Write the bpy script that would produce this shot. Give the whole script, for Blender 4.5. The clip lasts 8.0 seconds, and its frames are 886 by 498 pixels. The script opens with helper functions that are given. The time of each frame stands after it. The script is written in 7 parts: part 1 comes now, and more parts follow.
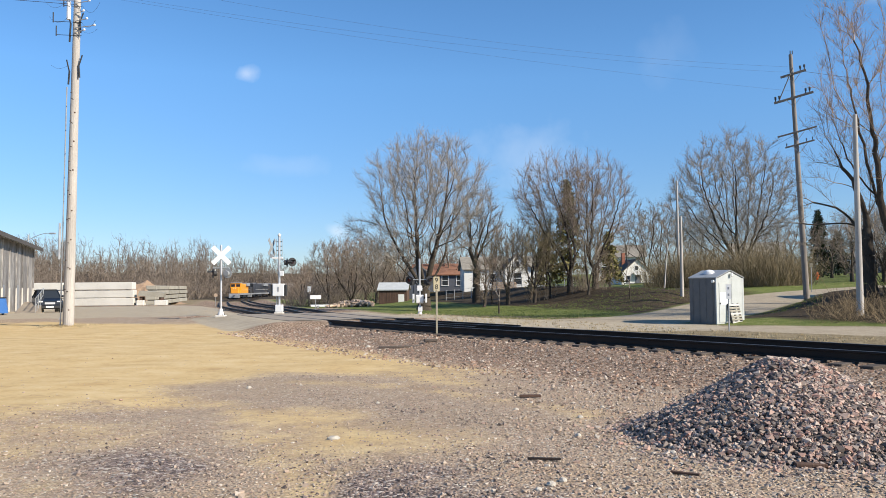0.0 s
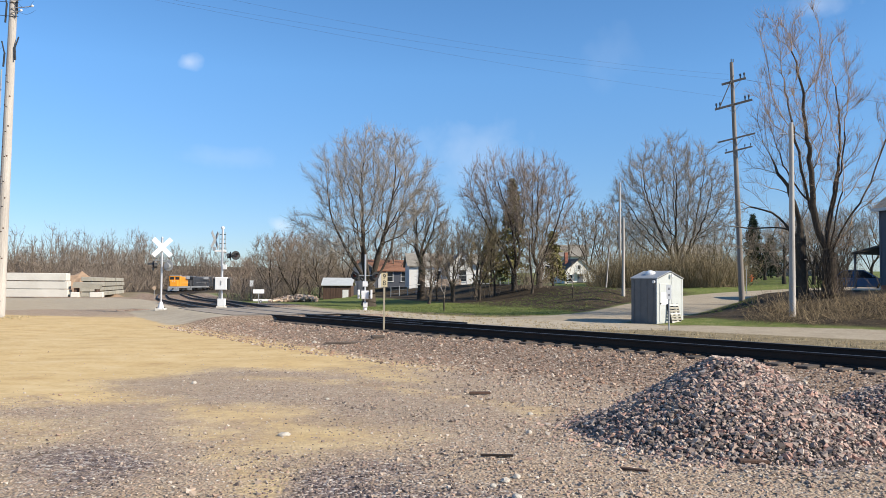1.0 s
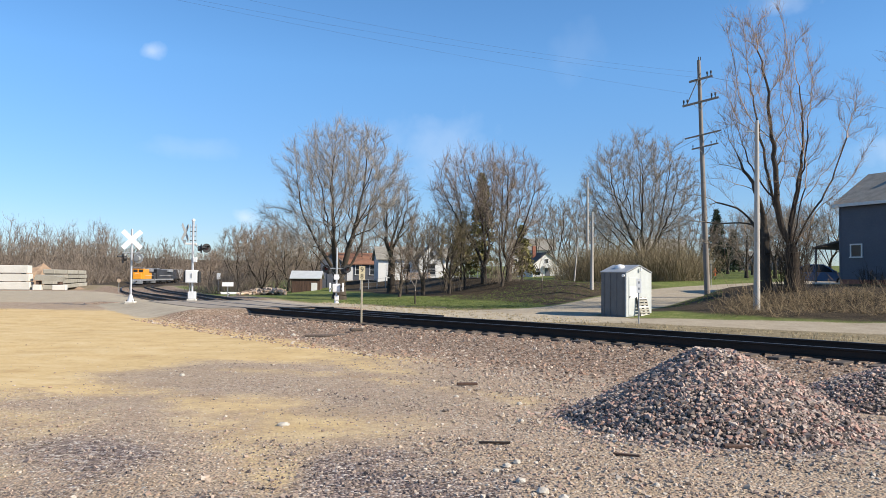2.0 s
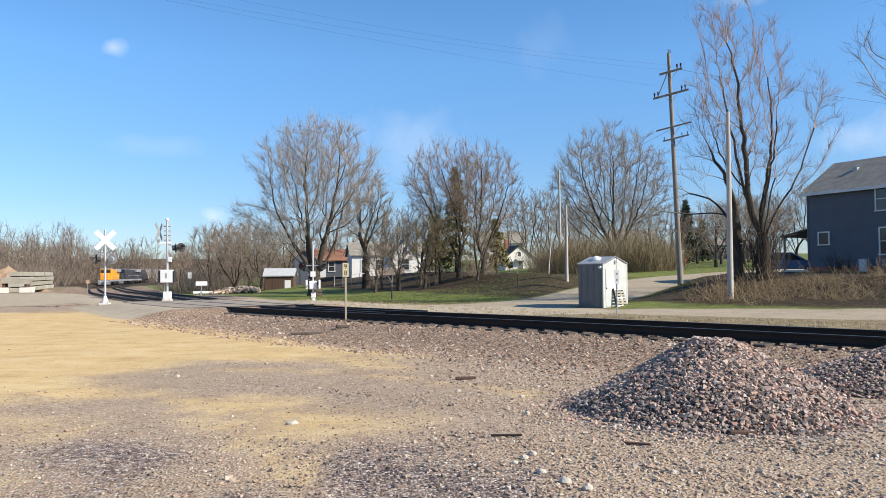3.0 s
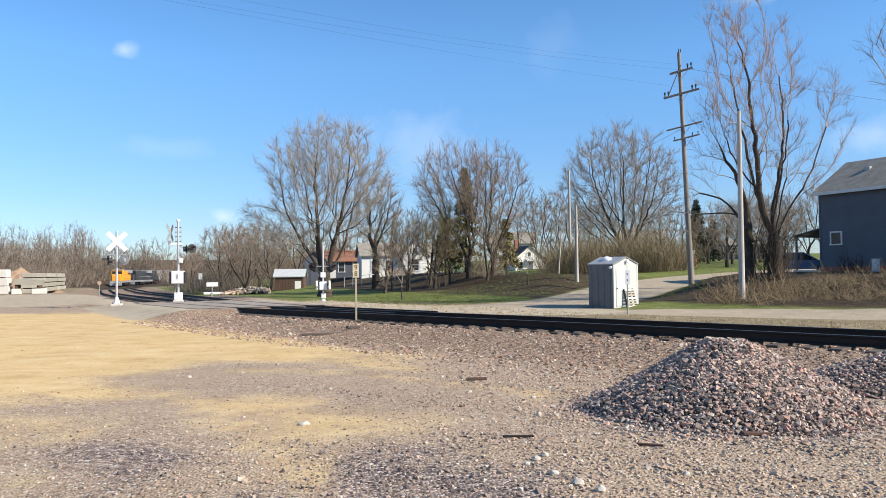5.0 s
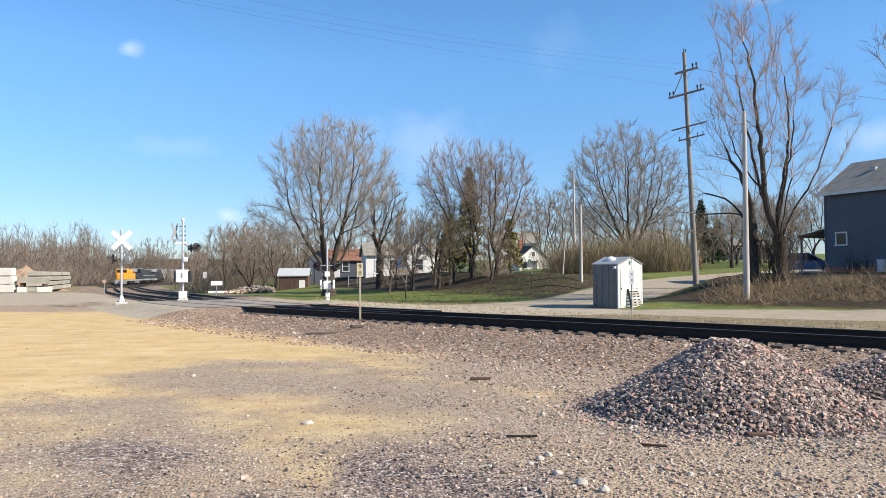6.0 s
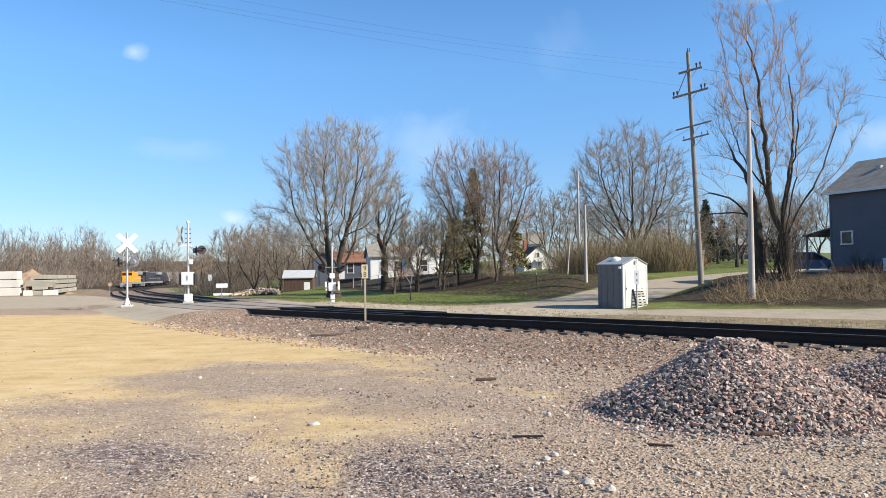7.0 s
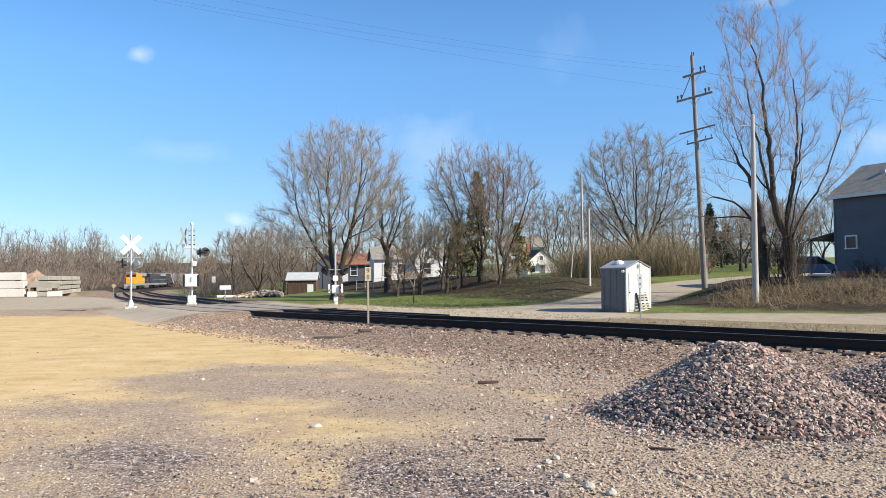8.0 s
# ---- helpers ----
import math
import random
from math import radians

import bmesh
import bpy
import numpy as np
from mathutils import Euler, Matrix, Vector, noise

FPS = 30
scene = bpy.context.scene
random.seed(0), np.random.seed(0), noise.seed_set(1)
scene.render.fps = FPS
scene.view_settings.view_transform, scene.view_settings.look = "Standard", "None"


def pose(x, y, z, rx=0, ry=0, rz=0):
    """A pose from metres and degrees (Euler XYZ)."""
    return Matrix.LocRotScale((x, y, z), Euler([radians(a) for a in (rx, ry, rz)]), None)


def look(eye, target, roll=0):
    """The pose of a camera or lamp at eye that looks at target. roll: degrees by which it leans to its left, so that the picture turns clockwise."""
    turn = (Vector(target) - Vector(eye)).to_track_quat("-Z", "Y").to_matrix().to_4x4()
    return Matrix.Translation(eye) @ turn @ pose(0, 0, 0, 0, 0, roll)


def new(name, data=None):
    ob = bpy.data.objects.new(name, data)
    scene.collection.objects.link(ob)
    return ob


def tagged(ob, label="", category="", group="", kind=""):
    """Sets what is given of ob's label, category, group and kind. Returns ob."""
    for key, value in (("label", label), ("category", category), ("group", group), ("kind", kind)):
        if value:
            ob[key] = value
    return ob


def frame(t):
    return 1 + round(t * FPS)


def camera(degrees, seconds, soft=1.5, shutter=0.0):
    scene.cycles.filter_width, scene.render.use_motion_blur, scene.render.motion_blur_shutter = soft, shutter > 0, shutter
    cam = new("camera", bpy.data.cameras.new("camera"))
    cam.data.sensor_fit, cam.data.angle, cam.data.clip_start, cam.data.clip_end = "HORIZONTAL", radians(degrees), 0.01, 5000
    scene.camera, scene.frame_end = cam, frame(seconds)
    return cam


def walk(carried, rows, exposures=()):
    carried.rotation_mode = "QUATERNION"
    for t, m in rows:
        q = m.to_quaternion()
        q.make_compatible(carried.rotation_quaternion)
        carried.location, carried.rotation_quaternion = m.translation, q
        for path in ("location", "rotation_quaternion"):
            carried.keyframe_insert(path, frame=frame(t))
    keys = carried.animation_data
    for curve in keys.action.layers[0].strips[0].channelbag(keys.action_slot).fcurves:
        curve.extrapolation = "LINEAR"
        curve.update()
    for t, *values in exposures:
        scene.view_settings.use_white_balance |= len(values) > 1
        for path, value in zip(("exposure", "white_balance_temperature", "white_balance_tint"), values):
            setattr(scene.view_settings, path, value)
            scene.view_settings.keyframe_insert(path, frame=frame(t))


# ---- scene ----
# ---------------------------------------------------------------- camera
EXPO = 0.68
cam = camera(59.52, 8.0, soft=0.5)
walk(cam, [
    (0.0, look((0.000, 0.000, 1.580), (0.000, 9.988, 2.068), -0.49)),
    (0.5, look((-0.026, -0.026, 1.591), (-0.038, 9.963, 2.062), -0.31)),
    (1.0, look((-0.117, 0.000, 1.584), (0.598, 9.965, 2.027), 0.40)),
    (1.2, look((-0.156, -0.005, 1.576), (0.788, 9.941, 2.014), 0.85)),
    (2.3, look((-0.613, -0.261, 1.593), (0.711, 9.645, 1.925), -0.42)),
    (2.5, look((-0.720, -0.234, 1.596), (0.873, 9.633, 1.922), -1.85)),
    (3.0, look((-0.835, -0.250, 1.605), (0.689, 9.629, 1.893), -0.58)),
    (3.5, look((-0.856, -0.251, 1.606), (0.768, 9.612, 1.892), -0.36)),
    (4.0, look((-0.852, -0.245, 1.604), (0.679, 9.633, 1.889), -1.30)),
    (4.5, look((-0.850, -0.241, 1.606), (0.609, 9.648, 1.901), -1.00)),
    (6.0, look((-0.847, -0.232, 1.606), (0.501, 9.672, 1.897), -0.51)),
    (6.5, look((-0.856, -0.242, 1.605), (0.452, 9.668, 1.901), -0.59)),
    (7.0, look((-0.856, -0.249, 1.604), (0.435, 9.662, 1.911), -0.82)),
    (7.5, look((-0.852, -0.254, 1.605), (0.418, 9.659, 1.925), -0.65)),
    (8.0, look((-0.846, -0.266, 1.604), (0.400, 9.650, 1.948), -0.58)),
], exposures=[(0.0, EXPO - 0.2), (1.2, EXPO - 0.17), (2.5, EXPO - 0.1), (4.5, EXPO - 0.02), (8.0, EXPO)])


# ---------------------------------------------------------------- light
SUN_AZ, SUN_EL = 119.0, 33.0     # degrees clockwise from +y, and above the horizon
world = bpy.data.worlds.new("world")
scene.world = world
world.use_nodes = True
wn, wl = world.node_tree.nodes, world.node_tree.links
sky = wn.new("ShaderNodeTexSky")
sky.sky_type = "NISHITA"
sky.sun_disc = False
sky.sun_elevation = radians(SUN_EL)
sky.sun_rotation = radians(SUN_AZ)
sky.altitude = 1200
sky.air_density, sky.dust_density, sky.ozone_density = 0.95, 0.05, 2.0
SKY_STRENGTH = 0.12
tone = wn.new("ShaderNodeHueSaturation")
tone.inputs["Saturation"].default_value = 1.2
tone.inputs["Hue"].default_value = 0.497
wn["Background"].inputs["Strength"].default_value = SKY_STRENGTH
wl.new(sky.outputs[0], tone.inputs["Color"])
# a few thin wisps of cloud
wtc, wno = wn.new("ShaderNodeTexCoord"), wn.new("ShaderNodeTexNoise")
wno.inputs["Scale"].default_value, wno.inputs["Detail"].default_value = 26, 7
wl.new(wtc.outputs["Generated"], wno.inputs["Vector"])
sepd, lift, dim = wn.new("ShaderNodeSeparateXYZ"), wn.new("ShaderNodeMapRange"), wn.new("ShaderNodeMix")
wl.new(wtc.outputs["Generated"], sepd.inputs[0])
lift.inputs["From Min"].default_value, lift.inputs["From Max"].default_value = 0.0, 0.26
wl.new(sepd.outputs["Z"], lift.inputs["Value"])
dim.data_type, dim.blend_type = "RGBA", "MULTIPLY"
haze = wn.new("ShaderNodeMix")
haze.data_type = "RGBA"
haze.inputs[6].default_value, haze.inputs[7].default_value = (0.44, 0.485, 0.62, 1), (1.02, 1.06, 1.12, 1)
wl.new(lift.outputs[0], haze.inputs[0])
dim.inputs[0].default_value = 1.0
wl.new(tone.outputs[0], dim.inputs[6])
wl.new(haze.outputs[2], dim.inputs[7])
air = dim.outputs[2]
for az, up, wide, high, amount in ((-14.3, 0.272, 0.012, 0.009, 0.38), (6.5, 0.165, 0.07, 0.035, 0.16), (16.5, 0.29, 0.03, 0.03, 0.05), (37.5, 0.15, 0.05, 0.02, 0.25), (-7.8, 0.072, 0.012, 0.009, 0.4), (-12.0, 0.155, 0.05, 0.012, 0.09), (30.0, 0.33, 0.03, 0.012, 0.25)):
    sub, div, ln = wn.new("ShaderNodeVectorMath"), wn.new("ShaderNodeVectorMath"), wn.new("ShaderNodeVectorMath")
    sub.operation, div.operation, ln.operation = "SUBTRACT", "DIVIDE", "LENGTH"
    k = math.cos(math.atan(up))
    sub.inputs[1].default_value = (math.sin(radians(az)) * k, math.cos(radians(az)) * k, up * k)
    div.inputs[1].default_value = (wide, wide, high)
    wl.new(wtc.outputs["Generated"], sub.inputs[0])
    wl.new(sub.outputs[0], div.inputs[0])
    wl.new(div.outputs[0], ln.inputs[0])
    add, fade, mul, mixer = wn.new("ShaderNodeMath"), wn.new("ShaderNodeMapRange"), wn.new("ShaderNodeMath"), wn.new("ShaderNodeMix")
    add.operation, mul.operation, mixer.data_type = "MULTIPLY_ADD", "MULTIPLY", "RGBA"
    add.inputs[1].default_value = -2.6
    wl.new(wno.outputs["Fac"], add.inputs[0])
    wl.new(ln.outputs["Value"], add.inputs[2])
    fade.inputs["From Min"].default_value, fade.inputs["From Max"].default_value = 0.0, -1.1
    wl.new(add.outputs[0], fade.inputs["Value"])
    mul.inputs[1].default_value = amount
    wl.new(fade.outputs[0], mul.inputs[0])
    wl.new(mul.outputs[0], mixer.inputs[0])
    wl.new(air, mixer.inputs[6])
    mixer.inputs[7].default_value = (5.6, 6.0, 6.6, 1)
    air = mixer.outputs[2]
wl.new(air, wn["Background"].inputs["Color"])

sun = new("sun", bpy.data.lights.new("sun", "SUN"))
sun.data.energy, sun.data.angle, sun.data.color = 5.0, radians(0.55), (1.0, 0.90, 0.76)
sun_dir = Vector((math.sin(radians(SUN_AZ)) * math.cos(radians(SUN_EL)), math.cos(radians(SUN_AZ)) * math.cos(radians(SUN_EL)), math.sin(radians(SUN_EL))))
sun.matrix_world = look(sun_dir * 200, (0, 0, 0))


# ---------------------------------------------------------------- materials
def surface(name, colours, rough=0.8, metal=0.0, scale=4.0, fine=30.0, bump=0.3, dist=0.02, island=False, objectwise=False, stretch=(1, 1, 1), spread=0.25):
    """A worn, grainy surface: two or three colours mixed by noise at two scales, with a fine bump."""
    m = bpy.data.materials.new(name)
    m.use_nodes = True
    n, l = m.node_tree.nodes, m.node_tree.links
    bs = n["Principled BSDF"]
    bs.inputs["Roughness"].default_value, bs.inputs["Metallic"].default_value = rough, metal
    tc = n.new("ShaderNodeTexCoord")
    mp = n.new("ShaderNodeMapping")
    mp.inputs["Scale"].default_value = stretch
    l.new(tc.outputs["Object"], mp.inputs["Vector"])
    big, small = n.new("ShaderNodeTexNoise"), n.new("ShaderNodeTexNoise")
    for node, s in ((big, scale), (small, fine)):
        node.inputs["Scale"].default_value, node.inputs["Detail"].default_value = s, 6
        l.new(mp.outputs[0], node.inputs["Vector"])
    ramp = n.new("ShaderNodeValToRGB")
    ramp.color_ramp.elements[0].color, ramp.color_ramp.elements[1].color = (*colours[0], 1), (*colours[-1], 1)
    ramp.color_ramp.elements[0].position, ramp.color_ramp.elements[1].position = 0.3, 0.7
    if len(colours) == 3:
        ramp.color_ramp.elements.new(0.5).color = (*colours[1], 1)
    mix = n.new("ShaderNodeMath")
    mix.operation = "MULTIPLY_ADD"
    mix.inputs[1].default_value = 0.45
    l.new(small.outputs["Fac"], mix.inputs[0])
    half = n.new("ShaderNodeMath")
    half.operation = "MULTIPLY"
    half.inputs[1].default_value = 0.55
    l.new(big.outputs["Fac"], half.inputs[0])
    l.new(half.outputs[0], mix.inputs[2])
    l.new(mix.outputs[0], ramp.inputs["Fac"])
    out = ramp.outputs["Color"]
    if island or objectwise:
        hsv = n.new("ShaderNodeHueSaturation")
        src = n.new("ShaderNodeNewGeometry").outputs["Random Per Island"] if island else n.new("ShaderNodeObjectInfo").outputs["Random"]
        rng = n.new("ShaderNodeMapRange")
        rng.inputs["To Min"].default_value, rng.inputs["To Max"].default_value = 1 - spread, 1 + spread
        l.new(src, rng.inputs["Value"])
        l.new(rng.outputs[0], hsv.inputs["Value"])
        l.new(out, hsv.inputs["Color"])
        out = hsv.outputs["Color"]
    l.new(out, bs.inputs["Base Color"])
    if bump:
        b = n.new("ShaderNodeBump")
        b.inputs["Strength"].default_value, b.inputs["Distance"].default_value = bump, dist
        l.new(small.outputs["Fac"], b.inputs["Height"])
        l.new(b.outputs[0], bs.inputs["Normal"])
    return m


def stone_material(name, palette, rough=0.85):
    """Broken stone: each piece takes its colour from a palette."""
    m = bpy.data.materials.new(name)
    m.use_nodes = True
    n, l = m.node_tree.nodes, m.node_tree.links
    bs = n["Principled BSDF"]
    bs.inputs["Roughness"].default_value = rough
    geo = n.new("ShaderNodeNewGeometry")
    ramp = n.new("ShaderNodeValToRGB")
    ramp.color_ramp.interpolation = "CONSTANT"
    el = ramp.color_ramp.elements
    el[0].color, el[0].position = (*palette[0], 1), 0
    el[1].color, el[1].position = (*palette[1], 1), 1 / len(palette)
    for i, c in enumerate(palette[2:], 2):
        el.new(i / len(palette)).color = (*c, 1)
    l.new(geo.outputs["Random Per Island"], ramp.inputs["Fac"])
    tc, noi = n.new("ShaderNodeTexCoord"), n.new("ShaderNodeTexNoise")
    noi.inputs["Scale"].default_value, noi.inputs["Detail"].default_value = 60, 5
    l.new(tc.outputs["Object"], noi.inputs["Vector"])
    hsv, rng = n.new("ShaderNodeHueSaturation"), n.new("ShaderNodeMapRange")
    rng.inputs["To Min"].default_value, rng.inputs["To Max"].default_value = 0.65, 1.35
    l.new(noi.outputs["Fac"], rng.inputs["Value"])
    l.new(rng.outputs[0], hsv.inputs["Value"])
    l.new(ramp.outputs["Color"], hsv.inputs["Color"])
    l.new(hsv.outputs["Color"], bs.inputs["Base Color"])
    return m


def glass_material(name, tint=(0.03, 0.035, 0.04)):
    m = bpy.data.materials.new(name)
    m.use_nodes = True
    bs = m.node_tree.nodes["Principled BSDF"]
    bs.inputs["Base Color"].default_value = (*tint, 1)
    bs.inputs["Roughness"].default_value = 0.08
    return m


def ground_material():
    """Sand, gravel, grass, paving and ballast on one sheet, chosen by the sheet's zones and broken up by noise."""
    m = bpy.data.materials.new("ground")
    m.use_nodes = True
    n, l = m.node_tree.nodes, m.node_tree.links
    bs = n["Principled BSDF"]
    bs.inputs["Roughness"].default_value = 0.92
    bs.inputs["Specular IOR Level"].default_value = 0.15
    tc = n.new("ShaderNodeTexCoord")

    def noise_tex(s, detail=6, vec=None):
        t = n.new("ShaderNodeTexNoise")
        t.inputs["Scale"].default_value, t.inputs["Detail"].default_value = s, detail
        l.new(vec or tc.outputs["Object"], t.inputs["Vector"])
        return t.outputs["Fac"]

    def maths(op, a, b=None, c=None):
        k = n.new("ShaderNodeMath")
        k.operation = op
        for i, v in enumerate((a, b, c)):
            if v is None:
                continue
            if isinstance(v, (int, float)):
                k.inputs[i].default_value = v
            else:
                l.new(v, k.inputs[i])
        return k.outputs[0]

    def ramp(fac, *stops):
        r = n.new("ShaderNodeValToRGB")
        e = r.color_ramp.elements
        e[0].position, e[0].color = stops[0][0], (*stops[0][1], 1)
        e[1].position, e[1].color = stops[-1][0], (*stops[-1][1], 1)
        for p, c in stops[1:-1]:
            e.new(p).color = (*c, 1)
        l.new(fac, r.inputs["Fac"])
        return r.outputs["Color"]

    def mixed(fac, a, b):
        k = n.new("ShaderNodeMix")
        k.data_type = "RGBA"
        l.new(fac, k.inputs[0])
        l.new(a, k.inputs[6])
        l.new(b, k.inputs[7])
        return k.outputs[2]

    def sharp(v, wobble, width=0.25):
        s = n.new("ShaderNodeMapRange")
        s.interpolation_type = "SMOOTHSTEP"
        s.inputs["From Min"].default_value, s.inputs["From Max"].default_value = 0.5 - width, 0.5 + width
        l.new(maths("ADD", v, maths("MULTIPLY_ADD", wobble, 0.9, -0.45)), s.inputs["Value"])
        return s.outputs[0]

    za, zb = n.new("ShaderNodeAttribute"), n.new("ShaderNodeAttribute")
    za.attribute_name, zb.attribute_name = "zone_a", "zone_b"
    sa, sb = n.new("ShaderNodeSeparateColor"), n.new("ShaderNodeSeparateColor")
    l.new(za.outputs["Color"], sa.inputs[0])
    l.new(zb.outputs["Color"], sb.inputs[0])
    wide, mid, fine, dust = noise_tex(0.35), noise_tex(1.6, 8), noise_tex(9, 8), noise_tex(70, 4)
    # chips of stone: cells with a colour each
    vor = n.new("ShaderNodeTexVoronoi")
    vor.inputs["Scale"].default_value = 34
    l.new(tc.outputs["Object"], vor.inputs["Vector"])
    sepv = n.new("ShaderNodeSeparateColor")
    l.new(vor.outputs["Color"], sepv.inputs[0])
    smap = n.new("ShaderNodeMapping")
    smap.inputs["Scale"].default_value, smap.inputs["Rotation"].default_value = (0.4, 1.5, 1.0), (0, 0, radians(-14))
    l.new(tc.outputs["Object"], smap.inputs["Vector"])
    streak = noise_tex(1.1, 7, smap.outputs[0])
    vor2 = n.new("ShaderNodeTexVoronoi")
    vor2.inputs["Scale"].default_value = 75
    l.new(tc.outputs["Object"], vor2.inputs["Vector"])
    sep2 = n.new("ShaderNodeSeparateColor")
    l.new(vor2.outputs["Color"], sep2.inputs[0])
    grit = ramp(sep2.outputs[0], (0.0, (0.13, 0.10, 0.075)), (0.4, (0.32, 0.24, 0.165)), (0.75, (0.44, 0.345, 0.25)), (1.0, (0.64, 0.57, 0.47)))
    chip = ramp(sepv.outputs[0], (0.0, (0.15, 0.115, 0.085)), (0.25, (0.28, 0.21, 0.15)), (0.5, (0.38, 0.29, 0.205)), (0.72, (0.42, 0.295, 0.215)), (0.9, (0.49, 0.405, 0.30)), (1.0, (0.60, 0.53, 0.43)))
    dirt = ramp(mid, (0.3, (0.31, 0.22, 0.135)), (0.7, (0.48, 0.37, 0.245)))
    gravel = mixed(sharp(maths("MULTIPLY_ADD", wide, 0.7, 0.2), fine, 0.35), mixed(sharp(mid, wide, 0.3), dirt, grit), chip)
    sandc = ramp(maths("MULTIPLY_ADD", streak, 0.36, maths("MULTIPLY_ADD", mid, 0.36, maths("MULTIPLY", fine, 0.28))), (0.3, (0.42, 0.275, 0.115)), (0.5, (0.56, 0.405, 0.195)), (0.72, (0.66, 0.525, 0.31)))
    grassc = ramp(maths("MULTIPLY_ADD", mid, 0.5, maths("MULTIPLY", fine, 0.5)), (0.3, (0.075, 0.092, 0.024)), (0.5, (0.135, 0.165, 0.042)), (0.7, (0.24, 0.23, 0.09)))
    paved = ramp(maths("MULTIPLY_ADD", mid, 0.5, maths("MULTIPLY", fine, 0.5)), (0.3, (0.35, 0.29, 0.205)), (0.7, (0.49, 0.42, 0.31)))
    ballast = ramp(sepv.outputs[0], (0.0, (0.06, 0.045, 0.03)), (0.3, (0.20, 0.135, 0.09)), (0.6, (0.32, 0.215, 0.145)), (0.85, (0.38, 0.285, 0.205)), (1.0, (0.54, 0.46, 0.36)))
    dryg = ramp(maths("MULTIPLY_ADD", mid, 0.4, maths("MULTIPLY", fine, 0.6)), (0.3, (0.10, 0.075, 0.045)), (0.5, (0.24, 0.19, 0.11)), (0.7, (0.36, 0.30, 0.19)))
    lane = ramp(maths("MULTIPLY_ADD", mid, 0.5, maths("MULTIPLY", fine, 0.5)), (0.3, (0.31, 0.255, 0.18)), (0.7, (0.46, 0.39, 0.285)))
    dark_chip = ramp(sepv.outputs[0], (0.0, (0.055, 0.042, 0.04)), (0.35, (0.15, 0.115, 0.105)), (0.7, (0.29, 0.22, 0.185)), (1.0, (0.60, 0.53, 0.45)))
    col = mixed(sharp(maths("MULTIPLY_ADD", zb.outputs["Alpha"], 0.75, maths("MULTIPLY_ADD", mid, 0.9, -0.42)), fine, 0.3), gravel, dark_chip)
    # brown leaf litter, its colours lowered to hold the shade of the trees too
    shaded_litter = ramp(maths("MULTIPLY_ADD", mid, 0.4, maths("MULTIPLY", fine, 0.6)), (0.3, (0.02, 0.015, 0.009)), (0.5, (0.053, 0.039, 0.024)), (0.7, (0.125, 0.096, 0.056)))
    for zone, c, w, wd in ((sa.outputs[0], sandc, maths("MULTIPLY_ADD", mid, 1.2, maths("MULTIPLY_ADD", fine, 0.9, -0.55)), 0.46), (sb.outputs[0], ballast, fine, 0.3), (sa.outputs[1], grassc, fine, 0.3), (sb.outputs[1], dryg, fine, 0.35), (za.outputs["Alpha"], shaded_litter, fine, 0.35), (sb.outputs[2], lane, fine, 0.25), (sa.outputs[2], paved, mid, 0.2)):
        col = mixed(sharp(zone, w, wd), col, c)
    l.new(col, bs.inputs["Base Color"])
    b = n.new("ShaderNodeBump")
    b.inputs["Strength"].default_value, b.inputs["Distance"].default_value = 0.75, 0.022
    h = maths("ADD", maths("MULTIPLY", fine, 0.6), maths("MULTIPLY", maths("SUBTRACT", 1.0, vor.outputs["Distance"]), maths("SUBTRACT", 1.0, maths("MULTIPLY", sa.outputs[0], 0.85))))
    l.new(h, b.inputs["Height"])
    l.new(b.outputs[0], bs.inputs["Normal"])
    return m


M = {}
M["ground"] = ground_material()
M["steel_rust"] = surface("rail_steel", [(0.018, 0.013, 0.010), (0.04, 0.026, 0.018)], 0.75, 0.3, 2, 40)
M["rail_head"] = surface("rail_head", [(0.10, 0.095, 0.09), (0.17, 0.16, 0.15)], 0.5, 0.6, 3, 50, 0.05)
M["tie"] = surface("tie_wood", [(0.05, 0.038, 0.03), (0.12, 0.095, 0.075)], 0.9, 0, 3, 50, 0.5, objectwise=True)
M["bark"] = surface("bark", [(0.024, 0.018, 0.013), (0.09, 0.07, 0.05)], 0.95, 0, 2, 18, 0.6, 0.03, stretch=(1, 1, 0.3))
M["twig"] = surface("twig_bark", [(0.155, 0.122, 0.087), (0.29, 0.235, 0.17)], 0.95, 0, 0.6, 6, 0, island=True)
M["twig_pale"] = surface("pale_twig_bark", [(0.24, 0.21, 0.175), (0.40, 0.355, 0.30)], 0.95, 0, 0.6, 6, 0, island=True)
M["brush_far"] = surface("woods_twig_bark", [(0.125, 0.098, 0.074), (0.27, 0.215, 0.165)], 0.95, 0, 0.6, 6, 0, island=True)
M["twig_grey"] = surface("grey_twig_bark", [(0.21, 0.175, 0.14), (0.36, 0.305, 0.245)], 0.95, 0, 0.6, 6, 0, island=True)
M["twig_red"] = surface("red_twig_bark", [(0.19, 0.142, 0.105), (0.34, 0.262, 0.20)], 0.95, 0, 0.6, 6, 0, island=True)
M["twig_willow"] = surface("orange_twig_bark", [(0.27, 0.175, 0.10), (0.44, 0.30, 0.18)], 0.95, 0, 0.6, 6, 0, island=True)
M["bark_willow"] = surface("willow_bark", [(0.03, 0.022, 0.015), (0.105, 0.075, 0.05)], 0.95, 0, 2, 18, 0.6, 0.03, stretch=(1, 1, 0.3))
M["brush"] = surface("brush_stems", [(0.17, 0.13, 0.075), (0.30, 0.24, 0.14)], 0.95, 0, 0.5, 5, 0, island=True, spread=0.35)
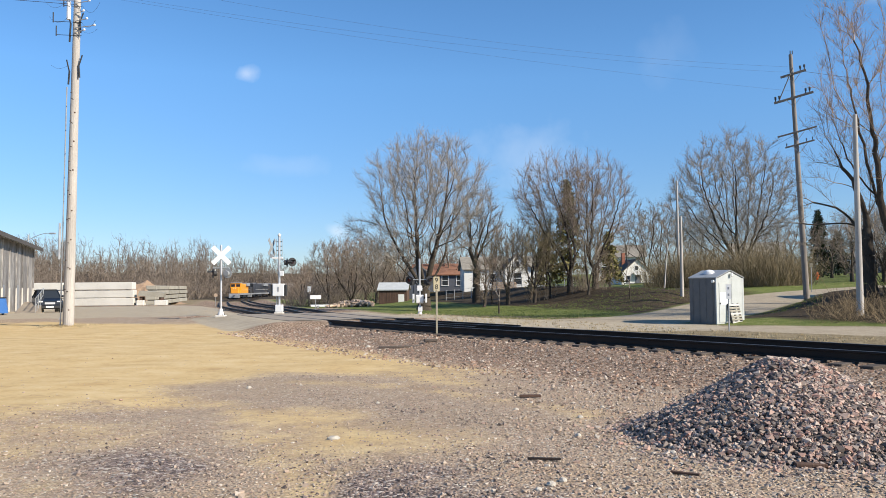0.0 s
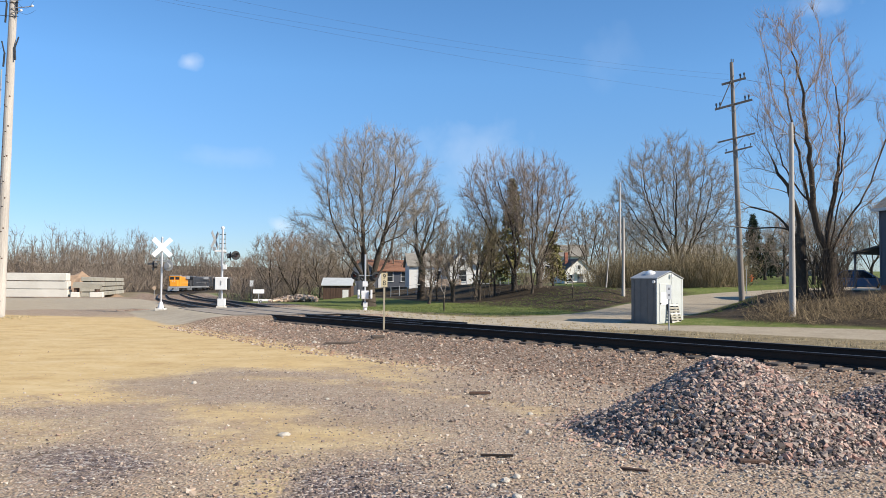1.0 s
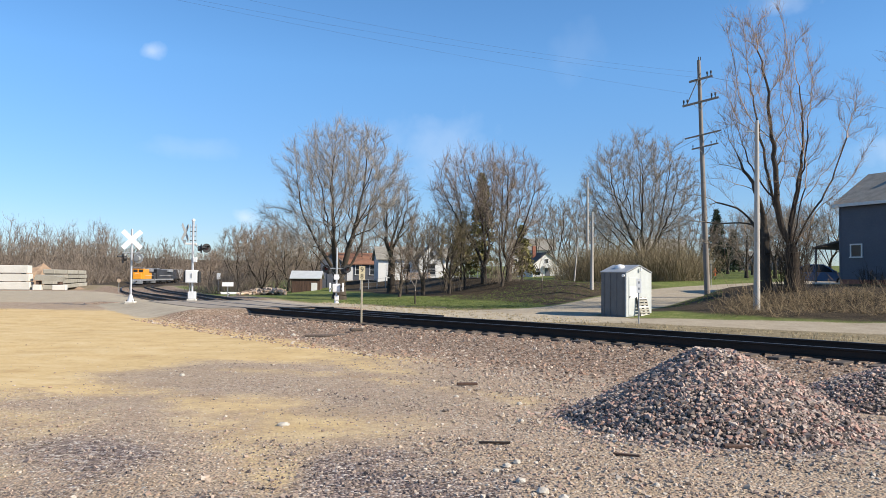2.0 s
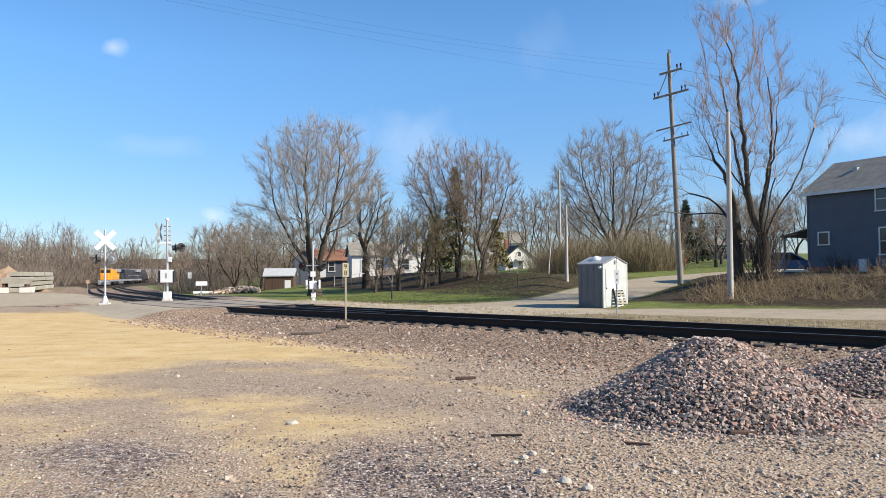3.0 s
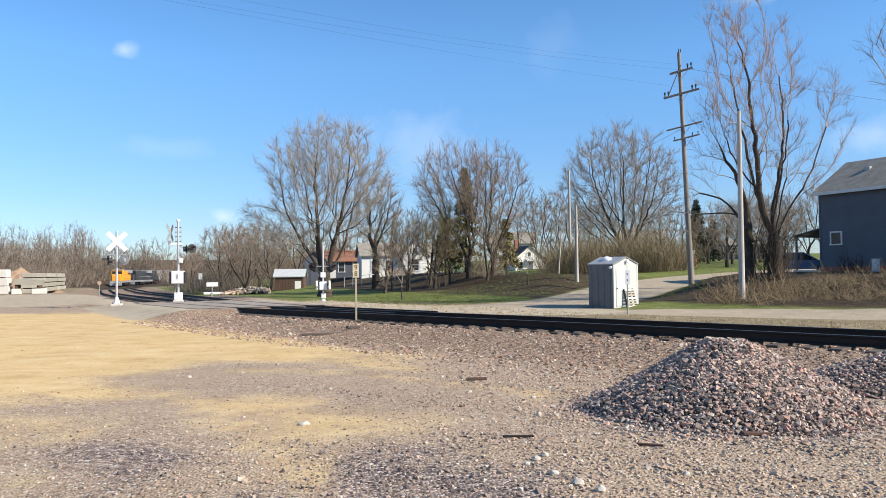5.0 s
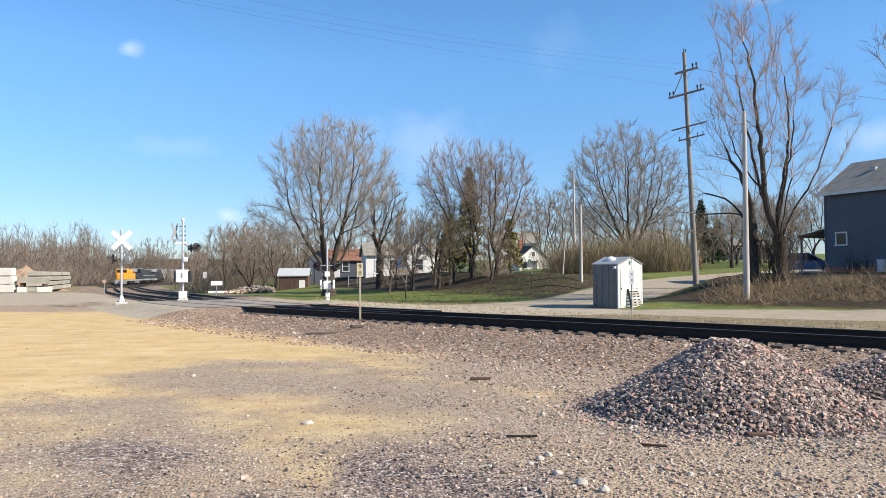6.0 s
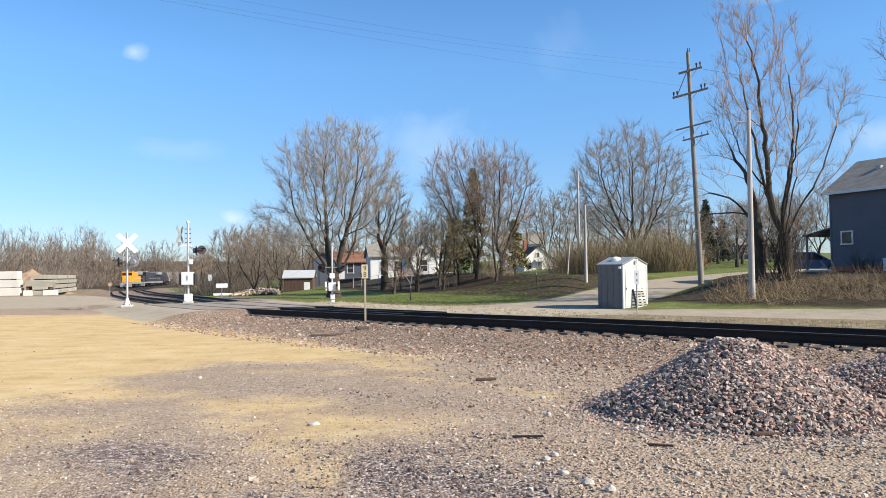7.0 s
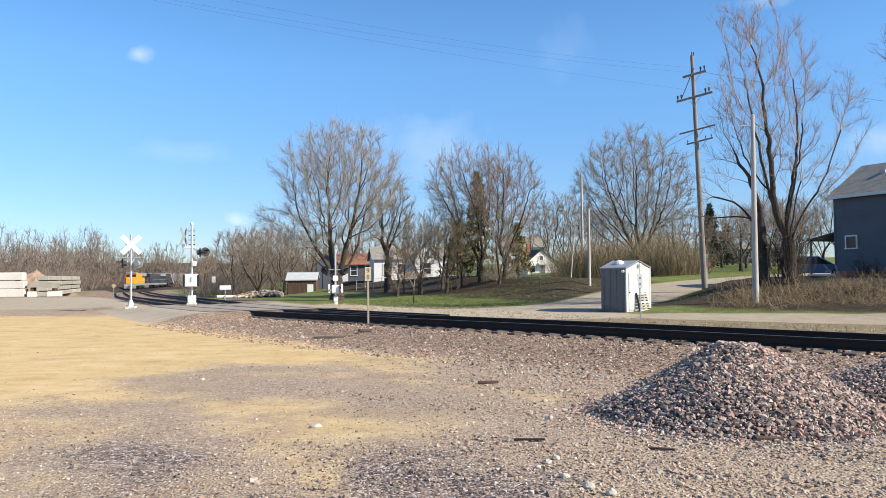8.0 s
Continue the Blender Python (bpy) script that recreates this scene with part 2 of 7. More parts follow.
M["pole_wood"] = surface("weathered_pole_wood", [(0.29, 0.26, 0.23), (0.56, 0.525, 0.47)], 0.9, 0, 1.5, 25, 0.4, 0.01, stretch=(3, 3, 0.25))
M["pole_brown"] = surface("brown_pole_wood", [(0.17, 0.145, 0.12), (0.30, 0.265, 0.23)], 0.9, 0, 1.5, 25, 0.4, 0.01, stretch=(3, 3, 0.25))
M["white_paint"] = surface("white_paint", [(0.68, 0.68, 0.66), (0.80, 0.80, 0.79)], 0.5, 0, 2, 30, 0.06)
M["alu"] = surface("aluminium", [(0.50, 0.50, 0.50), (0.66, 0.66, 0.66)], 0.45, 0.6, 3, 30, 0.05)
M["galv"] = surface("galvanised_sheet", [(0.30, 0.31, 0.31), (0.42, 0.43, 0.43)], 0.5, 0.35, 3, 30, 0.08)
M["black"] = surface("black_paint", [(0.012, 0.012, 0.013), (0.03, 0.03, 0.03)], 0.55, 0, 3, 30, 0.05)
M["dark_lens"] = glass_material("dark_lens", (0.05, 0.012, 0.01))
M["glass"] = glass_material("window_glass")
M["concrete"] = surface("concrete", [(0.50, 0.47, 0.41), (0.66, 0.63, 0.56)], 0.9, 0, 1, 20, 0.25)
M["pale_wall"] = surface("white_precast", [(0.54, 0.52, 0.46), (0.70, 0.68, 0.61)], 0.8, 0, 0.6, 9, 0.1, objectwise=True, spread=0.06)
M["grey_precast"] = surface("weathered_precast", [(0.24, 0.225, 0.18), (0.42, 0.39, 0.32)], 0.9, 0, 0.7, 9, 0.15, objectwise=True, spread=0.12)
M["siding_white"] = surface("white_siding", [(0.66, 0.65, 0.60), (0.78, 0.77, 0.73)], 0.7, 0, 0.8, 12, 0.08)
M["siding_blue"] = surface("blue_grey_siding", [(0.082, 0.089, 0.107), (0.112, 0.122, 0.145)], 0.65, 0, 0.8, 10, 0.06)
M["shingle"] = surface("grey_shingle", [(0.17, 0.152, 0.122), (0.34, 0.31, 0.255)], 0.9, 0, 2, 22, 0.4)
M["shingle_rust"] = surface("rust_shingle", [(0.20, 0.09, 0.05), (0.30, 0.15, 0.09)], 0.9, 0, 2, 22, 0.4)
M["shingle_dark"] = surface("dark_shingle", [(0.05, 0.045, 0.04), (0.10, 0.09, 0.08)], 0.9, 0, 2, 22, 0.4)
M["metal_roof"] = surface("pale_metal_roof", [(0.48, 0.50, 0.48), (0.62, 0.63, 0.60)], 0.55, 0.2, 2, 18, 0.1)
M["brick_red"] = surface("red_brick", [(0.28, 0.10, 0.06), (0.40, 0.17, 0.11)], 0.9, 0, 6, 30, 0.3)
M["steel_wall"] = surface("stained_block_wall", [(0.035, 0.033, 0.031), (0.22, 0.205, 0.19), (0.50, 0.48, 0.44)], 0.85, 0, 0.9, 7, 0.2, stretch=(1, 1, 0.22))
M["yellow_paint"] = surface("faded_yellow_paint", [(0.50, 0.41, 0.23), (0.64, 0.55, 0.36)], 0.6, 0, 4, 30, 0.05)
M["post_galv"] = surface("tan_steel_post", [(0.33, 0.28, 0.19), (0.46, 0.40, 0.29)], 0.6, 0.2, 4, 30, 0.1)
M["loco_orange"] = surface("orange_loco_paint", [(0.72, 0.27, 0.015), (0.85, 0.36, 0.03)], 0.5, 0, 1, 10, 0.02)
M["loco_grey"] = surface("grey_loco_paint", [(0.20, 0.21, 0.22), (0.30, 0.31, 0.32)], 0.6, 0, 1, 10, 0.02)
M["hopper_grey"] = surface("pale_hopper_paint", [(0.24, 0.245, 0.25), (0.34, 0.34, 0.335)], 0.7, 0, 1, 8, 0.05)
M["tank_black"] = surface("black_tank_paint", [(0.025, 0.027, 0.032), (0.06, 0.06, 0.065)], 0.5, 0, 1, 8, 0.03)
M["car_dark"] = surface("dark_blue_car_paint", [(0.006, 0.007, 0.011), (0.010, 0.012, 0.018)], 0.3, 0.0, 2, 20, 0)
M["car_blue"] = surface("blue_car_paint", [(0.06, 0.13, 0.26), (0.08, 0.16, 0.30)], 0.3, 0.2, 2, 20, 0)
M["rubber"] = surface("tyre_rubber", [(0.015, 0.015, 0.015), (0.03, 0.03, 0.03)], 0.9, 0, 4, 30, 0.1)
M["dumpster_blue"] = surface("blue_bin_paint", [(0.03, 0.13, 0.40), (0.05, 0.18, 0.48)], 0.5, 0, 2, 20, 0.05)
M["orange_plastic"] = surface("orange_paint", [(0.70, 0.12, 0.02), (0.80, 0.18, 0.03)], 0.6, 0, 3, 20, 0)
M["red_paint"] = surface("red_paint", [(0.55, 0.05, 0.03), (0.62, 0.08, 0.05)], 0.6, 0, 3, 20, 0)
M["porcelain"] = surface("pale_insulator", [(0.62, 0.64, 0.66), (0.78, 0.79, 0.80)], 0.25, 0, 4, 20, 0)
M["wire"] = surface("dark_wire", [(0.03, 0.03, 0.035), (0.06, 0.06, 0.065)], 0.6, 0.3, 3, 20, 0)
M["bank_stem"] = surface("dry_bank_stems", [(0.05, 0.036, 0.022), (0.34, 0.255, 0.145)], 0.95, 0, 0.5, 5, 0, island=True, spread=0.5)
# cabinet paint darkened for the face turned from the sun; the front keeps it pale
M["hut_shaded"] = surface("hut_paint_shaded", [(0.10, 0.105, 0.107), (0.15, 0.154, 0.155)], 0.6, 0.1, 3, 25, 0.05)
M["hut_front"] = surface("pale_grey_hut_paint", [(0.41, 0.43, 0.41), (0.52, 0.54, 0.52)], 0.55, 0.0, 3, 25, 0.05)
M["asphalt"] = surface("worn_asphalt", [(0.22, 0.18, 0.135), (0.36, 0.305, 0.235)], 0.9, 0, 1.5, 25, 0.3)
M["needles"] = surface("conifer_needles", [(0.012, 0.022, 0.010), (0.035, 0.055, 0.02)], 0.9, 0, 1, 6, 0, island=True)
M["needles_gold"] = surface("thin_conifer_needles", [(0.09, 0.085, 0.026), (0.20, 0.175, 0.055)], 0.9, 0, 1, 6, 0, island=True)
M["dry_grass"] = surface("dry_grass", [(0.28, 0.21, 0.11), (0.48, 0.40, 0.24)], 0.9, 0, 1, 8, 0, island=True, spread=0.35)
M["green_grass"] = surface("green_grass", [(0.09, 0.115, 0.03), (0.18, 0.21, 0.06)], 0.9, 0, 1, 8, 0, island=True, spread=0.35)
M["pile_stone"] = stone_material("pile_stone", [(0.12, 0.095, 0.08), (0.29, 0.225, 0.18), (0.42, 0.285, 0.225), (0.18, 0.145, 0.125), (0.42, 0.31, 0.25), (0.28, 0.225, 0.185), (0.48, 0.395, 0.325), (0.37, 0.225, 0.175)])
# near-black stone: the shade in the gaps of the piles is put into this colour
M["pile_gap_shade"] = surface("stone_gap_shade", [(0.04, 0.032, 0.027), (0.10, 0.08, 0.066)], 0.95, 0, 6, 50, 0.5)
M["gravel_stone"] = stone_material("gravel_stone", [(0.20, 0.15, 0.115), (0.35, 0.27, 0.20), (0.42, 0.315, 0.23), (0.27, 0.215, 0.17), (0.43, 0.345, 0.26), (0.36, 0.25, 0.185), (0.50, 0.43, 0.35), (0.38, 0.295, 0.20)])
M["dark_stone"] = stone_material("dark_gravel_stone", [(0.09, 0.07, 0.06), (0.19, 0.147, 0.12), (0.29, 0.222, 0.175), (0.14, 0.11, 0.095), (0.40, 0.315, 0.245), (0.23, 0.165, 0.13)])
M["ballast_stone"] = stone_material("ballast_stone", [(0.13, 0.09, 0.065), (0.29, 0.19, 0.13), (0.36, 0.24, 0.165), (0.21, 0.16, 0.12), (0.42, 0.31, 0.23), (0.33, 0.205, 0.135), (0.52, 0.44, 0.35)])
M["log_end"] = surface("cut_wood", [(0.35, 0.22, 0.13), (0.62, 0.50, 0.38)], 0.9, 0, 3, 20, 0.1, objectwise=True, spread=0.35)
M["shed_wood"] = surface("dark_board_wood", [(0.05, 0.03, 0.022), (0.13, 0.075, 0.05)], 0.9, 0, 2, 20, 0.3, stretch=(3, 3, 0.4))


# ---------------------------------------------------------------- mesh helpers
def part(name, bm, material, parent=None, label=""):
    me = bpy.data.meshes.new(name)
    bm.to_mesh(me)
    bm.free()
    me.materials.append(material)
    ob = new(name, me)
    if parent:
        ob.parent = parent
    if label:
        ob["label"] = label
    return ob


def thing(name, m, label, category, group="", kind=""):
    ob = new(name)
    ob.empty_display_size = 0.2
    ob.matrix_world = m
    ob.matrix_basis = m
    return tagged(ob, label, category, group, kind)


def box(bm, x0, x1, y0, y1, z0, z1, bevel=0.0, turn=None):
    r = bmesh.ops.create_cube(bm, size=1)
    vs = r["verts"]
    bmesh.ops.scale(bm, vec=(x1 - x0, y1 - y0, z1 - z0), verts=vs)
    bmesh.ops.translate(bm, vec=((x0 + x1) / 2, (y0 + y1) / 2, (z0 + z1) / 2), verts=vs)
    if bevel:
        es = list({e for v in vs for e in v.link_edges})
        vs = bmesh.ops.bevel(bm, geom=es, offset=bevel, segments=1, affect="EDGES")["verts"]
    if turn is not None:
        bmesh.ops.transform(bm, matrix=turn, verts=[v for v in vs if v.is_valid])
    return bm


def tube(bm, p, q, r0, r1=None, n=10):
    p, q = Vector(p), Vector(q)
    d = q - p
    m = Matrix.Translation((p + q) / 2) @ d.to_track_quat("Z", "Y").to_matrix().to_4x4()
    bmesh.ops.create_cone(bm, cap_ends=True, segments=n, radius1=r0, radius2=r0 if r1 is None else r1, depth=d.length, matrix=m)
    return bm


def prism(bm, pts, d):
    """A closed outline of points, pushed along d into a solid."""
    a = [bm.verts.new(p) for p in pts]
    b = [bm.verts.new(Vector(p) + Vector(d)) for p in pts]
    k = len(pts)
    bm.faces.new(a[::-1])
    bm.faces.new(b)
    for i in range(k):
        bm.faces.new((a[i], a[(i + 1) % k], b[(i + 1) % k], b[i]))
    bmesh.ops.recalc_face_normals(bm, faces=bm.faces[:])
    return bm


def new_bm():
    return bmesh.new()


def mesh_object(name, verts, faces, material, parent=None, smooth=False):
    """One mesh from numpy rows of vertices and faces (all with the same number of corners)."""
    me = bpy.data.meshes.new(name)
    verts, faces = np.asarray(verts, np.float32), np.asarray(faces, np.int32)
    k = faces.shape[1]
    me.vertices.add(len(verts))
    me.vertices.foreach_set("co", verts.ravel())
    me.loops.add(faces.size)
    me.loops.foreach_set("vertex_index", faces.ravel())
    me.polygons.add(len(faces))
    me.polygons.foreach_set("loop_start", np.arange(0, faces.size, k, dtype=np.int32))
    me.polygons.foreach_set("loop_total", np.full(len(faces), k, dtype=np.int32))
    me.polygons.foreach_set("use_smooth", np.full(len(faces), smooth))
    me.update(calc_edges=True)
    me.materials.append(material)
    ob = new(name, me)
    if parent:
        ob.parent = parent
    return ob


def stick_mesh(seg, sides):
    """Corners and faces of tapered sticks from rows p0, p1, r0, r1."""
    seg = np.asarray(seg, float)
    p, q, r0, r1 = seg[:, :3], seg[:, 3:6], seg[:, 6], seg[:, 7]
    d = q - p
    d /= np.linalg.norm(d, axis=1)[:, None] + 1e-9
    ref = np.where(np.abs(d[:, 2:3]) > 0.8, np.array([[1.0, 0, 0]]), np.array([[0, 0, 1.0]]))
    u = np.cross(d, ref)
    u /= np.linalg.norm(u, axis=1)[:, None] + 1e-9
    v = np.cross(d, u)
    a = np.arange(sides) * 2 * np.pi / sides
    if sides == 2:
        turn = np.random.RandomState(1).rand(len(seg), 1) * 6.283
        u, v = u * np.cos(turn) + v * np.sin(turn), v * np.cos(turn) - u * np.sin(turn)
    ring = u[:, None] * np.cos(a)[None, :, None] + v[:, None] * np.sin(a)[None, :, None]
    lo, hi = p[:, None] + ring * r0[:, None, None], q[:, None] + ring * r1[:, None, None]
    verts = np.concatenate([lo, hi], 1).reshape(-1, 3)
    base = (np.arange(len(seg)) * 2 * sides)[:, None, None]
    i = np.arange(sides)
    j = (i + 1) % sides
    quads = np.stack([i, j, j + sides, i + sides], 1)
    return verts, (base + quads[None, : 1 if sides == 2 else sides]).reshape(-1, 4)


def sticks(name, seg, material, parent=None, sides=3, smooth=True):
    """Tapered sticks, all in one mesh."""
    verts, faces = stick_mesh(seg, sides)
    return mesh_object(name, verts, faces, material, parent, smooth)


# ---------------------------------------------------------------- the lie of the land
def spline(points, step):
    """A smooth line through points, sampled every step metres or so."""
    p = np.array([points[0]] + list(points) + [points[-1]], float)
    out = []
    for i in range(1, len(p) - 2):
        n = max(2, int(np.linalg.norm(p[i + 1] - p[i]) / step))
        for t in np.arange(n) / n:
            out.append(0.5 * (2 * p[i] + (p[i + 1] - p[i - 1]) * t + (2 * p[i - 1] - 5 * p[i] + 4 * p[i + 1] - p[i + 2]) * t**2 + (3 * p[i] - p[i - 1] - 3 * p[i + 1] + p[i + 2]) * t**3))
    out.append(p[-2])
    return np.array(out)


# centre of the main track, with the height of the rail tops
MAIN = spline([(50.6, -43.9, 0.45), (26.6, -11.9, 0.45), (14.6, 4.1, 0.45), (8.63, 12.1, 0.45), (4.75, 17.3, 0.45), (1.3, 22.1, 0.43), (-4.0, 31.2, 0.33), (-8.9, 42.4, 0.2), (-14.6, 58.8, 0.0), (-21.0, 78.0, -0.25), (-28.4, 101.0, -0.5), (-35.3, 125.0, -0.7), (-41.9, 148.0, -0.9), (-47.9, 170.0, -1.1), (-53.2, 191.0, -1.2), (-57.8, 213.0, -1.3), (-60.6, 238.0, -1.3), (-59.4, 264.0, -1.3), (-50.0, 292.0, -1.3), (-20.0, 322.0, -1.3), (60.0, 346.0, -1.3)], 1.0)
SIDING = spline([(1.6, 22.9, 0.42), (-2.6, 31.4, 0.33), (-6.6, 42.6, 0.2), (-11.2, 59.6, 0.0), (-17.0, 79.0, -0.25), (-24.2, 101.8, -0.5), (-31.1, 126.0, -0.7), (-37.7, 149.2, -0.9), (-43.7, 171.2, -1.1), (-49.0, 192.0, -1.2), (-53.5, 213.6, -1.3), (-56.3, 238.0, -1.3), (-55.2, 263.2, -1.3), (-46.4, 289.4, -1.3), (-17.6, 318.2, -1.3), (61.2, 341.8, -1.3)], 1.0)
STREET = spline([(4.0, 37.6, -0.2), (9.0, 39.8, -0.22), (14.2, 44.2, -0.1), (20.5, 51.5, 0.45), (29.0, 59.5, 0.95), (42.0, 68.0, 1.4), (62.0, 80.0, 2.0), (110.0, 104.0, 3.4)], 1.5)
CROSSING = spline([(-32.0, 66.0, -0.15), (-20.0, 56.0, -0.05), (-12.0, 48.0, 0.02), (-7.0, 40.8, 0.2), (-2.0, 38.6, 0.12), (3.0, 37.2, -0.15), (9.0, 35.0, -0.28)], 1.0)
LANE = spline([(3.0, 38.2, -0.15), (9.0, 34.4, -0.27), (16.0, 30.0, -0.27), (30.0, 17.0, -0.25), (60.0, -12.0, -0.25)], 1.5)


def near_line(x, y, line):
    """Distance to a line, the side of it (left of its heading is negative), and the height along it."""
    x, y = np.asarray(x, float), np.asarray(y, float)
    if x.size < 2000:
        a, b, px, py = line[:-1], line[1:], x.ravel()[:, None], y.ravel()[:, None]
        d = b[:, :2] - a[:, :2]
        t = np.clip(((px - a[:, 0]) * d[:, 0] + (py - a[:, 1]) * d[:, 1]) / (d**2).sum(1), 0, 1)
        ex, ey = px - a[:, 0] - t * d[:, 0], py - a[:, 1] - t * d[:, 1]
        g = np.hypot(ex, ey)
        k = g.argmin(1)
        r = np.arange(len(k))
        side = np.sign(d[k, 1] * ex[r, k] - d[k, 0] * ey[r, k])
        high = a[k, 2] + t[r, k] * (b[k, 2] - a[k, 2])
        return g[r, k].reshape(x.shape), side.reshape(x.shape), high.reshape(x.shape)
    dist, side, high = np.full(x.shape, 1e9), np.zeros(x.shape), np.zeros(x.shape)
    for a, b in zip(line[:-1], line[1:]):
        d = b[:2] - a[:2]
        t = np.clip(((x - a[0]) * d[0] + (y - a[1]) * d[1]) / (d @ d), 0, 1)
        ex, ey = x - a[0] - t * d[0], y - a[1] - t * d[1]
        g = np.hypot(ex, ey)
        w = g < dist
        dist = np.where(w, g, dist)
        side = np.where(w, np.sign(d[1] * ex - d[0] * ey), side)
        high = np.where(w, a[2] + t * (b[2] - a[2]), high)
    return dist, side, high


def ease(a, b, v):
    t = np.clip((v - a) / (b - a), 0, 1)
    return t * t * (3 - 2 * t)


def rough(x, y, s, seed=0.0):
    """Smooth unevenness, about -1 to 1."""
    return (np.sin(x * s * 1.7 + seed + 1.3 * np.sin(y * s * 0.9 + seed)) + np.sin(y * s * 1.9 + 2.1 * seed + 1.1 * np.sin(x * s * 1.3 - seed)) + np.sin((x + y) * s * 3.1 + seed * 3)) / 3


def land(x, y):
    """Height of the ground, with the distances that its zones need."""
    x, y = np.asarray(x, float), np.asarray(y, float)
    dm, sm, hm = near_line(x, y, MAIN)
    ds, ss, hs = near_line(x, y, SIDING)
    far = sm > 0
    q = dm * sm
    z = -0.25 * ease(50, 80, y) - 0.6 * ease(80, 130, y)
    zf = -0.28 + 0.48 * ease(16, 24, q) + (0.8 + 0.45 * ease(2, 10, x) * (1 - 0.55 * ease(12, 19, x))) * ease(22.5, 29, q) + 0.006 * np.clip(q - 30, 0, 400)
    zf = zf - 0.6 * ease(-3, -18, x) * ease(60, 95, y)
    zf = zf + 0.02 * np.clip(np.hypot(x, y) - 75, 0, 300) * ease(12, 45, x)
    zf = zf + 0.12 * rough(x, y, 0.25, 2) * ease(20, 28, q)
    z = np.where(far, zf, z)
    far_hill = 9.0 * ease(185, 330, np.hypot(x + 10, y)) * ease(40, -30, x) * ease(7, 48, dm)
    z = z + far_hill
    z = z + 0.022 * rough(x, y, 1.1) * ease(2.5, 5, dm) + 0.05 * rough(x, y, 0.3, 1) * ease(4, 9, dm)
    dt, _, ht = near_line(x, y, STREET)
    z = z + (ht - z) * (1 - ease(3.0, 6.5, dt)) * far
    bed = np.minimum(dm, ds)
    hb = np.where(dm < ds, hm, hs)
    z = z + (hb - 0.235 - z) * (1 - ease(1.5, 3.4, bed))
    dc, _, hc = near_line(x, y, CROSSING)
    yc = y - 0.45 * q
    on = (1 - ease(2.5, 4.6, bed)) * ease(30.0, 31.0, yc) * (1 - ease(43.6, 44.6, yc))
    z = z + (hb - 0.03 - z) * on
    z = z + (hc - z) * (1 - ease(3.2, 5.0, dc)) * ease(2.8, 4.4, bed)
    return z, q, dm, ds, dt, dc


def ground_z(x, y):
    return float(land(np.array([x]), np.array([y]))[0][0])


def inside(x, y, poly):
    """Signed distance to a polygon's edge, positive inside."""
    dist, odd = np.full(x.shape, 1e9), np.zeros(x.shape, bool)
    for (ax, ay), (bx, by) in zip(poly, poly[1:] + poly[:1]):
        dx, dy = bx - ax, by - ay
        t = np.clip(((x - ax) * dx + (y - ay) * dy) / (dx * dx + dy * dy), 0, 1)
        dist = np.minimum(dist, np.hypot(x - ax - t * dx, y - ay - t * dy))
        odd ^= ((ay > y) != (by > y)) & (x < (bx - ax) * (y - ay) / (by - ay + 1e-12) + ax)
    return np.where(odd, dist, -dist)


def axis(parts):
    return np.unique(np.concatenate([np.arange(a, b, s) for a, b, s in parts]).round(3))


# bare sand, a spill of it, wheel ruts, and patches of darker gravel
YARD = [(0.3, 12.8), (-0.2, 15.6), (-1.6, 20.6), (-5.5, 29.5), (-9.0, 35.0), (-24.0, 39.0), (-30.0, 12.0), (-8.5, 8.6), (-5.0, 10.2), (-4.2, 11.2), (-4.3, 13.0), (-3.3, 14.2), (-1.1, 14.0)]
SPILL = [(-3.1, 10.5), (-1.0, 10.1), (-0.45, 8.7), (0.1, 8.1), (0.0, 7.2), (-0.95, 7.0), (-1.5, 7.5), (-2.0, 8.6)]
THIN_SAND = [(-9.5, 9.5), (-4.6, 10.0), (-3.3, 8.8), (-3.7, 6.4), (-5.0, 4.0), (-9.5, 4.0)]
RUTS = [[(-5.6, 12.6, 0), (-3.9, 11.4, 0), (-2.9, 10.5, 0), (-1.4, 6.9, 0), (-0.9, 5.6, 0)], [(-7.4, 9.4, 0), (-5.4, 7.8, 0), (-4.6, 6.2, 0)], [(-2.6, 13.2, 0), (-0.6, 12.2, 0), (1.8, 9.4, 0)]]
DARK_GRAVEL = [[(-3.6, 7.6), (-3.0, 8.0), (-2.3, 7.3), (-2.0, 6.4), (-2.5, 5.9), (-3.1, 6.2)], [(-1.1, 7.0), (0.1, 7.1), (0.7, 6.0), (0.6, 4.2), (-1.0, 4.6)], [(-0.9, 9.9), (-0.4, 9.4), (-0.7, 8.8)], [(-2.4, 5.4), (-1.3, 5.4), (-1.3, 4.0), (-2.6, 4.2)]]


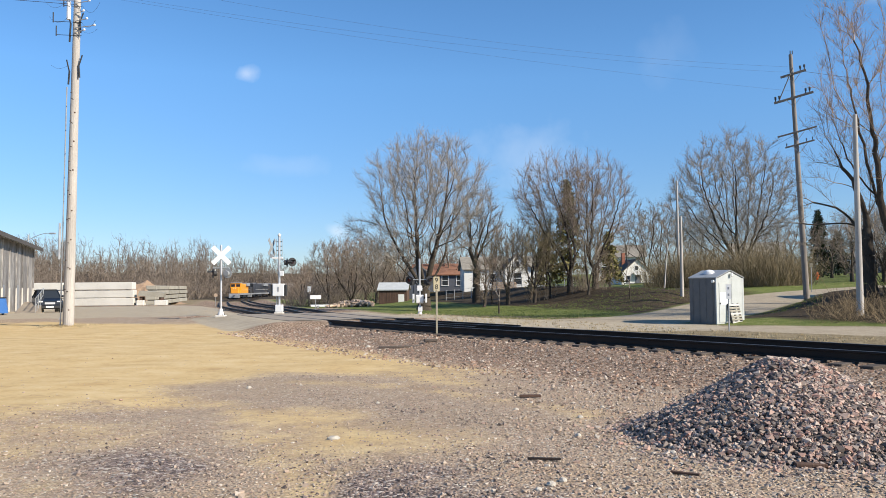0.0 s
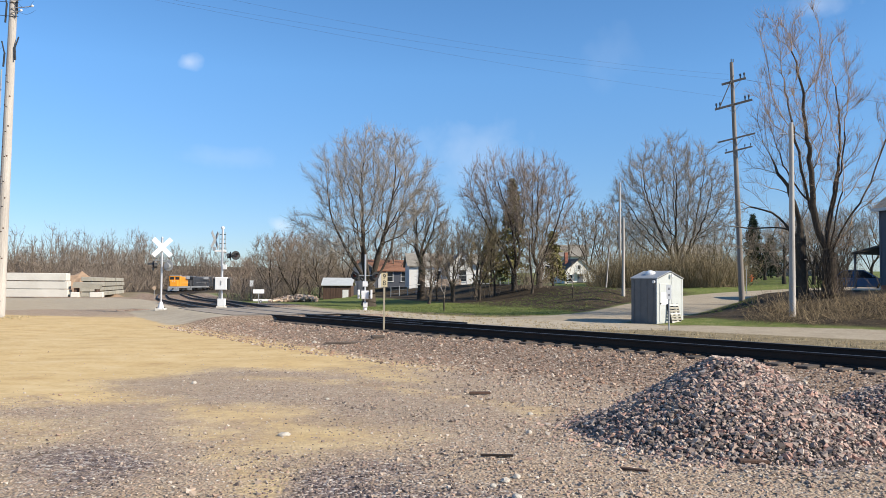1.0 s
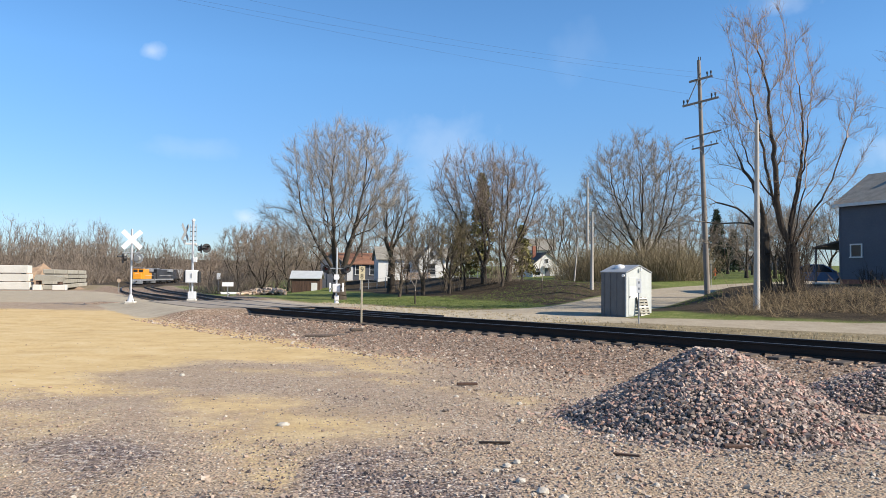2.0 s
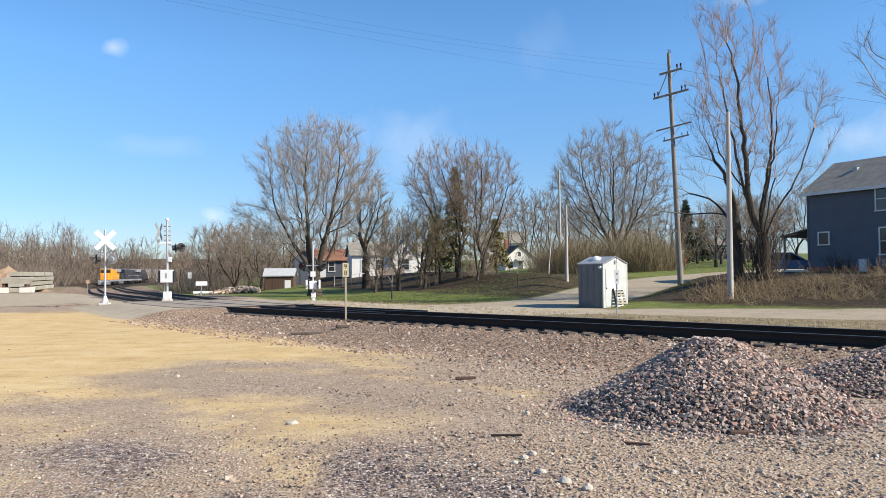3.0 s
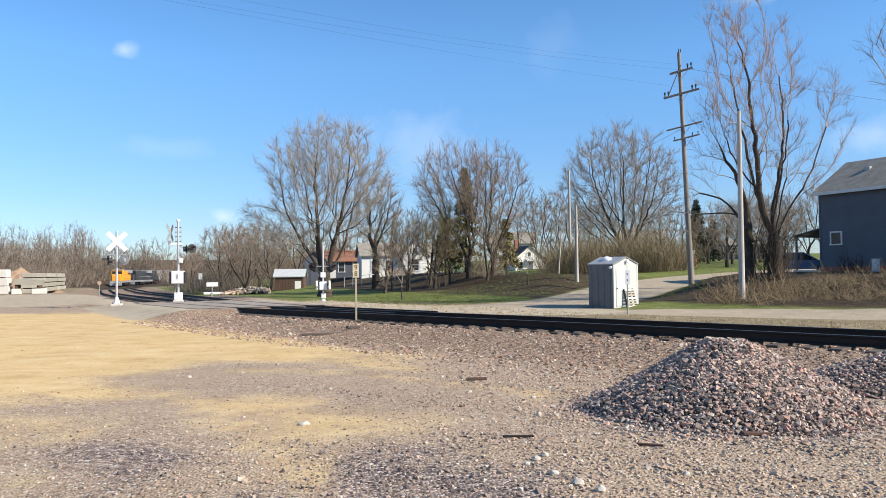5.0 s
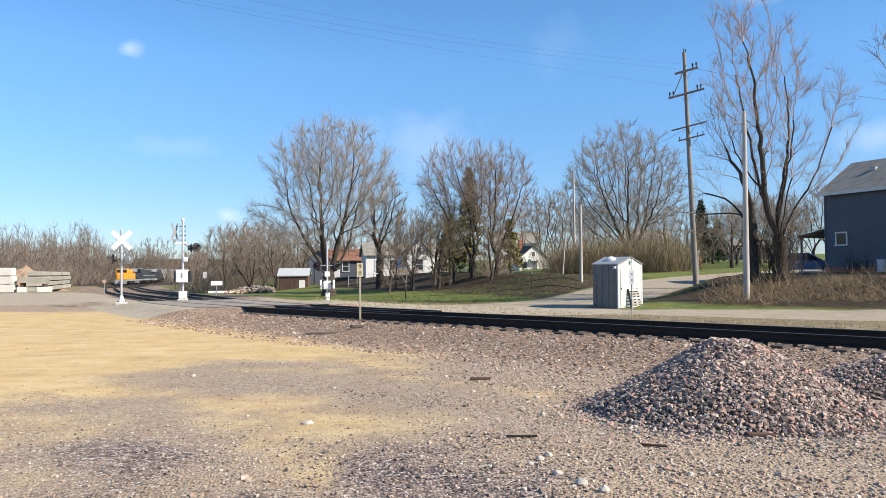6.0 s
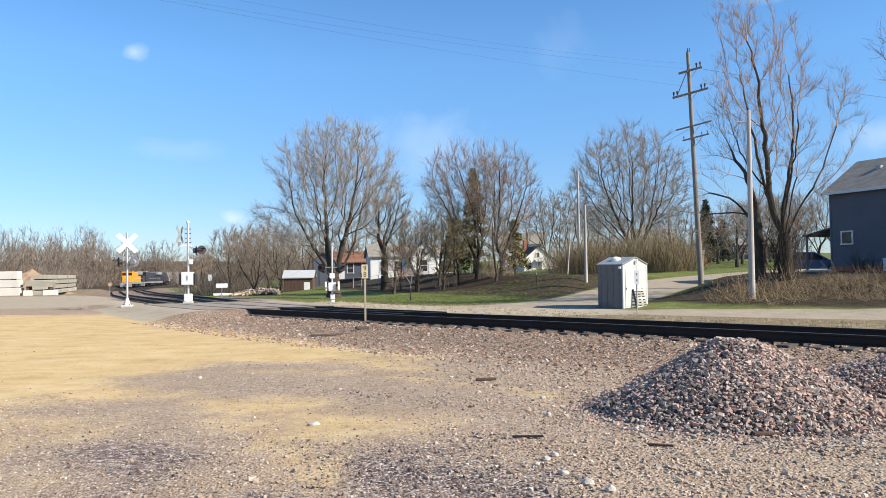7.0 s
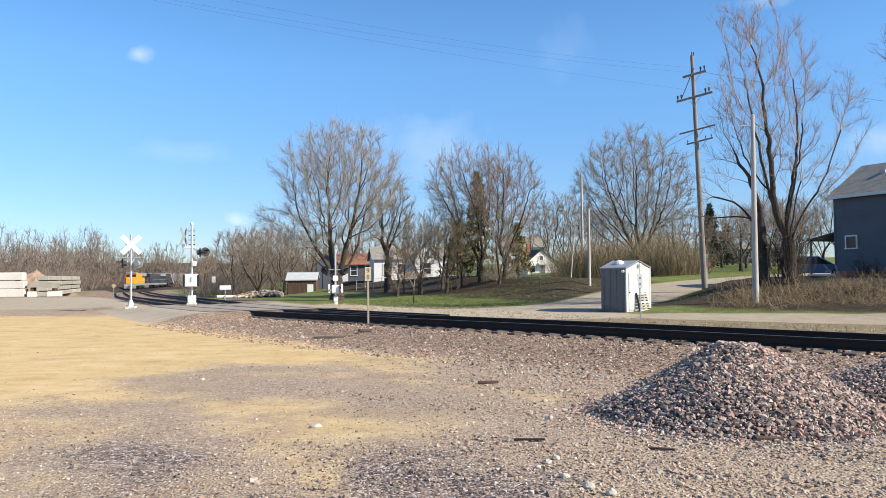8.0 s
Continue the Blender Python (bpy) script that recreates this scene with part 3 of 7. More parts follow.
def build_ground():
    xs = axis([(-900, -200, 50), (-200, -60, 6), (-60, -16, 1.0), (-16, 30, 0.3), (30, 70, 1.0), (70, 200, 6), (200, 901, 50)])
    ys = axis([(-300, -40, 20), (-40, 0, 2), (0, 46, 0.3), (46, 84, 0.7), (84, 260, 3), (260, 400, 14), (400, 1601, 80)])
    gx, gy = np.meshgrid(xs, ys)
    z, q, dm, ds, dt, dc = land(gx, gy)
    nx, ny = len(xs), len(ys)
    idx = np.arange(nx * ny).reshape(ny, nx)
    faces = np.stack([idx[:-1, :-1], idx[:-1, 1:], idx[1:, 1:], idx[1:, :-1]], -1).reshape(-1, 4)
    ob = mesh_object("ground", np.stack([gx, gy, z], -1).reshape(-1, 3), faces, M["ground"], smooth=True)
    bed = np.minimum(dm, ds)
    dl = near_line(gx, gy, LANE)[0]
    lane = np.maximum(1 - ease(1.2, 2.6, dl), 1 - ease(2.6, 3.6, dt)) * (q > 3)
    sand = ease(-1.4, 1.4, inside(gx, gy, YARD) + 0.9 * rough(gx, gy, 0.7, 6))
    sand = np.maximum(sand, 0.66 * ease(-0.8, 0.8, inside(gx, gy, SPILL) + 0.45 * rough(gx, gy, 1.6, 7)))
    sand = np.maximum(sand, 0.42 * ease(-1.0, 1.0, inside(gx, gy, THIN_SAND) + 0.7 * rough(gx, gy, 1.3, 9)))
    for rut in RUTS:
        sand = np.maximum(sand, 0.55 * (1 - ease(0.06, 0.34, near_line(gx, gy, spline(rut, 0.5))[0] + 0.12 * rough(gx, gy, 2.3, 3))))
    shade = np.zeros_like(gx)
    for patch in DARK_GRAVEL:
        shade = np.maximum(shade, ease(-0.9, 0.9, inside(gx, gy, patch) + 0.5 * rough(gx, gy, 2.1, 5)))
    shade *= 1 - 0.8 * sand
    edge = 15 - 7.5 * ease(46, 54, gy)
    grass = ease(0, 3, q - edge) * (1 - lane)
    dry = ease(8, 11, q) * (1 - ease(0.5, 3, q - edge))
    bank = ease(-7, 1, gx) * ease(19.2, 21.2, q) * (1 - ease(33, 42, q))
    right_bank = ease(13, 17, gx) * ease(18.5, 20.5, q)
    shaded_litter = np.maximum(bank * 0.95, 0.9 * right_bank * (1 - ease(28, 31, q))) * (1 - lane) * ease(2.5, 4, dt)
    shaded_litter = np.maximum(shaded_litter, 0.8 * ease(175, 190, np.hypot(gx, gy)) * ease(20, -20, gx))
    dry = np.maximum(dry, ease(150, 190, np.hypot(gx, gy)) * ease(20, -20, gx))
    dry = np.maximum(dry, 0.75 * (q < -4) * ease(88, 110, gy))
    grass = np.maximum(grass, 0)
    paved = np.maximum((1 - ease(3.0, 3.8, dc)), ease(-1.5, 1.0, inside(gx, gy, [(-14, 46), (-9, 44), (-16, 66), (-24, 84), (-60, 84), (-60, 44), (-24, 42)]))) * ease(1.0, 1.6, np.minimum(bed, 9) + 5 * (dc < 3.6))
    paved = np.maximum(paved, (1 - ease(4.2, 5.2, bed)) * ease(30.6, 31.4, gy - 0.45 * q) * (1 - ease(43.2, 44.2, gy - 0.45 * q)))
    ballast = 1 - ease(3.0, 5.5, bed)
    for name, chans in (("zone_a", (sand, grass, paved, shaded_litter)), ("zone_b", (ballast, dry, lane, shade))):
        at = ob.data.attributes.new(name, "FLOAT_COLOR", "POINT")
        at.data.foreach_set("color", np.stack([c.ravel() for c in chans], -1).astype(np.float32).ravel())
    return tagged(ob, "sandy gravel yard with tyre marks, dry grass and lawn beyond", "ground", kind="structure")


ground = build_ground()


# ---------------------------------------------------------------- railway
def sweep(name, line, outline, material, parent=None):
    """An outline (across, up) drawn along a line as a solid bar; up is counted from the line's height."""
    p = np.asarray(line)
    d = np.gradient(p[:, :2], axis=0)
    d /= np.linalg.norm(d, axis=1)[:, None]
    nrm = np.stack([d[:, 1], -d[:, 0]], 1)
    o = np.array(outline)
    k = len(o)
    v = np.concatenate([p[:, None, :2] + nrm[:, None] * o[None, :, 0:1], p[:, None, 2:3] + np.broadcast_to(o[None, :, 1:2], (len(p), k, 1))], -1)
    i = np.arange(k)
    j = (i + 1) % k
    base = (np.arange(len(p) - 1) * k)[:, None, None]
    faces = (base + np.stack([i, j, j + k, i + k], 1)[None]).reshape(-1, 4)
    return mesh_object(name, v.reshape(-1, 3), faces, material, parent)


RAIL = [(-0.075, -0.185), (0.075, -0.185), (0.07, -0.165), (0.012, -0.145), (0.012, -0.045), (0.036, -0.035), (0.036, -0.006), (-0.036, -0.006), (-0.036, -0.035), (-0.012, -0.045), (-0.012, -0.145), (-0.07, -0.165)]
HEAD = [(-0.033, -0.0055), (0.033, -0.0055), (0.03, 0.0), (-0.03, 0.0)]


def offset(line, across):
    p = np.array(line)
    d = np.gradient(p[:, :2], axis=0)
    d /= np.linalg.norm(d, axis=1)[:, None]
    p[:, 0] += d[:, 1] * across
    p[:, 1] -= d[:, 0] * across
    return p


def build_track(line, label):
    track = thing("railway_track", Matrix(), label, "railway track", "railway tracks", "structure")
    for side in (-0.755, 0.755):
        rail = sweep("rail", offset(line, side), RAIL, M["steel_rust"], track)
        sweep("rail_head", offset(line, side), HEAD, M["rail_head"], rail)["label"] = "worn shiny running surface"
    return track


main_track = build_track(MAIN, "rusty steel rails on dark wooden sleepers in ballast")
siding = build_track(SIDING, "second rusty track curving away through the level crossing")


def crossing_panels(track, line):
    """Asphalt laid flush with the rails where the road goes over."""
    some = line[(line[:, 1] > 31.0) & (line[:, 1] < 43.6)]
    for lo, hi in ((-0.69, 0.69), (-2.2, -0.80), (0.80, 1.5)):
        sweep("crossing_panel", some, [(lo, -0.16), (hi, -0.16), (hi, -0.012), (lo, -0.012)], M["asphalt"], track)["label"] = "worn asphalt crossing panel"


crossing_panels(main_track, MAIN)
crossing_panels(siding, SIDING)


def build_ties(track, line, lo, hi):
    rng = random.Random(5)
    bm = new_bm()
    box(bm, -1.3, 1.3, -0.115, 0.115, -0.18, 0, 0.012)
    first = part("sleeper", bm, M["tie"], track)
    s = np.concatenate([[0], np.cumsum(np.linalg.norm(np.diff(line[:, :2], axis=0), axis=1))])
    n = 0
    for k in np.arange(lo, hi, 0.53):
        x, y, z = (np.interp(k, s, line[:, i]) for i in range(3))
        x2, y2 = (np.interp(k + 0.2, s, line[:, i]) for i in range(2))
        ob = first if n == 0 else new("sleeper", first.data)
        ob.parent = track
        ob.matrix_basis = pose(x, y, z - 0.186 + rng.uniform(-0.012, 0.0), 0, 0, math.degrees(math.atan2(y2 - y, x2 - x)) + 90 + rng.uniform(-1.2, 1.2)) @ Matrix.Translation((rng.uniform(-0.06, 0.06), 0, 0))
        n += 1


# ---------------------------------------------------------------- trees
def units(v):
    return v / (np.linalg.norm(v, axis=-1, keepdims=True) + 1e-9)


def crown_points(rng, lobes, count):
    """Points spread through egg-shaped lobes (x, y, z, rx, ry, rz), a little denser towards their skins."""
    lobes = np.array(lobes, float)
    share = lobes[:, 3] * lobes[:, 4] * lobes[:, 5]
    pick = rng.choice(len(lobes), count, p=share / share.sum())
    p = units(rng.normal(0, 1, (count, 3))) * rng.rand(count, 1) ** 0.36
    p *= 1 + 0.10 * rng.normal(0, 1, (count, 1)) * (rng.rand(count, 1) < 0.3)
    return lobes[pick, :3] + p * lobes[pick, 3:]


def skeleton(rng, lobes, count, fork, stems, step, kill, lift, spread, lean):
    """Limbs that grow from the fork towards the points of the crown, each point dropping out once it is reached."""
    goal = crown_points(rng, lobes, count)
    pos, par = [np.array([0, 0, -0.3])], [-1]
    n = max(2, int((fork + 0.3) / step))
    for i in range(n):
        t = (i + 1) / n
        pos.append(np.array([lean[0] * fork * t + rng.normal(0, 0.02), lean[1] * fork * t + rng.normal(0, 0.02), -0.3 + (fork + 0.3) * t]))
        par.append(len(pos) - 2)
    first = len(pos)
    top = first - 1
    for s in range(stems):
        az, k = 6.283 * (s + rng.uniform(-0.2, 0.2)) / stems, max(1, top - rng.randint(0, 3))
        wide = spread * (0.15 if s == 0 else rng.uniform(0.5, 1.5))
        for i in range(3):
            d = units(np.array([math.cos(az) * wide, math.sin(az) * wide, 1.0]))
            pos.append(pos[k] + d * step)
            par.append(k)
            k = len(pos) - 1
    pos, par = np.array(pos), list(par)
    head = np.zeros_like(pos)
    head[1:] = units(pos[1:] - pos[np.array(par[1:])])
    live = np.arange(len(pos)) >= 2
    gap = np.linalg.norm(goal[:, None] - np.where(live[:, None], pos, 1e6)[None], axis=2)
    near, dist = gap.argmin(1), gap.min(1)
    tired = np.zeros(len(pos), int)
    for _ in range(90):
        if not len(goal):
            break
        pull = np.zeros_like(pos)
        np.add.at(pull, near, units(goal - pos[near]))
        grow_at = np.unique(near)
        grow_at = grow_at[tired[grow_at] < 4]
        if not len(grow_at):
            break
        tired[grow_at] += 1
        d = units(units(pull[grow_at]) + 0.8 * head[grow_at] + rng.normal(0, 0.08, (len(grow_at), 3)) + [0, 0, lift])
        fresh = pos[grow_at] + d * step
        base = len(pos)
        pos, head = np.concatenate([pos, fresh]), np.concatenate([head, d])
        par += list(grow_at)
        tired = np.concatenate([tired, np.zeros(len(fresh), int)])
        gap = np.linalg.norm(goal[:, None] - fresh[None], axis=2)
        better = gap.min(1) < dist
        near, dist = np.where(better, gap.argmin(1) + base, near), np.minimum(dist, gap.min(1))
        stay = dist > kill
        goal, near, dist = goal[stay], near[stay], dist[stay]
    par = np.array(par)
    for _ in range(5):
        total, kin = np.zeros_like(pos), np.zeros(len(pos))
        np.add.at(total, par[1:], pos[1:])
        np.add.at(kin, par[1:], 1)
        mid = 0.5 * pos[par] + 0.5 * total / np.maximum(kin, 1)[:, None]
        soft = (np.arange(len(pos)) >= first) & (kin > 0)
        pos[soft] = 0.5 * pos[soft] + 0.5 * mid[soft]
    return pos, par


def grow(seed, lobes, trunk_r, fork, stems=4, count=500, step=0.4, kill=0.55, lift=0.05, spread=0.5, lean=(0, 0), fine=0.008, twigs=3, twig_len=0.9, thin=0.03, upsweep=0.35):
    """A bare tree: rows of p0, p1, r0, r1 for trunk and limbs, and for branches and twigs."""
    rng = np.random.RandomState(seed)
    pos, par = skeleton(rng, lobes, count, fork, stems, step, kill, lift, spread, lean)
    n = len(pos)
    load = np.zeros(n)
    kin = np.bincount(par[1:], minlength=n)
    load[kin == 0] = 1.0
    load += 0.12
    for i in range(n - 1, 0, -1):
        load[par[i]] += load[i]
    rad = load ** 0.5
    rad = fine * rad ** (math.log(trunk_r / fine) / math.log(rad[0]))
    low = np.clip(1 - (pos[:, 2] + 0.3) / max(fork * 0.8, 0.5), 0, 1)
    rad *= 1 + 0.5 * low**2 * (rad > 0.5 * trunk_r)
    i = np.arange(1, n)
    rows = np.column_stack([pos[par[i]], pos[i], np.where(rad[i] > 0.55 * trunk_r, rad[par[i]], np.minimum(rad[par[i]], rad[i] * 1.5)), rad[i]])
    thick = rows[:, 7] > max(0.035, fine * 3)
    # twigs off every thin branch
    on = i[rad[i] < thin]
    base = np.repeat(on, twigs)
    head = units(pos[base] - pos[par[base]])
    p = pos[base] + (pos[par[base]] - pos[base]) * rng.rand(len(base), 1)
    mid = np.array(lobes[0][:3])
    out = units(p - mid * [1, 1, 0.75])
    d = units(0.7 * head + 0.35 * out + [0, 0, upsweep] + rng.normal(0, 0.45, p.shape))
    ln = twig_len * rng.uniform(0.35, 1.1, (len(p), 1))
    m = p + d * ln * 0.5
    d2 = units(d + [0, 0, 0.18] + rng.normal(0, 0.18, p.shape))
    q = m + d2 * ln * 0.5
    f = np.full((len(p), 1), fine)
    tw = [np.hstack([p, m, f, f * 0.8]), np.hstack([m, q, f * 0.8, f * 0.45])]
    for a, b in ((p, m), (m, q)):
        s = a + (b - a) * rng.rand(len(p), 1)
        e = s + units(d2 + rng.normal(0, 0.55, p.shape)) * ln * rng.uniform(0.25, 0.5, (len(p), 1))
        tw.append(np.hstack([s, e, f * 0.7, f * 0.4]))
    return rows[thick], rows[~thick], np.concatenate(tw)


def tree(x, y, label, material="twig", category="tree", group="bare trees", bark="bark", **how):
    stem, branches, twigs = grow(**how)
    ob = thing("tree", pose(x, y, ground_z(x, y)), label, category, group)
    sticks("trunk", stem, M[bark], ob, 7)
    (va, fa), (vb, fb) = stick_mesh(branches, 3), stick_mesh(twigs, 2)
    mesh_object("crown", np.concatenate([va, vb]), np.concatenate([fa, fb + len(va)]), M[material], ob, True)
    return ob


def dome(h, wide, low=0.3, x=0.0, y=0.0):
    """One lobe for a round crown of a tree h metres high that begins at a share of its height."""
    mid = h * (low + 1) / 2
    return [(x, y, mid, wide, wide, h * (1 - low) / 2)]


def polar(az, d):
    """A place on the plan, by bearing from the start of the walk and distance."""
    return math.sin(radians(az)) * d, math.cos(radians(az)) * d


tree(-1.55, 62.0, "tall bare many-stemmed tree with a broad grey crown on the lawn", "twig_pale", seed=11, trunk_r=0.5, fork=1.7, stems=11, count=1500, step=0.32, kill=0.4, spread=0.5, twigs=8, twig_len=1.05, fine=0.0065,
     lobes=[(0.3, 0, 9.6, 5.1, 4.6, 4.6), (-0.4, 0, 6.3, 3.6, 3.4, 2.2), (-4.6, 0, 6.5, 2.1, 1.8, 1.0), (-2.6, -0.8, 4.6, 2.4, 2.0, 1.1), (2.6, 0, 5.5, 1.4, 1.6, 1.5)])
tree(3.15, 73.7, "slender bare tree with dark limbs beside the white house", "twig", seed=23, trunk_r=0.34, fork=3.4, stems=7, count=520, step=0.32, kill=0.42, spread=0.5, twigs=7, twig_len=1.0, fine=0.0075,
     lobes=[(0.1, 0, 7.9, 2.5, 2.4, 2.9), (-1.2, 0, 5.6, 1.4, 1.4, 1.0)])
tree(10.9, 66.8, "broad bare tree with greyish-red twigs on the bank", "twig_red", seed=31, trunk_r=0.24, fork=1.6, stems=9, count=800, step=0.33, kill=0.4, spread=0.5, twigs=7, twig_len=1.0, fine=0.0065,
     lobes=[(-0.9, 0.5, 8.4, 3.9, 3.6, 3.7), (-2.6, 0.5, 7.0, 2.2, 2.2, 2.0), (0, 0, 4.6, 1.8, 1.8, 1.8)])
tree(12.6, 64.4, "bare tree with a rounded reddish crown on the bank", "twig_red", seed=37, trunk_r=0.24, fork=1.6, stems=9, count=700, step=0.32, kill=0.38, spread=0.5, twigs=7, twig_len=0.9, fine=0.0065,
     lobes=[(0.3, 0, 7.5, 3.0, 2.9, 3.7), (0.9, 0, 5.4, 2.4, 2.4, 1.8), (-0.3, 0, 3.6, 1.4, 1.4, 1.4)])
tree(5.4, 65.5, "small bare brown tree on the dark bank", "twig", seed=41, trunk_r=0.13, fork=1.4, stems=6, count=420, step=0.32, kill=0.42, twigs=7, twig_len=0.7, fine=0.007, lobes=dome(6.8, 2.1, 0.28))
tree(7.6, 64.6, "small leaning bare tree on the dark bank", "brush", seed=43, trunk_r=0.12, fork=1.4, stems=6, count=380, step=0.32, kill=0.42, twigs=7, twig_len=0.7, fine=0.007, lobes=dome(6.4, 1.9, 0.25, 0.4))
tree(34.6, 91.1, "wide rounded bare maple above the hedge", "twig_grey", seed=53, trunk_r=0.52, fork=2.2, stems=14, count=1600, step=0.45, kill=0.5, lift=0.02, spread=0.85, twigs=7, twig_len=1.2, fine=0.009, thin=0.04,
     lobes=[(-0.6, 0, 10.4, 7.7, 7.0, 7.2), (-0.4, 0, 6.6, 6.6, 6.0, 2.6)])
tree(23.05, 39.1, "tall bare willow with upright orange-brown limbs on the brushy bank", "twig_willow", bark="bark_willow", seed=61, trunk_r=0.36, fork=2.4, stems=9, count=820, step=0.34, kill=0.42, lift=0.22, spread=0.42, twigs=7, twig_len=0.85, fine=0.0045, thin=0.022, upsweep=0.8,
     lobes=[(-1.6, 0, 11.0, 2.4, 2.4, 4.6), (-2.6, 0.2, 14.0, 1.3, 1.4, 1.4), (0.6, 0, 10.6, 1.4, 2.0, 4.0), (0.3, 0, 6.2, 2.2, 2.2, 2.6), (4.1, 0.6, 9.2, 1.2, 1.3, 2.8), (2.4, 0.3, 5.6, 1.1, 1.2, 1.5), (0.2, 0, 3.0, 1.6, 1.6, 1.1)])
tree(22.0, 40.1, "dark bare tree with crooked broken limbs on the bank", "twig", seed=67, trunk_r=0.32, fork=4.0, stems=5, count=520, step=0.45, kill=0.7, lift=0.06, spread=0.9, twigs=5, twig_len=0.9, fine=0.006, thin=0.02,
     lobes=[(-2.6, 0, 5.9, 1.6, 1.5, 1.3), (-1.8, 0, 8.6, 1.6, 1.5, 2.2), (0.3, 0, 7.5, 0.9, 1.2, 2.2), (-4.0, 0, 4.2, 1.6, 1.4, 1.0), (-3.2, 0, 2.7, 1.3, 1.2, 0.7)])
tree(*polar(43.5, 50), "tall bare tree beside the blue house", "twig", seed=71, trunk_r=0.4, fork=4.5, stems=8, count=330, step=0.5, kill=0.7, spread=0.6, lean=(-0.06, 0), twigs=3, twig_len=1.1, fine=0.007,
     lobes=[(-1.8, -0.5, 12.2, 6.0, 5.0, 5.4), (-4.6, -1.0, 9.2, 2.4, 2.2, 2.0)])
tree(*polar(4.1, 53), "thin young bare tree on the lawn", "twig_grey", category="sapling", seed=79, trunk_r=0.05, fork=1.1, stems=2, count=50, step=0.2, kill=0.3, twigs=2, twig_len=0.5, fine=0.005, lobes=dome(3.4, 0.6, 0.35))
tree(*polar(13.5, 56), "thin young bare tree at the foot of the bank", "twig_grey", category="sapling", seed=83, trunk_r=0.04, fork=1.2, stems=2, count=40, step=0.2, kill=0.3, twigs=2, twig_len=0.4, fine=0.005, lobes=dome(2.9, 0.5, 0.4))
for i, (az, d, h) in enumerate(((3.6, 69, 6.2), (4.8, 65, 5.2), (6.4, 70, 7.8), (7.9, 67, 7.0), (10.6, 63, 6.6), (3.0, 64, 4.6), (11.3, 66, 5.6))):
    tree(*polar(az, d), "slim bare tree on the leaf-strewn bank", ("brush", "twig", "twig_red")[i % 3], seed=140 + i, trunk_r=0.09 + 0.02 * (i % 3), fork=0.9, stems=3, count=200, step=0.3, kill=0.38, twigs=7, twig_len=0.7, fine=0.007, lean=(0.08 * (i % 3 - 1), 0), lobes=dome(h, h * 0.25, 0.22, 0.3 * (i % 3 - 1)))
for i, (az, d, h, w) in enumerate(((-8.4, 112, 9.6, 3.4), (-6.7, 104, 9.0, 4.0), (-4.9, 98, 8.4, 3.4), (-10.4, 122, 6.0, 2.6), (-3.0, 106, 8.2, 3.2), (-7.4, 124, 9.8, 3.8), (-5.7, 118, 9.4, 3.8))):
    tree(*polar(az, d), "bare brown tree behind the stacked firewood", ("twig", "twig_red")[i % 2], seed=90 + i, trunk_r=0.22, fork=1.2, stems=8, count=420, step=0.42, kill=0.55, spread=0.7, twigs=7, twig_len=1.1, fine=0.010, lobes=dome(h, w, 0.18))
for i, (az, d, h) in enumerate(((14.8, 120, 13), (16.4, 125, 12.5), (18.2, 132, 12), (23.6, 125, 10.5), (24.8, 118, 9.0), (26.6, 118, 8.0), (28.2, 112, 9), (30.4, 100, 9), (33.0, 108, 10), (35.2, 96, 10), (37.0, 104, 11), (39.5, 98, 11), (42.0, 100, 12), (44.5, 96, 11), (29.2, 132, 11), (31.6, 128, 11), (34.0, 126, 12), (36.0, 130, 12), (27.4, 140, 11), (0.6, 110, 11), (3.4, 118, 11), (15.6, 140, 14), (13.6, 136, 12), (17.3, 118, 10), (19.4, 138, 11), (22.2, 140, 11), (7.0, 120, 11), (5.2, 124, 10), (27.8, 95, 8), (29.6, 92, 9), (31.2, 105, 9.5), (28.8, 120, 10), (30.0, 118, 10))):
    tree(*polar(az, d), "distant bare tree behind the houses", ("twig", "twig_red", "twig_grey")[i % 3], seed=110 + i, trunk_r=0.2, fork=1.6, stems=7, count=210, step=0.5, kill=0.66, spread=0.6, twigs=6, twig_len=1.2, fine=0.012, lobes=dome(h - 0.6, h * 0.33, 0.2))


def conifer(x, y, height, radius, label, material="needles", seed=1, z=None, gaps=0.0):
    rng = np.random.RandomState(seed)
    ob = thing("conifer", pose(x, y, ground_z(x, y) if z is None else z), label, "conifer", "conifers")
    sticks("trunk", [(0, 0, -0.2, 0, 0, height * 0.97, 0.02 * height, 0.02)], M["bark"], ob, 7)
    boughs, tri = [], []
    for k in range(int(height * 19)):
        t = rng.rand() ** 0.8 * 0.93 + 0.05
        if rng.rand() < gaps:
            continue
        zc, a = height * t, rng.rand() * 6.283
        r = radius * (1 - t) ** 0.85 * rng.uniform(0.65, 1.1) + 0.12
        tip = np.array([math.cos(a) * r, math.sin(a) * r, zc - r * 0.25 + 0.12])
        root = np.array([0, 0, zc])
        boughs.append((*root, *tip, 0.03, 0.008))
        for s in np.linspace(0.25, 1.0, 9):
            for _ in range(3):
                c = root + (tip - root) * s + rng.normal(0, 0.06 + 0.05 * r, 3)
                e = rng.normal(0, 1, (3, 3)) * (0.10 + 0.035 * r)
                tri.append(c + e + [0, 0, -0.03])
    tagged(sticks("branches", boughs, M["bark"], ob, 3), kind="stuff")
    tri = np.array(tri).reshape(-1, 3)
    mesh_object("foliage", tri, np.arange(len(tri)).reshape(-1, 3), M[material], ob)
    return ob


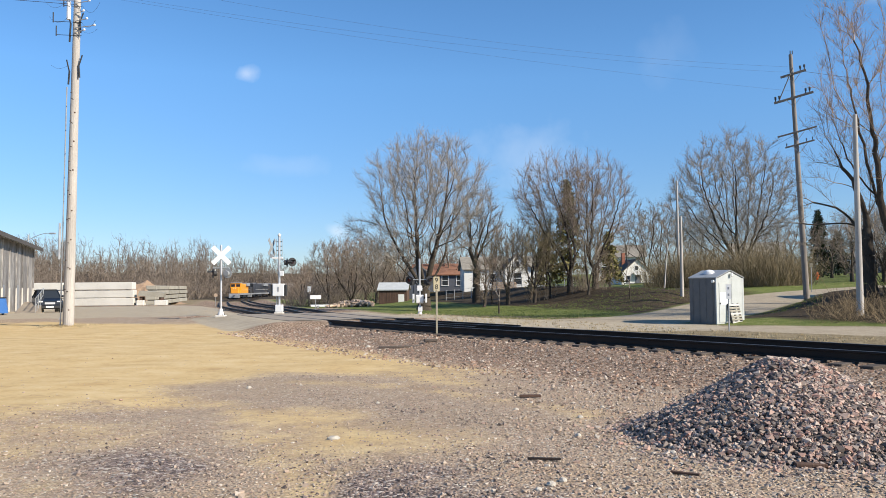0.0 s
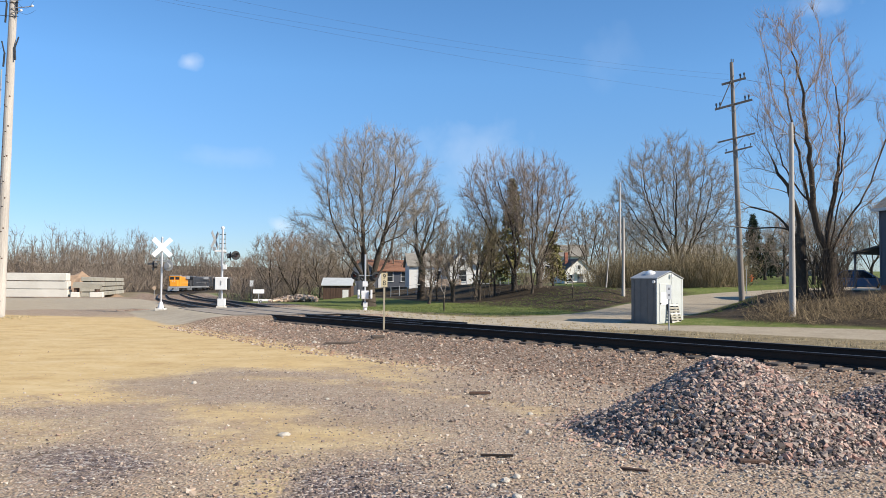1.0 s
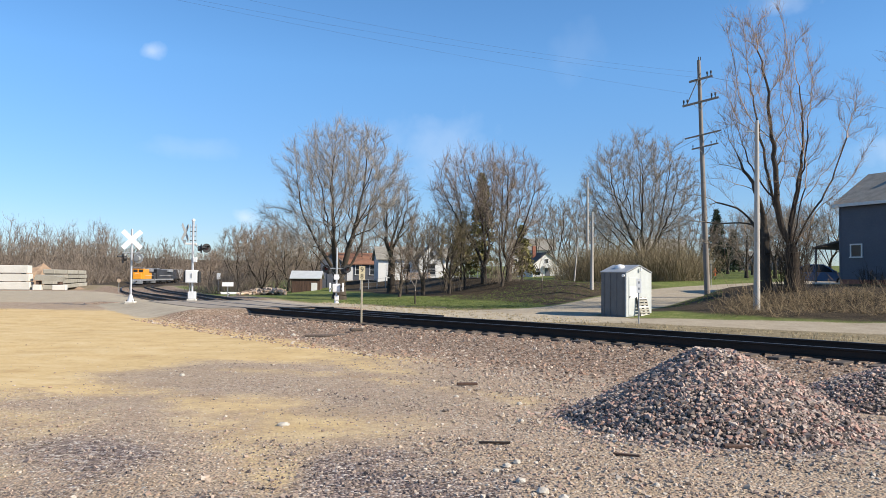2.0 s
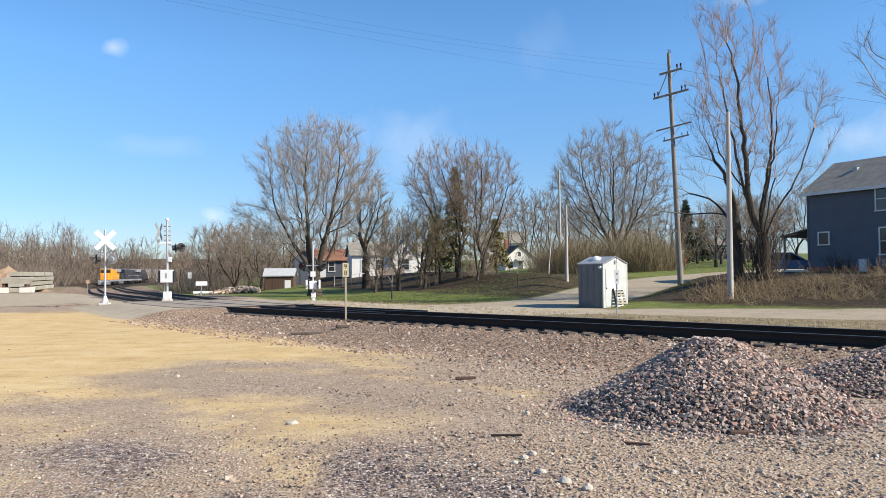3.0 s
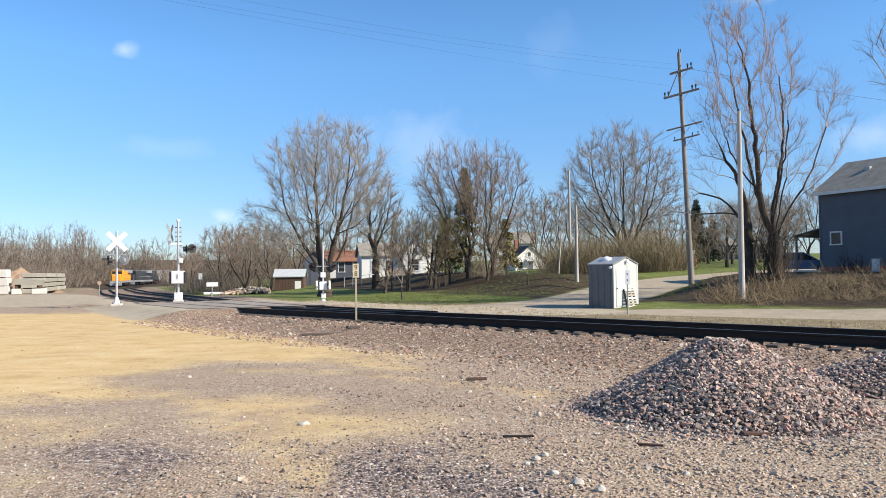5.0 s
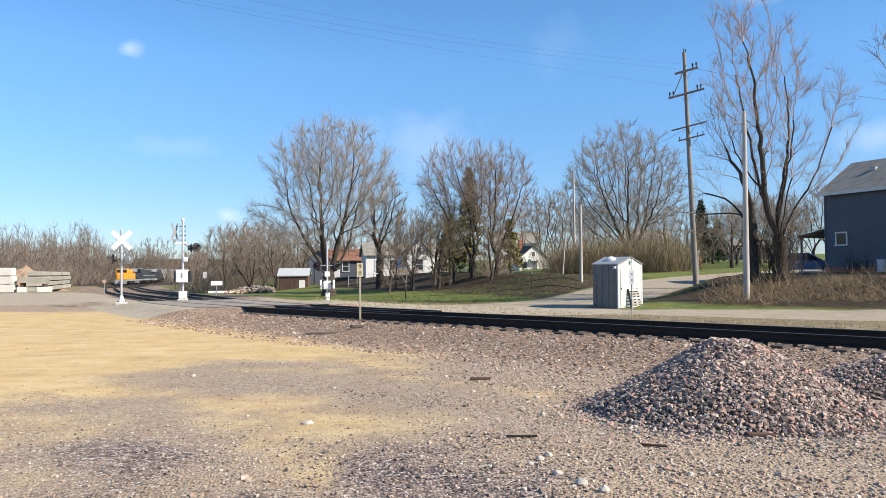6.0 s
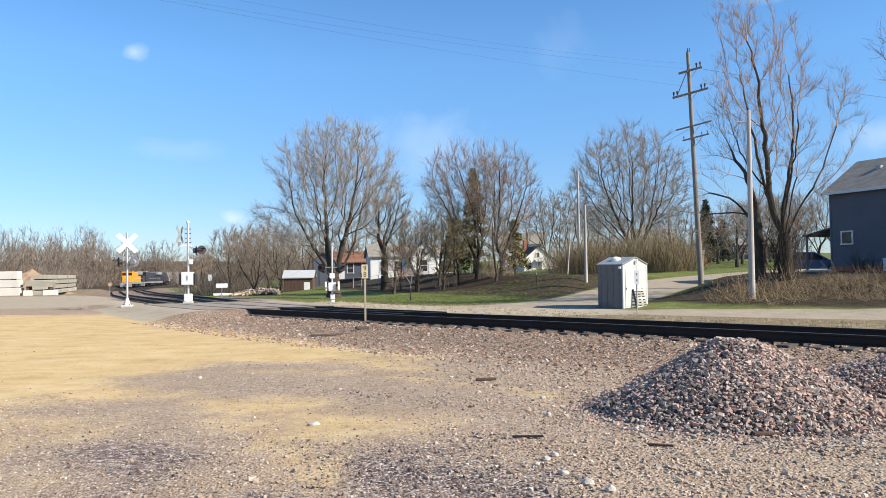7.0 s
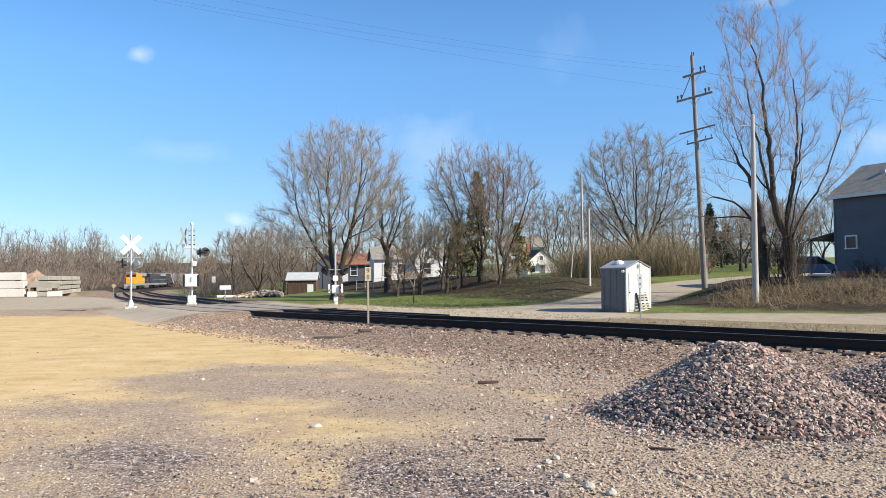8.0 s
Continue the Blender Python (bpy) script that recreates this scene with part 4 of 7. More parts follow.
conifer(*polar(9.2, 80), 11.0, 2.3, "thin olive-green conifer among bare trees", "needles_gold", 3, gaps=0.25)
conifer(*polar(7.6, 74), 5.5, 1.8, "ragged olive-green conifer on the bank", "needles_gold", 4, gaps=0.3)
conifer(*polar(12.1, 72), 5.0, 1.6, "ragged olive-green conifer below a bare tree", "needles_gold", 5, gaps=0.3)
conifer(*polar(25.9, 120), 9.5, 2.6, "dark green spruce beyond the street", "needles", 6)
conifer(*polar(27.0, 135), 7.0, 2.4, "dark green spruce far up the street", "needles", 7)


def build_woods():
    """Bare woods on the far hillside, past counting."""
    rng = random.Random(17)
    kinds = [grow(200 + i, dome(12.0, 3.2 + 0.3 * (i % 3), 0.12), 0.17, 1.0, stems=5, count=60, step=0.9, kill=1.1, spread=0.6, twigs=2, twig_len=2.4, fine=0.034, thin=0.12, upsweep=0.5) for i in range(7)]
    kinds = [(a, np.concatenate([b, c])) for a, b, c in kinds]
    stems, twigs = [], []
    for i in range(390):
        if i < 215:
            az, d = rng.uniform(-40, -16.6), (rng.uniform(190, 300) if i < 130 else rng.uniform(178, 205))
        else:
            az, d = rng.uniform(-17.5, 1), rng.uniform(240, 345)
        x, y = polar(az, d)
        if near_line(np.array([x]), np.array([y]), MAIN)[0][0] < 9:
            continue
        k, turn = rng.uniform(0.7, 1.15) * (0.72 if d < 205 or az > -16.6 else 1.08), rng.uniform(0, 6.28)
        c, s = math.cos(turn) * k, math.sin(turn) * k
        z = ground_z(x, y)
        for rows, out in zip(kinds[i % 7], (stems, twigs)):
            r = rows.copy()
            for o in (0, 3):
                r[:, o], r[:, o + 1], r[:, o + 2] = rows[:, o] * c - rows[:, o + 1] * s + x, rows[:, o] * s + rows[:, o + 1] * c + y, rows[:, o + 2] * k + z
            out.append(r)
    woods = thing("woodland", Matrix(), "bare brown deciduous woods on the far hillside", "woodland", kind="stuff")
    sticks("trunks", np.concatenate(stems), M["twig_grey"], woods, 3)
    sticks("crowns", np.concatenate(twigs), M["brush_far"], woods, 2)


build_woods()


def thicket(name, label, spots, material, seed, height, radius, stems, fine=0.008, messy=0.12, kind="stuff", category="brush"):
    """A tangle of thin upright stems round each spot."""
    rng = np.random.RandomState(seed)
    rows = []
    for x, y in spots:
        z = ground_z(x, y)
        h = height * rng.uniform(0.7, 1.2)
        for _ in range(stems):
            a, r = rng.rand() * 6.283, radius * math.sqrt(rng.rand())
            p = np.array([x + math.cos(a) * r * 0.6, y + math.sin(a) * r * 0.6, z - 0.05])
            d = np.array([math.cos(a) * r * 0.45, math.sin(a) * r * 0.45, h * rng.uniform(0.55, 1.0)]) + rng.normal(0, messy * h, 3)
            m, q = p + d * 0.55 + rng.normal(0, 0.06 * h, 3), p + d
            rows += [(*p, *m, fine * 1.3, fine), (*m, *q, fine, fine * 0.5)]
            for _ in range(3):
                s = m + (q - m) * rng.rand()
                e = s + rng.normal(0, 0.13 * h, 3) + [0, 0, 0.13 * h]
                rows.append((*s, *e, fine * 0.7, fine * 0.4))
    ob = sticks(name, rows, M[material], None, 2 if fine > 0.01 else 3)
    return tagged(ob, label, category, kind=kind)


rng = random.Random(3)
thicket("hedge", "dense bare brush hedge on the slope behind the cabinet", [polar(rng.uniform(15.2, 25.0), rng.uniform(76, 88)) for _ in range(130)], "brush", 5, 3.0, 2.0, 60, 0.0102, 0.22)
thicket("bank_brush", "tangled dry brush along the bank below the blue house", [polar(rng.uniform(25.8, 44), rng.uniform(37.0, 44)) for _ in range(120)], "bank_stem", 6, 0.42, 1.1, 22, 0.008, 0.9)
thicket("willow_suckers", "dark thin suckers round the foot of the willow", [(23.0 + rng.uniform(-0.6, 0.8), 39.4 + rng.uniform(-0.6, 0.6)) for _ in range(10)], "bark", 16, 3.4, 0.8, 18, 0.010, 0.2)
thicket("shrub", "dark bare shrub against the blue house", [(31.3, 44.6), (31.6, 44.0)], "bark", 18, 1.1, 0.6, 40, 0.008, 0.2, kind="", category="shrub")
thicket("bank_saplings", "thin bare saplings along the wooded bank", [polar(rng.uniform(6.5, 12.5), rng.uniform(63, 70)) for _ in range(14)], "twig", 7, 2.6, 0.8, 14, 0.008)


def clear_of_track(spots, gap=8.0):
    return [p for p in spots if near_line(np.array([p[0]]), np.array([p[1]]), MAIN)[0][0] > gap]


thicket("rail_brush", "low bare brush along the far curve of the railway", clear_of_track([polar(rng.uniform(-17.6, -2), rng.uniform(215, 300)) for _ in range(150)] + [polar(rng.uniform(-23, -17.2), rng.uniform(150, 178)) for _ in range(36)]), "brush_far", 10, 4.0, 3.4, 40, 0.02)
thicket("lawn_edge_brush", "bare brown brush under the trees beyond the lawn", [polar(rng.uniform(-11.5, -2.2), rng.uniform(103, 128)) for _ in range(70)], "brush_far", 19, 2.8, 2.4, 26, 0.015, 0.2)
thicket("woods_edge", "tall bare brush through the far woods", clear_of_track([polar(rng.uniform(-40, -17.5), rng.uniform(178, 205)) for _ in range(70)] + [polar(rng.uniform(-40, 1), rng.uniform(285, 345)) for _ in range(170)]), "brush_far", 9, 6.0, 4.5, 30, 0.034)


# ---------------------------------------------------------------- level crossing
def at_ground(x, y, turn=0.0, dz=0.0):
    return pose(x, y, ground_z(x, y) + dz, 0, 0, turn)


def disc(bm, centre, axis_dir, r, depth, n=20):
    c, a = Vector(centre), Vector(axis_dir).normalized() * depth / 2
    return tube(bm, c - a, c + a, r, n=n)


def blades(parent, z, y, turn):
    """Two crossed boards on a post."""
    for k, ang in enumerate((45, -45)):
        bm = new_bm()
        m = pose(0, 0, z, 0, 0, turn) @ Matrix.Translation((0, y - 0.012 * k, 0)) @ Matrix.Rotation(radians(ang), 4, "Y")
        box(bm, -0.61, 0.61, -0.005, 0.005, -0.115, 0.115, 0.0, m)
        part("crossbuck_board", bm, M["white_paint"], parent, "white crossbuck board")


def flasher(parent, centre, face, arm_from, backing="black"):
    """A round warning lamp: backing disc, hood, lens and the arm that holds it."""
    c, f = Vector(centre), Vector(face).normalized()
    bm = disc(new_bm(), c, f, 0.25, 0.02, 24)
    back = part("lamp_backing", bm, M[backing], parent, "round lamp backing disc")
    bm = disc(new_bm(), c - f * 0.09, f, 0.13, 0.16, 16)
    part("lamp_housing", bm, M["galv" if backing == "galv" else "black"], back)
    bm = disc(new_bm(), c + f * 0.02, f, 0.105, 0.03, 18)
    part("lens", bm, M["dark_lens"], back, "unlit red lens")
    bm = new_bm()
    side = f.cross(Vector((0, 0, 1)))
    for i in range(7):
        a0, a1 = radians(20 + 20 * i), radians(40 + 20 * i)
        p0, p1 = (c + (side * math.cos(a) + Vector((0, 0, 1)) * math.sin(a)) * 0.125 for a in (a0, a1))
        prism(bm, [p0, p1, p1 * 1.0 + Vector((0, 0, 0.008)), p0 + Vector((0, 0, 0.008))], f * 0.26)
    part("hood", bm, M["black"], back, "black hood")
    bm = tube(new_bm(), arm_from, c - f * 0.12, 0.022)
    part("arm", bm, M["galv"], parent)


def post_base(parent, r=0.06):
    bm = tube(new_bm(), (0, 0, 0.08), (0, 0, 0.42), 0.17, r * 1.15, 14)
    part("base_casting", bm, M["white_paint"], parent, "white flared base casting")
    bm = box(new_bm(), -0.24, 0.24, -0.24, 0.24, -0.2, 0.085, 0.02)
    part("foundation", bm, M["concrete"], parent, "concrete foundation")
    for x in (-0.15, 0.15):
        for y in (-0.15, 0.15):
            part("anchor_bolt", tube(new_bm(), (x, y, 0.08), (x, y, 0.15), 0.02, n=6), M["steel_rust"], parent)


def crossbuck_signal():
    ob = thing("crossing_signal", at_ground(-11.55, 40.3, 0), "white crossbuck on an aluminium post with two warning lamps", "crossing signal", "crossing signals")
    part("post", tube(new_bm(), (0, 0, 0.05), (0, 0, 3.66), 0.055, n=14), M["alu"], ob)
    part("post_cap", tube(new_bm(), (0, 0, 3.66), (0, 0, 3.72), 0.062, 0.03, n=14), M["alu"], ob)
    blades(ob, 3.18, -0.09, 18)
    part("crossarm", tube(new_bm(), (-0.42, -0.03, 2.52), (0.42, 0.02, 2.52), 0.03), M["galv"], ob)
    flasher(ob, (-0.38, -0.12, 2.24), (-0.85, -0.45, 0), (-0.3, 0, 2.5))
    flasher(ob, (0.36, -0.10, 2.24), (0.25, 1.0, 0), (0.3, 0, 2.5), "galv")
    post_base(ob)
    return ob


def gate_mast():
    ob = thing("crossing_signal", at_ground(-9.24, 43.7), "crossing mast with edge-on crossbuck, bracket lamp and white cabinet", "crossing signal", "crossing signals")
    part("post", tube(new_bm(), (0, 0, 0.05), (0, 0, 4.36), 0.065, n=14), M["alu"], ob)
    bm = new_bm()
    bmesh.ops.create_uvsphere(bm, u_segments=14, v_segments=9, radius=0.1, matrix=Matrix.Translation((0, 0, 4.42)))
    part("finial", bm, M["white_paint"], ob, "white ball finial")
    for z in (3.3, 3.55, 3.8, 4.05):
        part("step", tube(new_bm(), (-0.17, 0, z), (0.17, 0, z), 0.02, n=6), M["black"], ob)
    part("step_rail", tube(new_bm(), (0.16, 0, 3.2), (0.16, 0, 4.2), 0.015, n=6), M["galv"], ob)
    part("step_rail", tube(new_bm(), (-0.16, 0, 3.2), (-0.16, 0, 4.2), 0.015, n=6), M["galv"], ob)
    part("bracket", box(new_bm(), -0.42, 0.2, -0.05, 0.05, 3.08, 3.18, 0.01), M["white_paint"], ob)
    for k, ang in enumerate((45, -45)):
        bm = new_bm()
        m = Matrix.Translation((-0.42, -0.02 * k, 3.75)) @ Matrix.Rotation(radians(78), 4, "Z") @ Matrix.Rotation(radians(ang), 4, "Y")
        box(bm, -0.61, 0.61, -0.006, 0.006, -0.11, 0.11, 0.0, m)
        part("crossbuck_board", bm, M["galv"], ob, "crossbuck board seen from the edge")
    part("number_plate", box(new_bm(), -0.53, -0.36, -0.03, 0.0, 3.14, 3.34, 0.004), M["galv"], ob)
    flasher(ob, (0.45, -0.05, 2.86), (0.9, 0.35, 0), (0.05, 0, 3.1))
    flasher(ob, (0.70, 0.12, 2.90), (0.5, -0.9, 0), (0.05, 0, 3.1))
    part("junction_box", box(new_bm(), 0.04, 0.24, -0.12, 0.04, 2.12, 2.38, 0.012), M["white_paint"], ob)
    cab = part("gate_mechanism", box(new_bm(), -0.34, 0.30, -0.24, 0.20, 0.98, 1.68, 0.03), M["white_paint"], ob, "white metal gate mechanism cabinet")
    part("side_cover", box(new_bm(), 0.305, 0.42, -0.2, 0.18, 1.0, 1.62, 0.02), M["black"], cab)
    part("side_cover", box(new_bm(), -0.44, -0.345, -0.2, 0.18, 1.0, 1.62, 0.02), M["black"], cab)
    part("latch", box(new_bm(), -0.03, 0.03, -0.262, -0.243, 1.25, 1.5, 0.004), M["galv"], cab)
    part("conduit", tube(new_bm(), (-0.14, 0.02, 0.05), (-0.14, 0.02, 1.0), 0.03, n=8), M["galv"], ob)
    part("lower_cabinet", box(new_bm(), -0.2, 0.2, -0.18, 0.18, 0.1, 0.5, 0.02), M["white_paint"], ob)
    post_base(ob, 0.07)
    return ob


def far_mast():
    ob = thing("crossing_signal", at_ground(-1.5, 49.3), "crossing mast with white gate mechanism across the tracks", "crossing signal", "crossing signals")
    part("post", tube(new_bm(), (0, 0, 0.05), (0, 0, 3.65), 0.06, n=12), M["alu"], ob)
    part("crossarm", tube(new_bm(), (-0.62, 0, 2.32), (0.62, 0, 2.32), 0.03), M["galv"], ob)
    flasher(ob, (-0.48, 0.08, 2.2), (-0.3, 1, 0), (-0.4, 0, 2.32))
    flasher(ob, (0.48, 0.08, 2.2), (0.2, 1, 0), (0.4, 0, 2.32))
    part("sign_plate", box(new_bm(), -0.16, 0.16, -0.07, -0.05, 1.62, 1.95, 0.004), M["white_paint"], ob, "small pale sign plate")
    flasher(ob, (-0.66, -0.1, 2.3), (-0.3, -1, 0), (-0.55, 0, 2.32))
    flasher(ob, (0.66, -0.1, 2.3), (0.3, -1, 0), (0.55, 0, 2.32))
    part("plate_bracket", box(new_bm(), -0.2, 0.2, -0.049, -0.03, 1.72, 1.78), M["galv"], ob)
    mech = part("gate_mechanism", box(new_bm(), -0.24, 0.24, -0.2, 0.2, 0.82, 1.36, 0.03), M["white_paint"], ob, "white gate mechanism cabinet")
    part("lid", box(new_bm(), -0.2, 0.2, -0.215, -0.202, 0.9, 1.3, 0.004), M["white_paint"], mech)
    for sx in (-1, 1):
        part("gate_arm", box(new_bm(), sx * 0.34 - 0.03, sx * 0.34 + 0.03, -0.75, 0.35, 0.98, 1.1, 0.01), M["galv"], ob)
        part("counterweight", box(new_bm(), sx * 0.40 - 0.06, sx * 0.40 + 0.06, -0.4, 0.05, 0.86, 1.42, 0.02), M["white_paint"], ob)
    part("shaft", tube(new_bm(), (-0.44, 0, 1.04), (0.44, 0, 1.04), 0.03), M["galv"], ob)
    part("junction_box", box(new_bm(), -0.12, 0.16, -0.16, -0.061, 0.3, 0.62, 0.015), M["white_paint"], ob)
    post_base(ob, 0.07)
    return ob


crossbuck_signal()
gate_mast()
far_mast()


def text_part(text, size, m, material, parent, name="number"):
    cu = bpy.data.curves.new(name, "FONT")
    cu.body, cu.size, cu.align_x, cu.align_y, cu.extrude = text, size, "CENTER", "CENTER", 0.001
    tmp = bpy.data.objects.new("tmp", cu)
    scene.collection.objects.link(tmp)
    me = bpy.data.meshes.new_from_object(tmp.evaluated_get(bpy.context.evaluated_depsgraph_get()))
    bpy.data.objects.remove(tmp)
    me.materials.clear()
    me.materials.append(material)
    ob = new(name, me)
    ob.parent = parent
    ob.matrix_basis = m
    return ob


def yellow_marker():
    x, y = -0.2, 22.7
    ob = thing("marker_post", at_ground(x, y, 2), "leaning tan steel marker post with a yellow number plate", "marker post")
    top = 1.88 - ground_z(x, y)
    part("post", box(new_bm(), -0.028, 0.028, -0.02, 0.02, -0.3, top - 0.04, 0.006), M["post_galv"], ob)
    plate = part("plate", box(new_bm(), -0.09, 0.09, -0.032, -0.022, top - 0.41, top, 0.003), M["yellow_paint"], ob, "faded yellow plate with black digits")
    text_part("9", 0.2, pose(0, -0.034, top - 0.115, 90), M["black"], plate)
    text_part("8", 0.2, pose(0, -0.034, top - 0.3, 90), M["black"], plate)
    for z in (top - 0.03, top - 0.385):
        part("bolt", tube(new_bm(), (0, -0.03, z), (0, -0.04, z), 0.012, n=6), M["galv"], plate)


yellow_marker()


def cabinet_shed():
    """Signal cabinet: gabled steel hut, square to the track."""
    w, d, h, rise = 2.22, 1.44, 2.22, 0.34
    ob = thing("signal_cabinet", pose(12.65, 36.0, -0.33, 0, 0, 36.9), "grey steel signal cabinet with a gabled roof beside the lane", "signal cabinet")
    # local x runs along the door front, y along the shaded side towards the back
    prism(bm := new_bm(), [(0, 0, 0.06), (w, 0, 0.06), (w, 0, h), (w / 2, 0, h + rise), (0, 0, h)], (0, d, 0))
    # shade of the left side is painted in with the darker colour
    body = part("body", bm, M["hut_shaded"], ob, "grey painted steel with the side's shade put into its colour")
    part("front_sheet", prism(new_bm(), [(0.13, -0.002, 0.08), (w - 0.11, -0.002, 0.08), (w - 0.11, -0.002, h - 0.02), (w / 2, -0.002, h + rise - 0.05), (0.13, -0.002, h - 0.02)], (0, -0.01, 0)), M["hut_front"], ob, "pale painted front sheet")
    for k in range(4):
        x0 = d * (k + 0.5) / 4
        part("side_rib", box(new_bm(), -0.018, 0.0, x0 - 0.012, x0 + 0.012, 0.1, h - 0.06), M["hut_shaded"], body)
    bm = new_bm()
    for sx in (0, 1):
        e = (-0.035, h - 0.012) if sx == 0 else (w + 0.035, h - 0.012)
        prism(bm, [(e[0], -0.05, e[1]), (w / 2, -0.05, h + rise + 0.005), (w / 2, -0.05, h + rise + 0.04), (e[0], -0.05, e[1] + 0.04)], (0, d + 0.10, 0))
    part("roof", bm, M["galv"], ob, "grey metal roof sheets")
    part("plinth", box(new_bm(), -0.05, w + 0.05, -0.05, d + 0.05, -0.25, 0.055, 0.01), M["concrete"], ob)
    door = part("door", box(new_bm(), 0.2, 1.1, -0.035, -0.0135, 0.14, 1.98, 0.006), M["hut_front"], ob, "pale metal door")
    part("notice", box(new_bm(), 0.26, 0.98, -0.045, -0.037, 0.95, 1.55, 0.002), M["white_paint"], door, "white notice sheet")
    part("door_handle", box(new_bm(), 0.22, 0.29, -0.07, -0.033, 1.0, 1.06, 0.005), M["black"], door)
    for x0, x1 in ((0.0, 0.12), (w - 0.1, w)):
        part("corner_trim", box(new_bm(), x0 - 0.012, x1 + 0.012, -0.02, 0.04, 0.07, h - 0.02), M["hut_front"], ob)
    part("panel_seam", box(new_bm(), 1.2, 1.225, -0.022, -0.0135, 0.1, h + 0.1), M["galv"], ob)
    part("lamp", box(new_bm(), w / 2 - 0.07, w / 2 + 0.07, -0.16, -0.085, h + 0.06, h + 0.24, 0.02), M["white_paint"], ob, "small white lamp under the gable")
    part("hood_lamp", disc(new_bm(), (-0.06, 0.12, h - 0.16), (1, 0, 0), 0.07, 0.1, 12), M["white_paint"], ob, "small round white lamp")
    bm = new_bm()
    bmesh.ops.create_uvsphere(bm, u_segments=18, v_segments=8, radius=0.27, matrix=Matrix.Translation((w * 0.30, d * 0.55, h + 0.2)) @ Matrix.Diagonal((1, 1, 0.75, 1)))
    part("roof_ventilator", bm, M["white_paint"], ob, "white domed roof ventilator")
    return ob


cabinet_shed()


def pallet_stack():
    ob = thing("pallet", pose(12.65, 36.0, -0.27, 0, 0, 36.9) @ pose(1.18, -0.34, 0.0, -14), "weathered wooden pallet leaning on the cabinet front", "pallet")
    for k in range(7):
        part("slat", box(new_bm(), -0.42, 0.42, -0.03, -0.01, 0.02 + 0.14 * k, 0.11 + 0.14 * k, 0.004), M["grey_precast"] if k % 3 else M["concrete"], ob)
    for x in (-0.4, 0, 0.4):
        part("stringer", box(new_bm(), x - 0.03, x + 0.03, -0.008, 0.09, 0.0, 0.98, 0.004), M["black"], ob)


pallet_stack()


def small_sign():
    x, y = 11.16, 30.4
    ob = thing("marker_post", at_ground(x, y, -10), "thin post with a small white plate by the cabinet", "marker post")
    part("post", tube(new_bm(), (0, 0, -0.2), (0, 0, 1.75), 0.028, n=8), M["galv"], ob)
    plate = part("plate", box(new_bm(), -0.10, 0.10, -0.045, -0.03, 1.28, 1.86, 0.003), M["white_paint"], ob, "white plate with dark marks")
    for z in (1.7, 1.45):
        part("mark_bar", box(new_bm(), -0.03, 0.03, -0.049, -0.046, z - 0.045, z + 0.045), M["loco_grey"], plate)


small_sign()


# ---------------------------------------------------------------- poles and wires
def pole(x, y, height, r, lean, label, material, z=None):
    g = ground_z(x, y) if z is None else z
    ob = thing("utility_pole", pose(x, y, g), label, "utility pole", "utility poles")
    bm = tube(new_bm(), (-lean[0] * 0.3 / height, -lean[1] * 0.3 / height, -0.3), (lean[0], lean[1], height - 0.011), r, r * 0.58, 16)
    part("shaft", bm, M[material], ob)
    bm = tube(new_bm(), (lean[0], lean[1], height - 0.01), (lean[0], lean[1], height + 0.02), r * 0.58, r * 0.5, 12)
    part("top", bm, M[material], ob)
    return ob


def insulator(parent, p, h=0.3, r=0.06):
    x, y, z = p
    bm = tube(new_bm(), (x, y, z), (x, y, z + h * 0.5), r * 0.5, n=8)
    for k in range(3):
        tube(bm, (x, y, z + h * (0.45 + 0.17 * k)), (x, y, z + h * (0.57 + 0.17 * k)), r, r * 0.7, n=10)
    part("insulator", bm, M["black"], parent, "dark insulator")


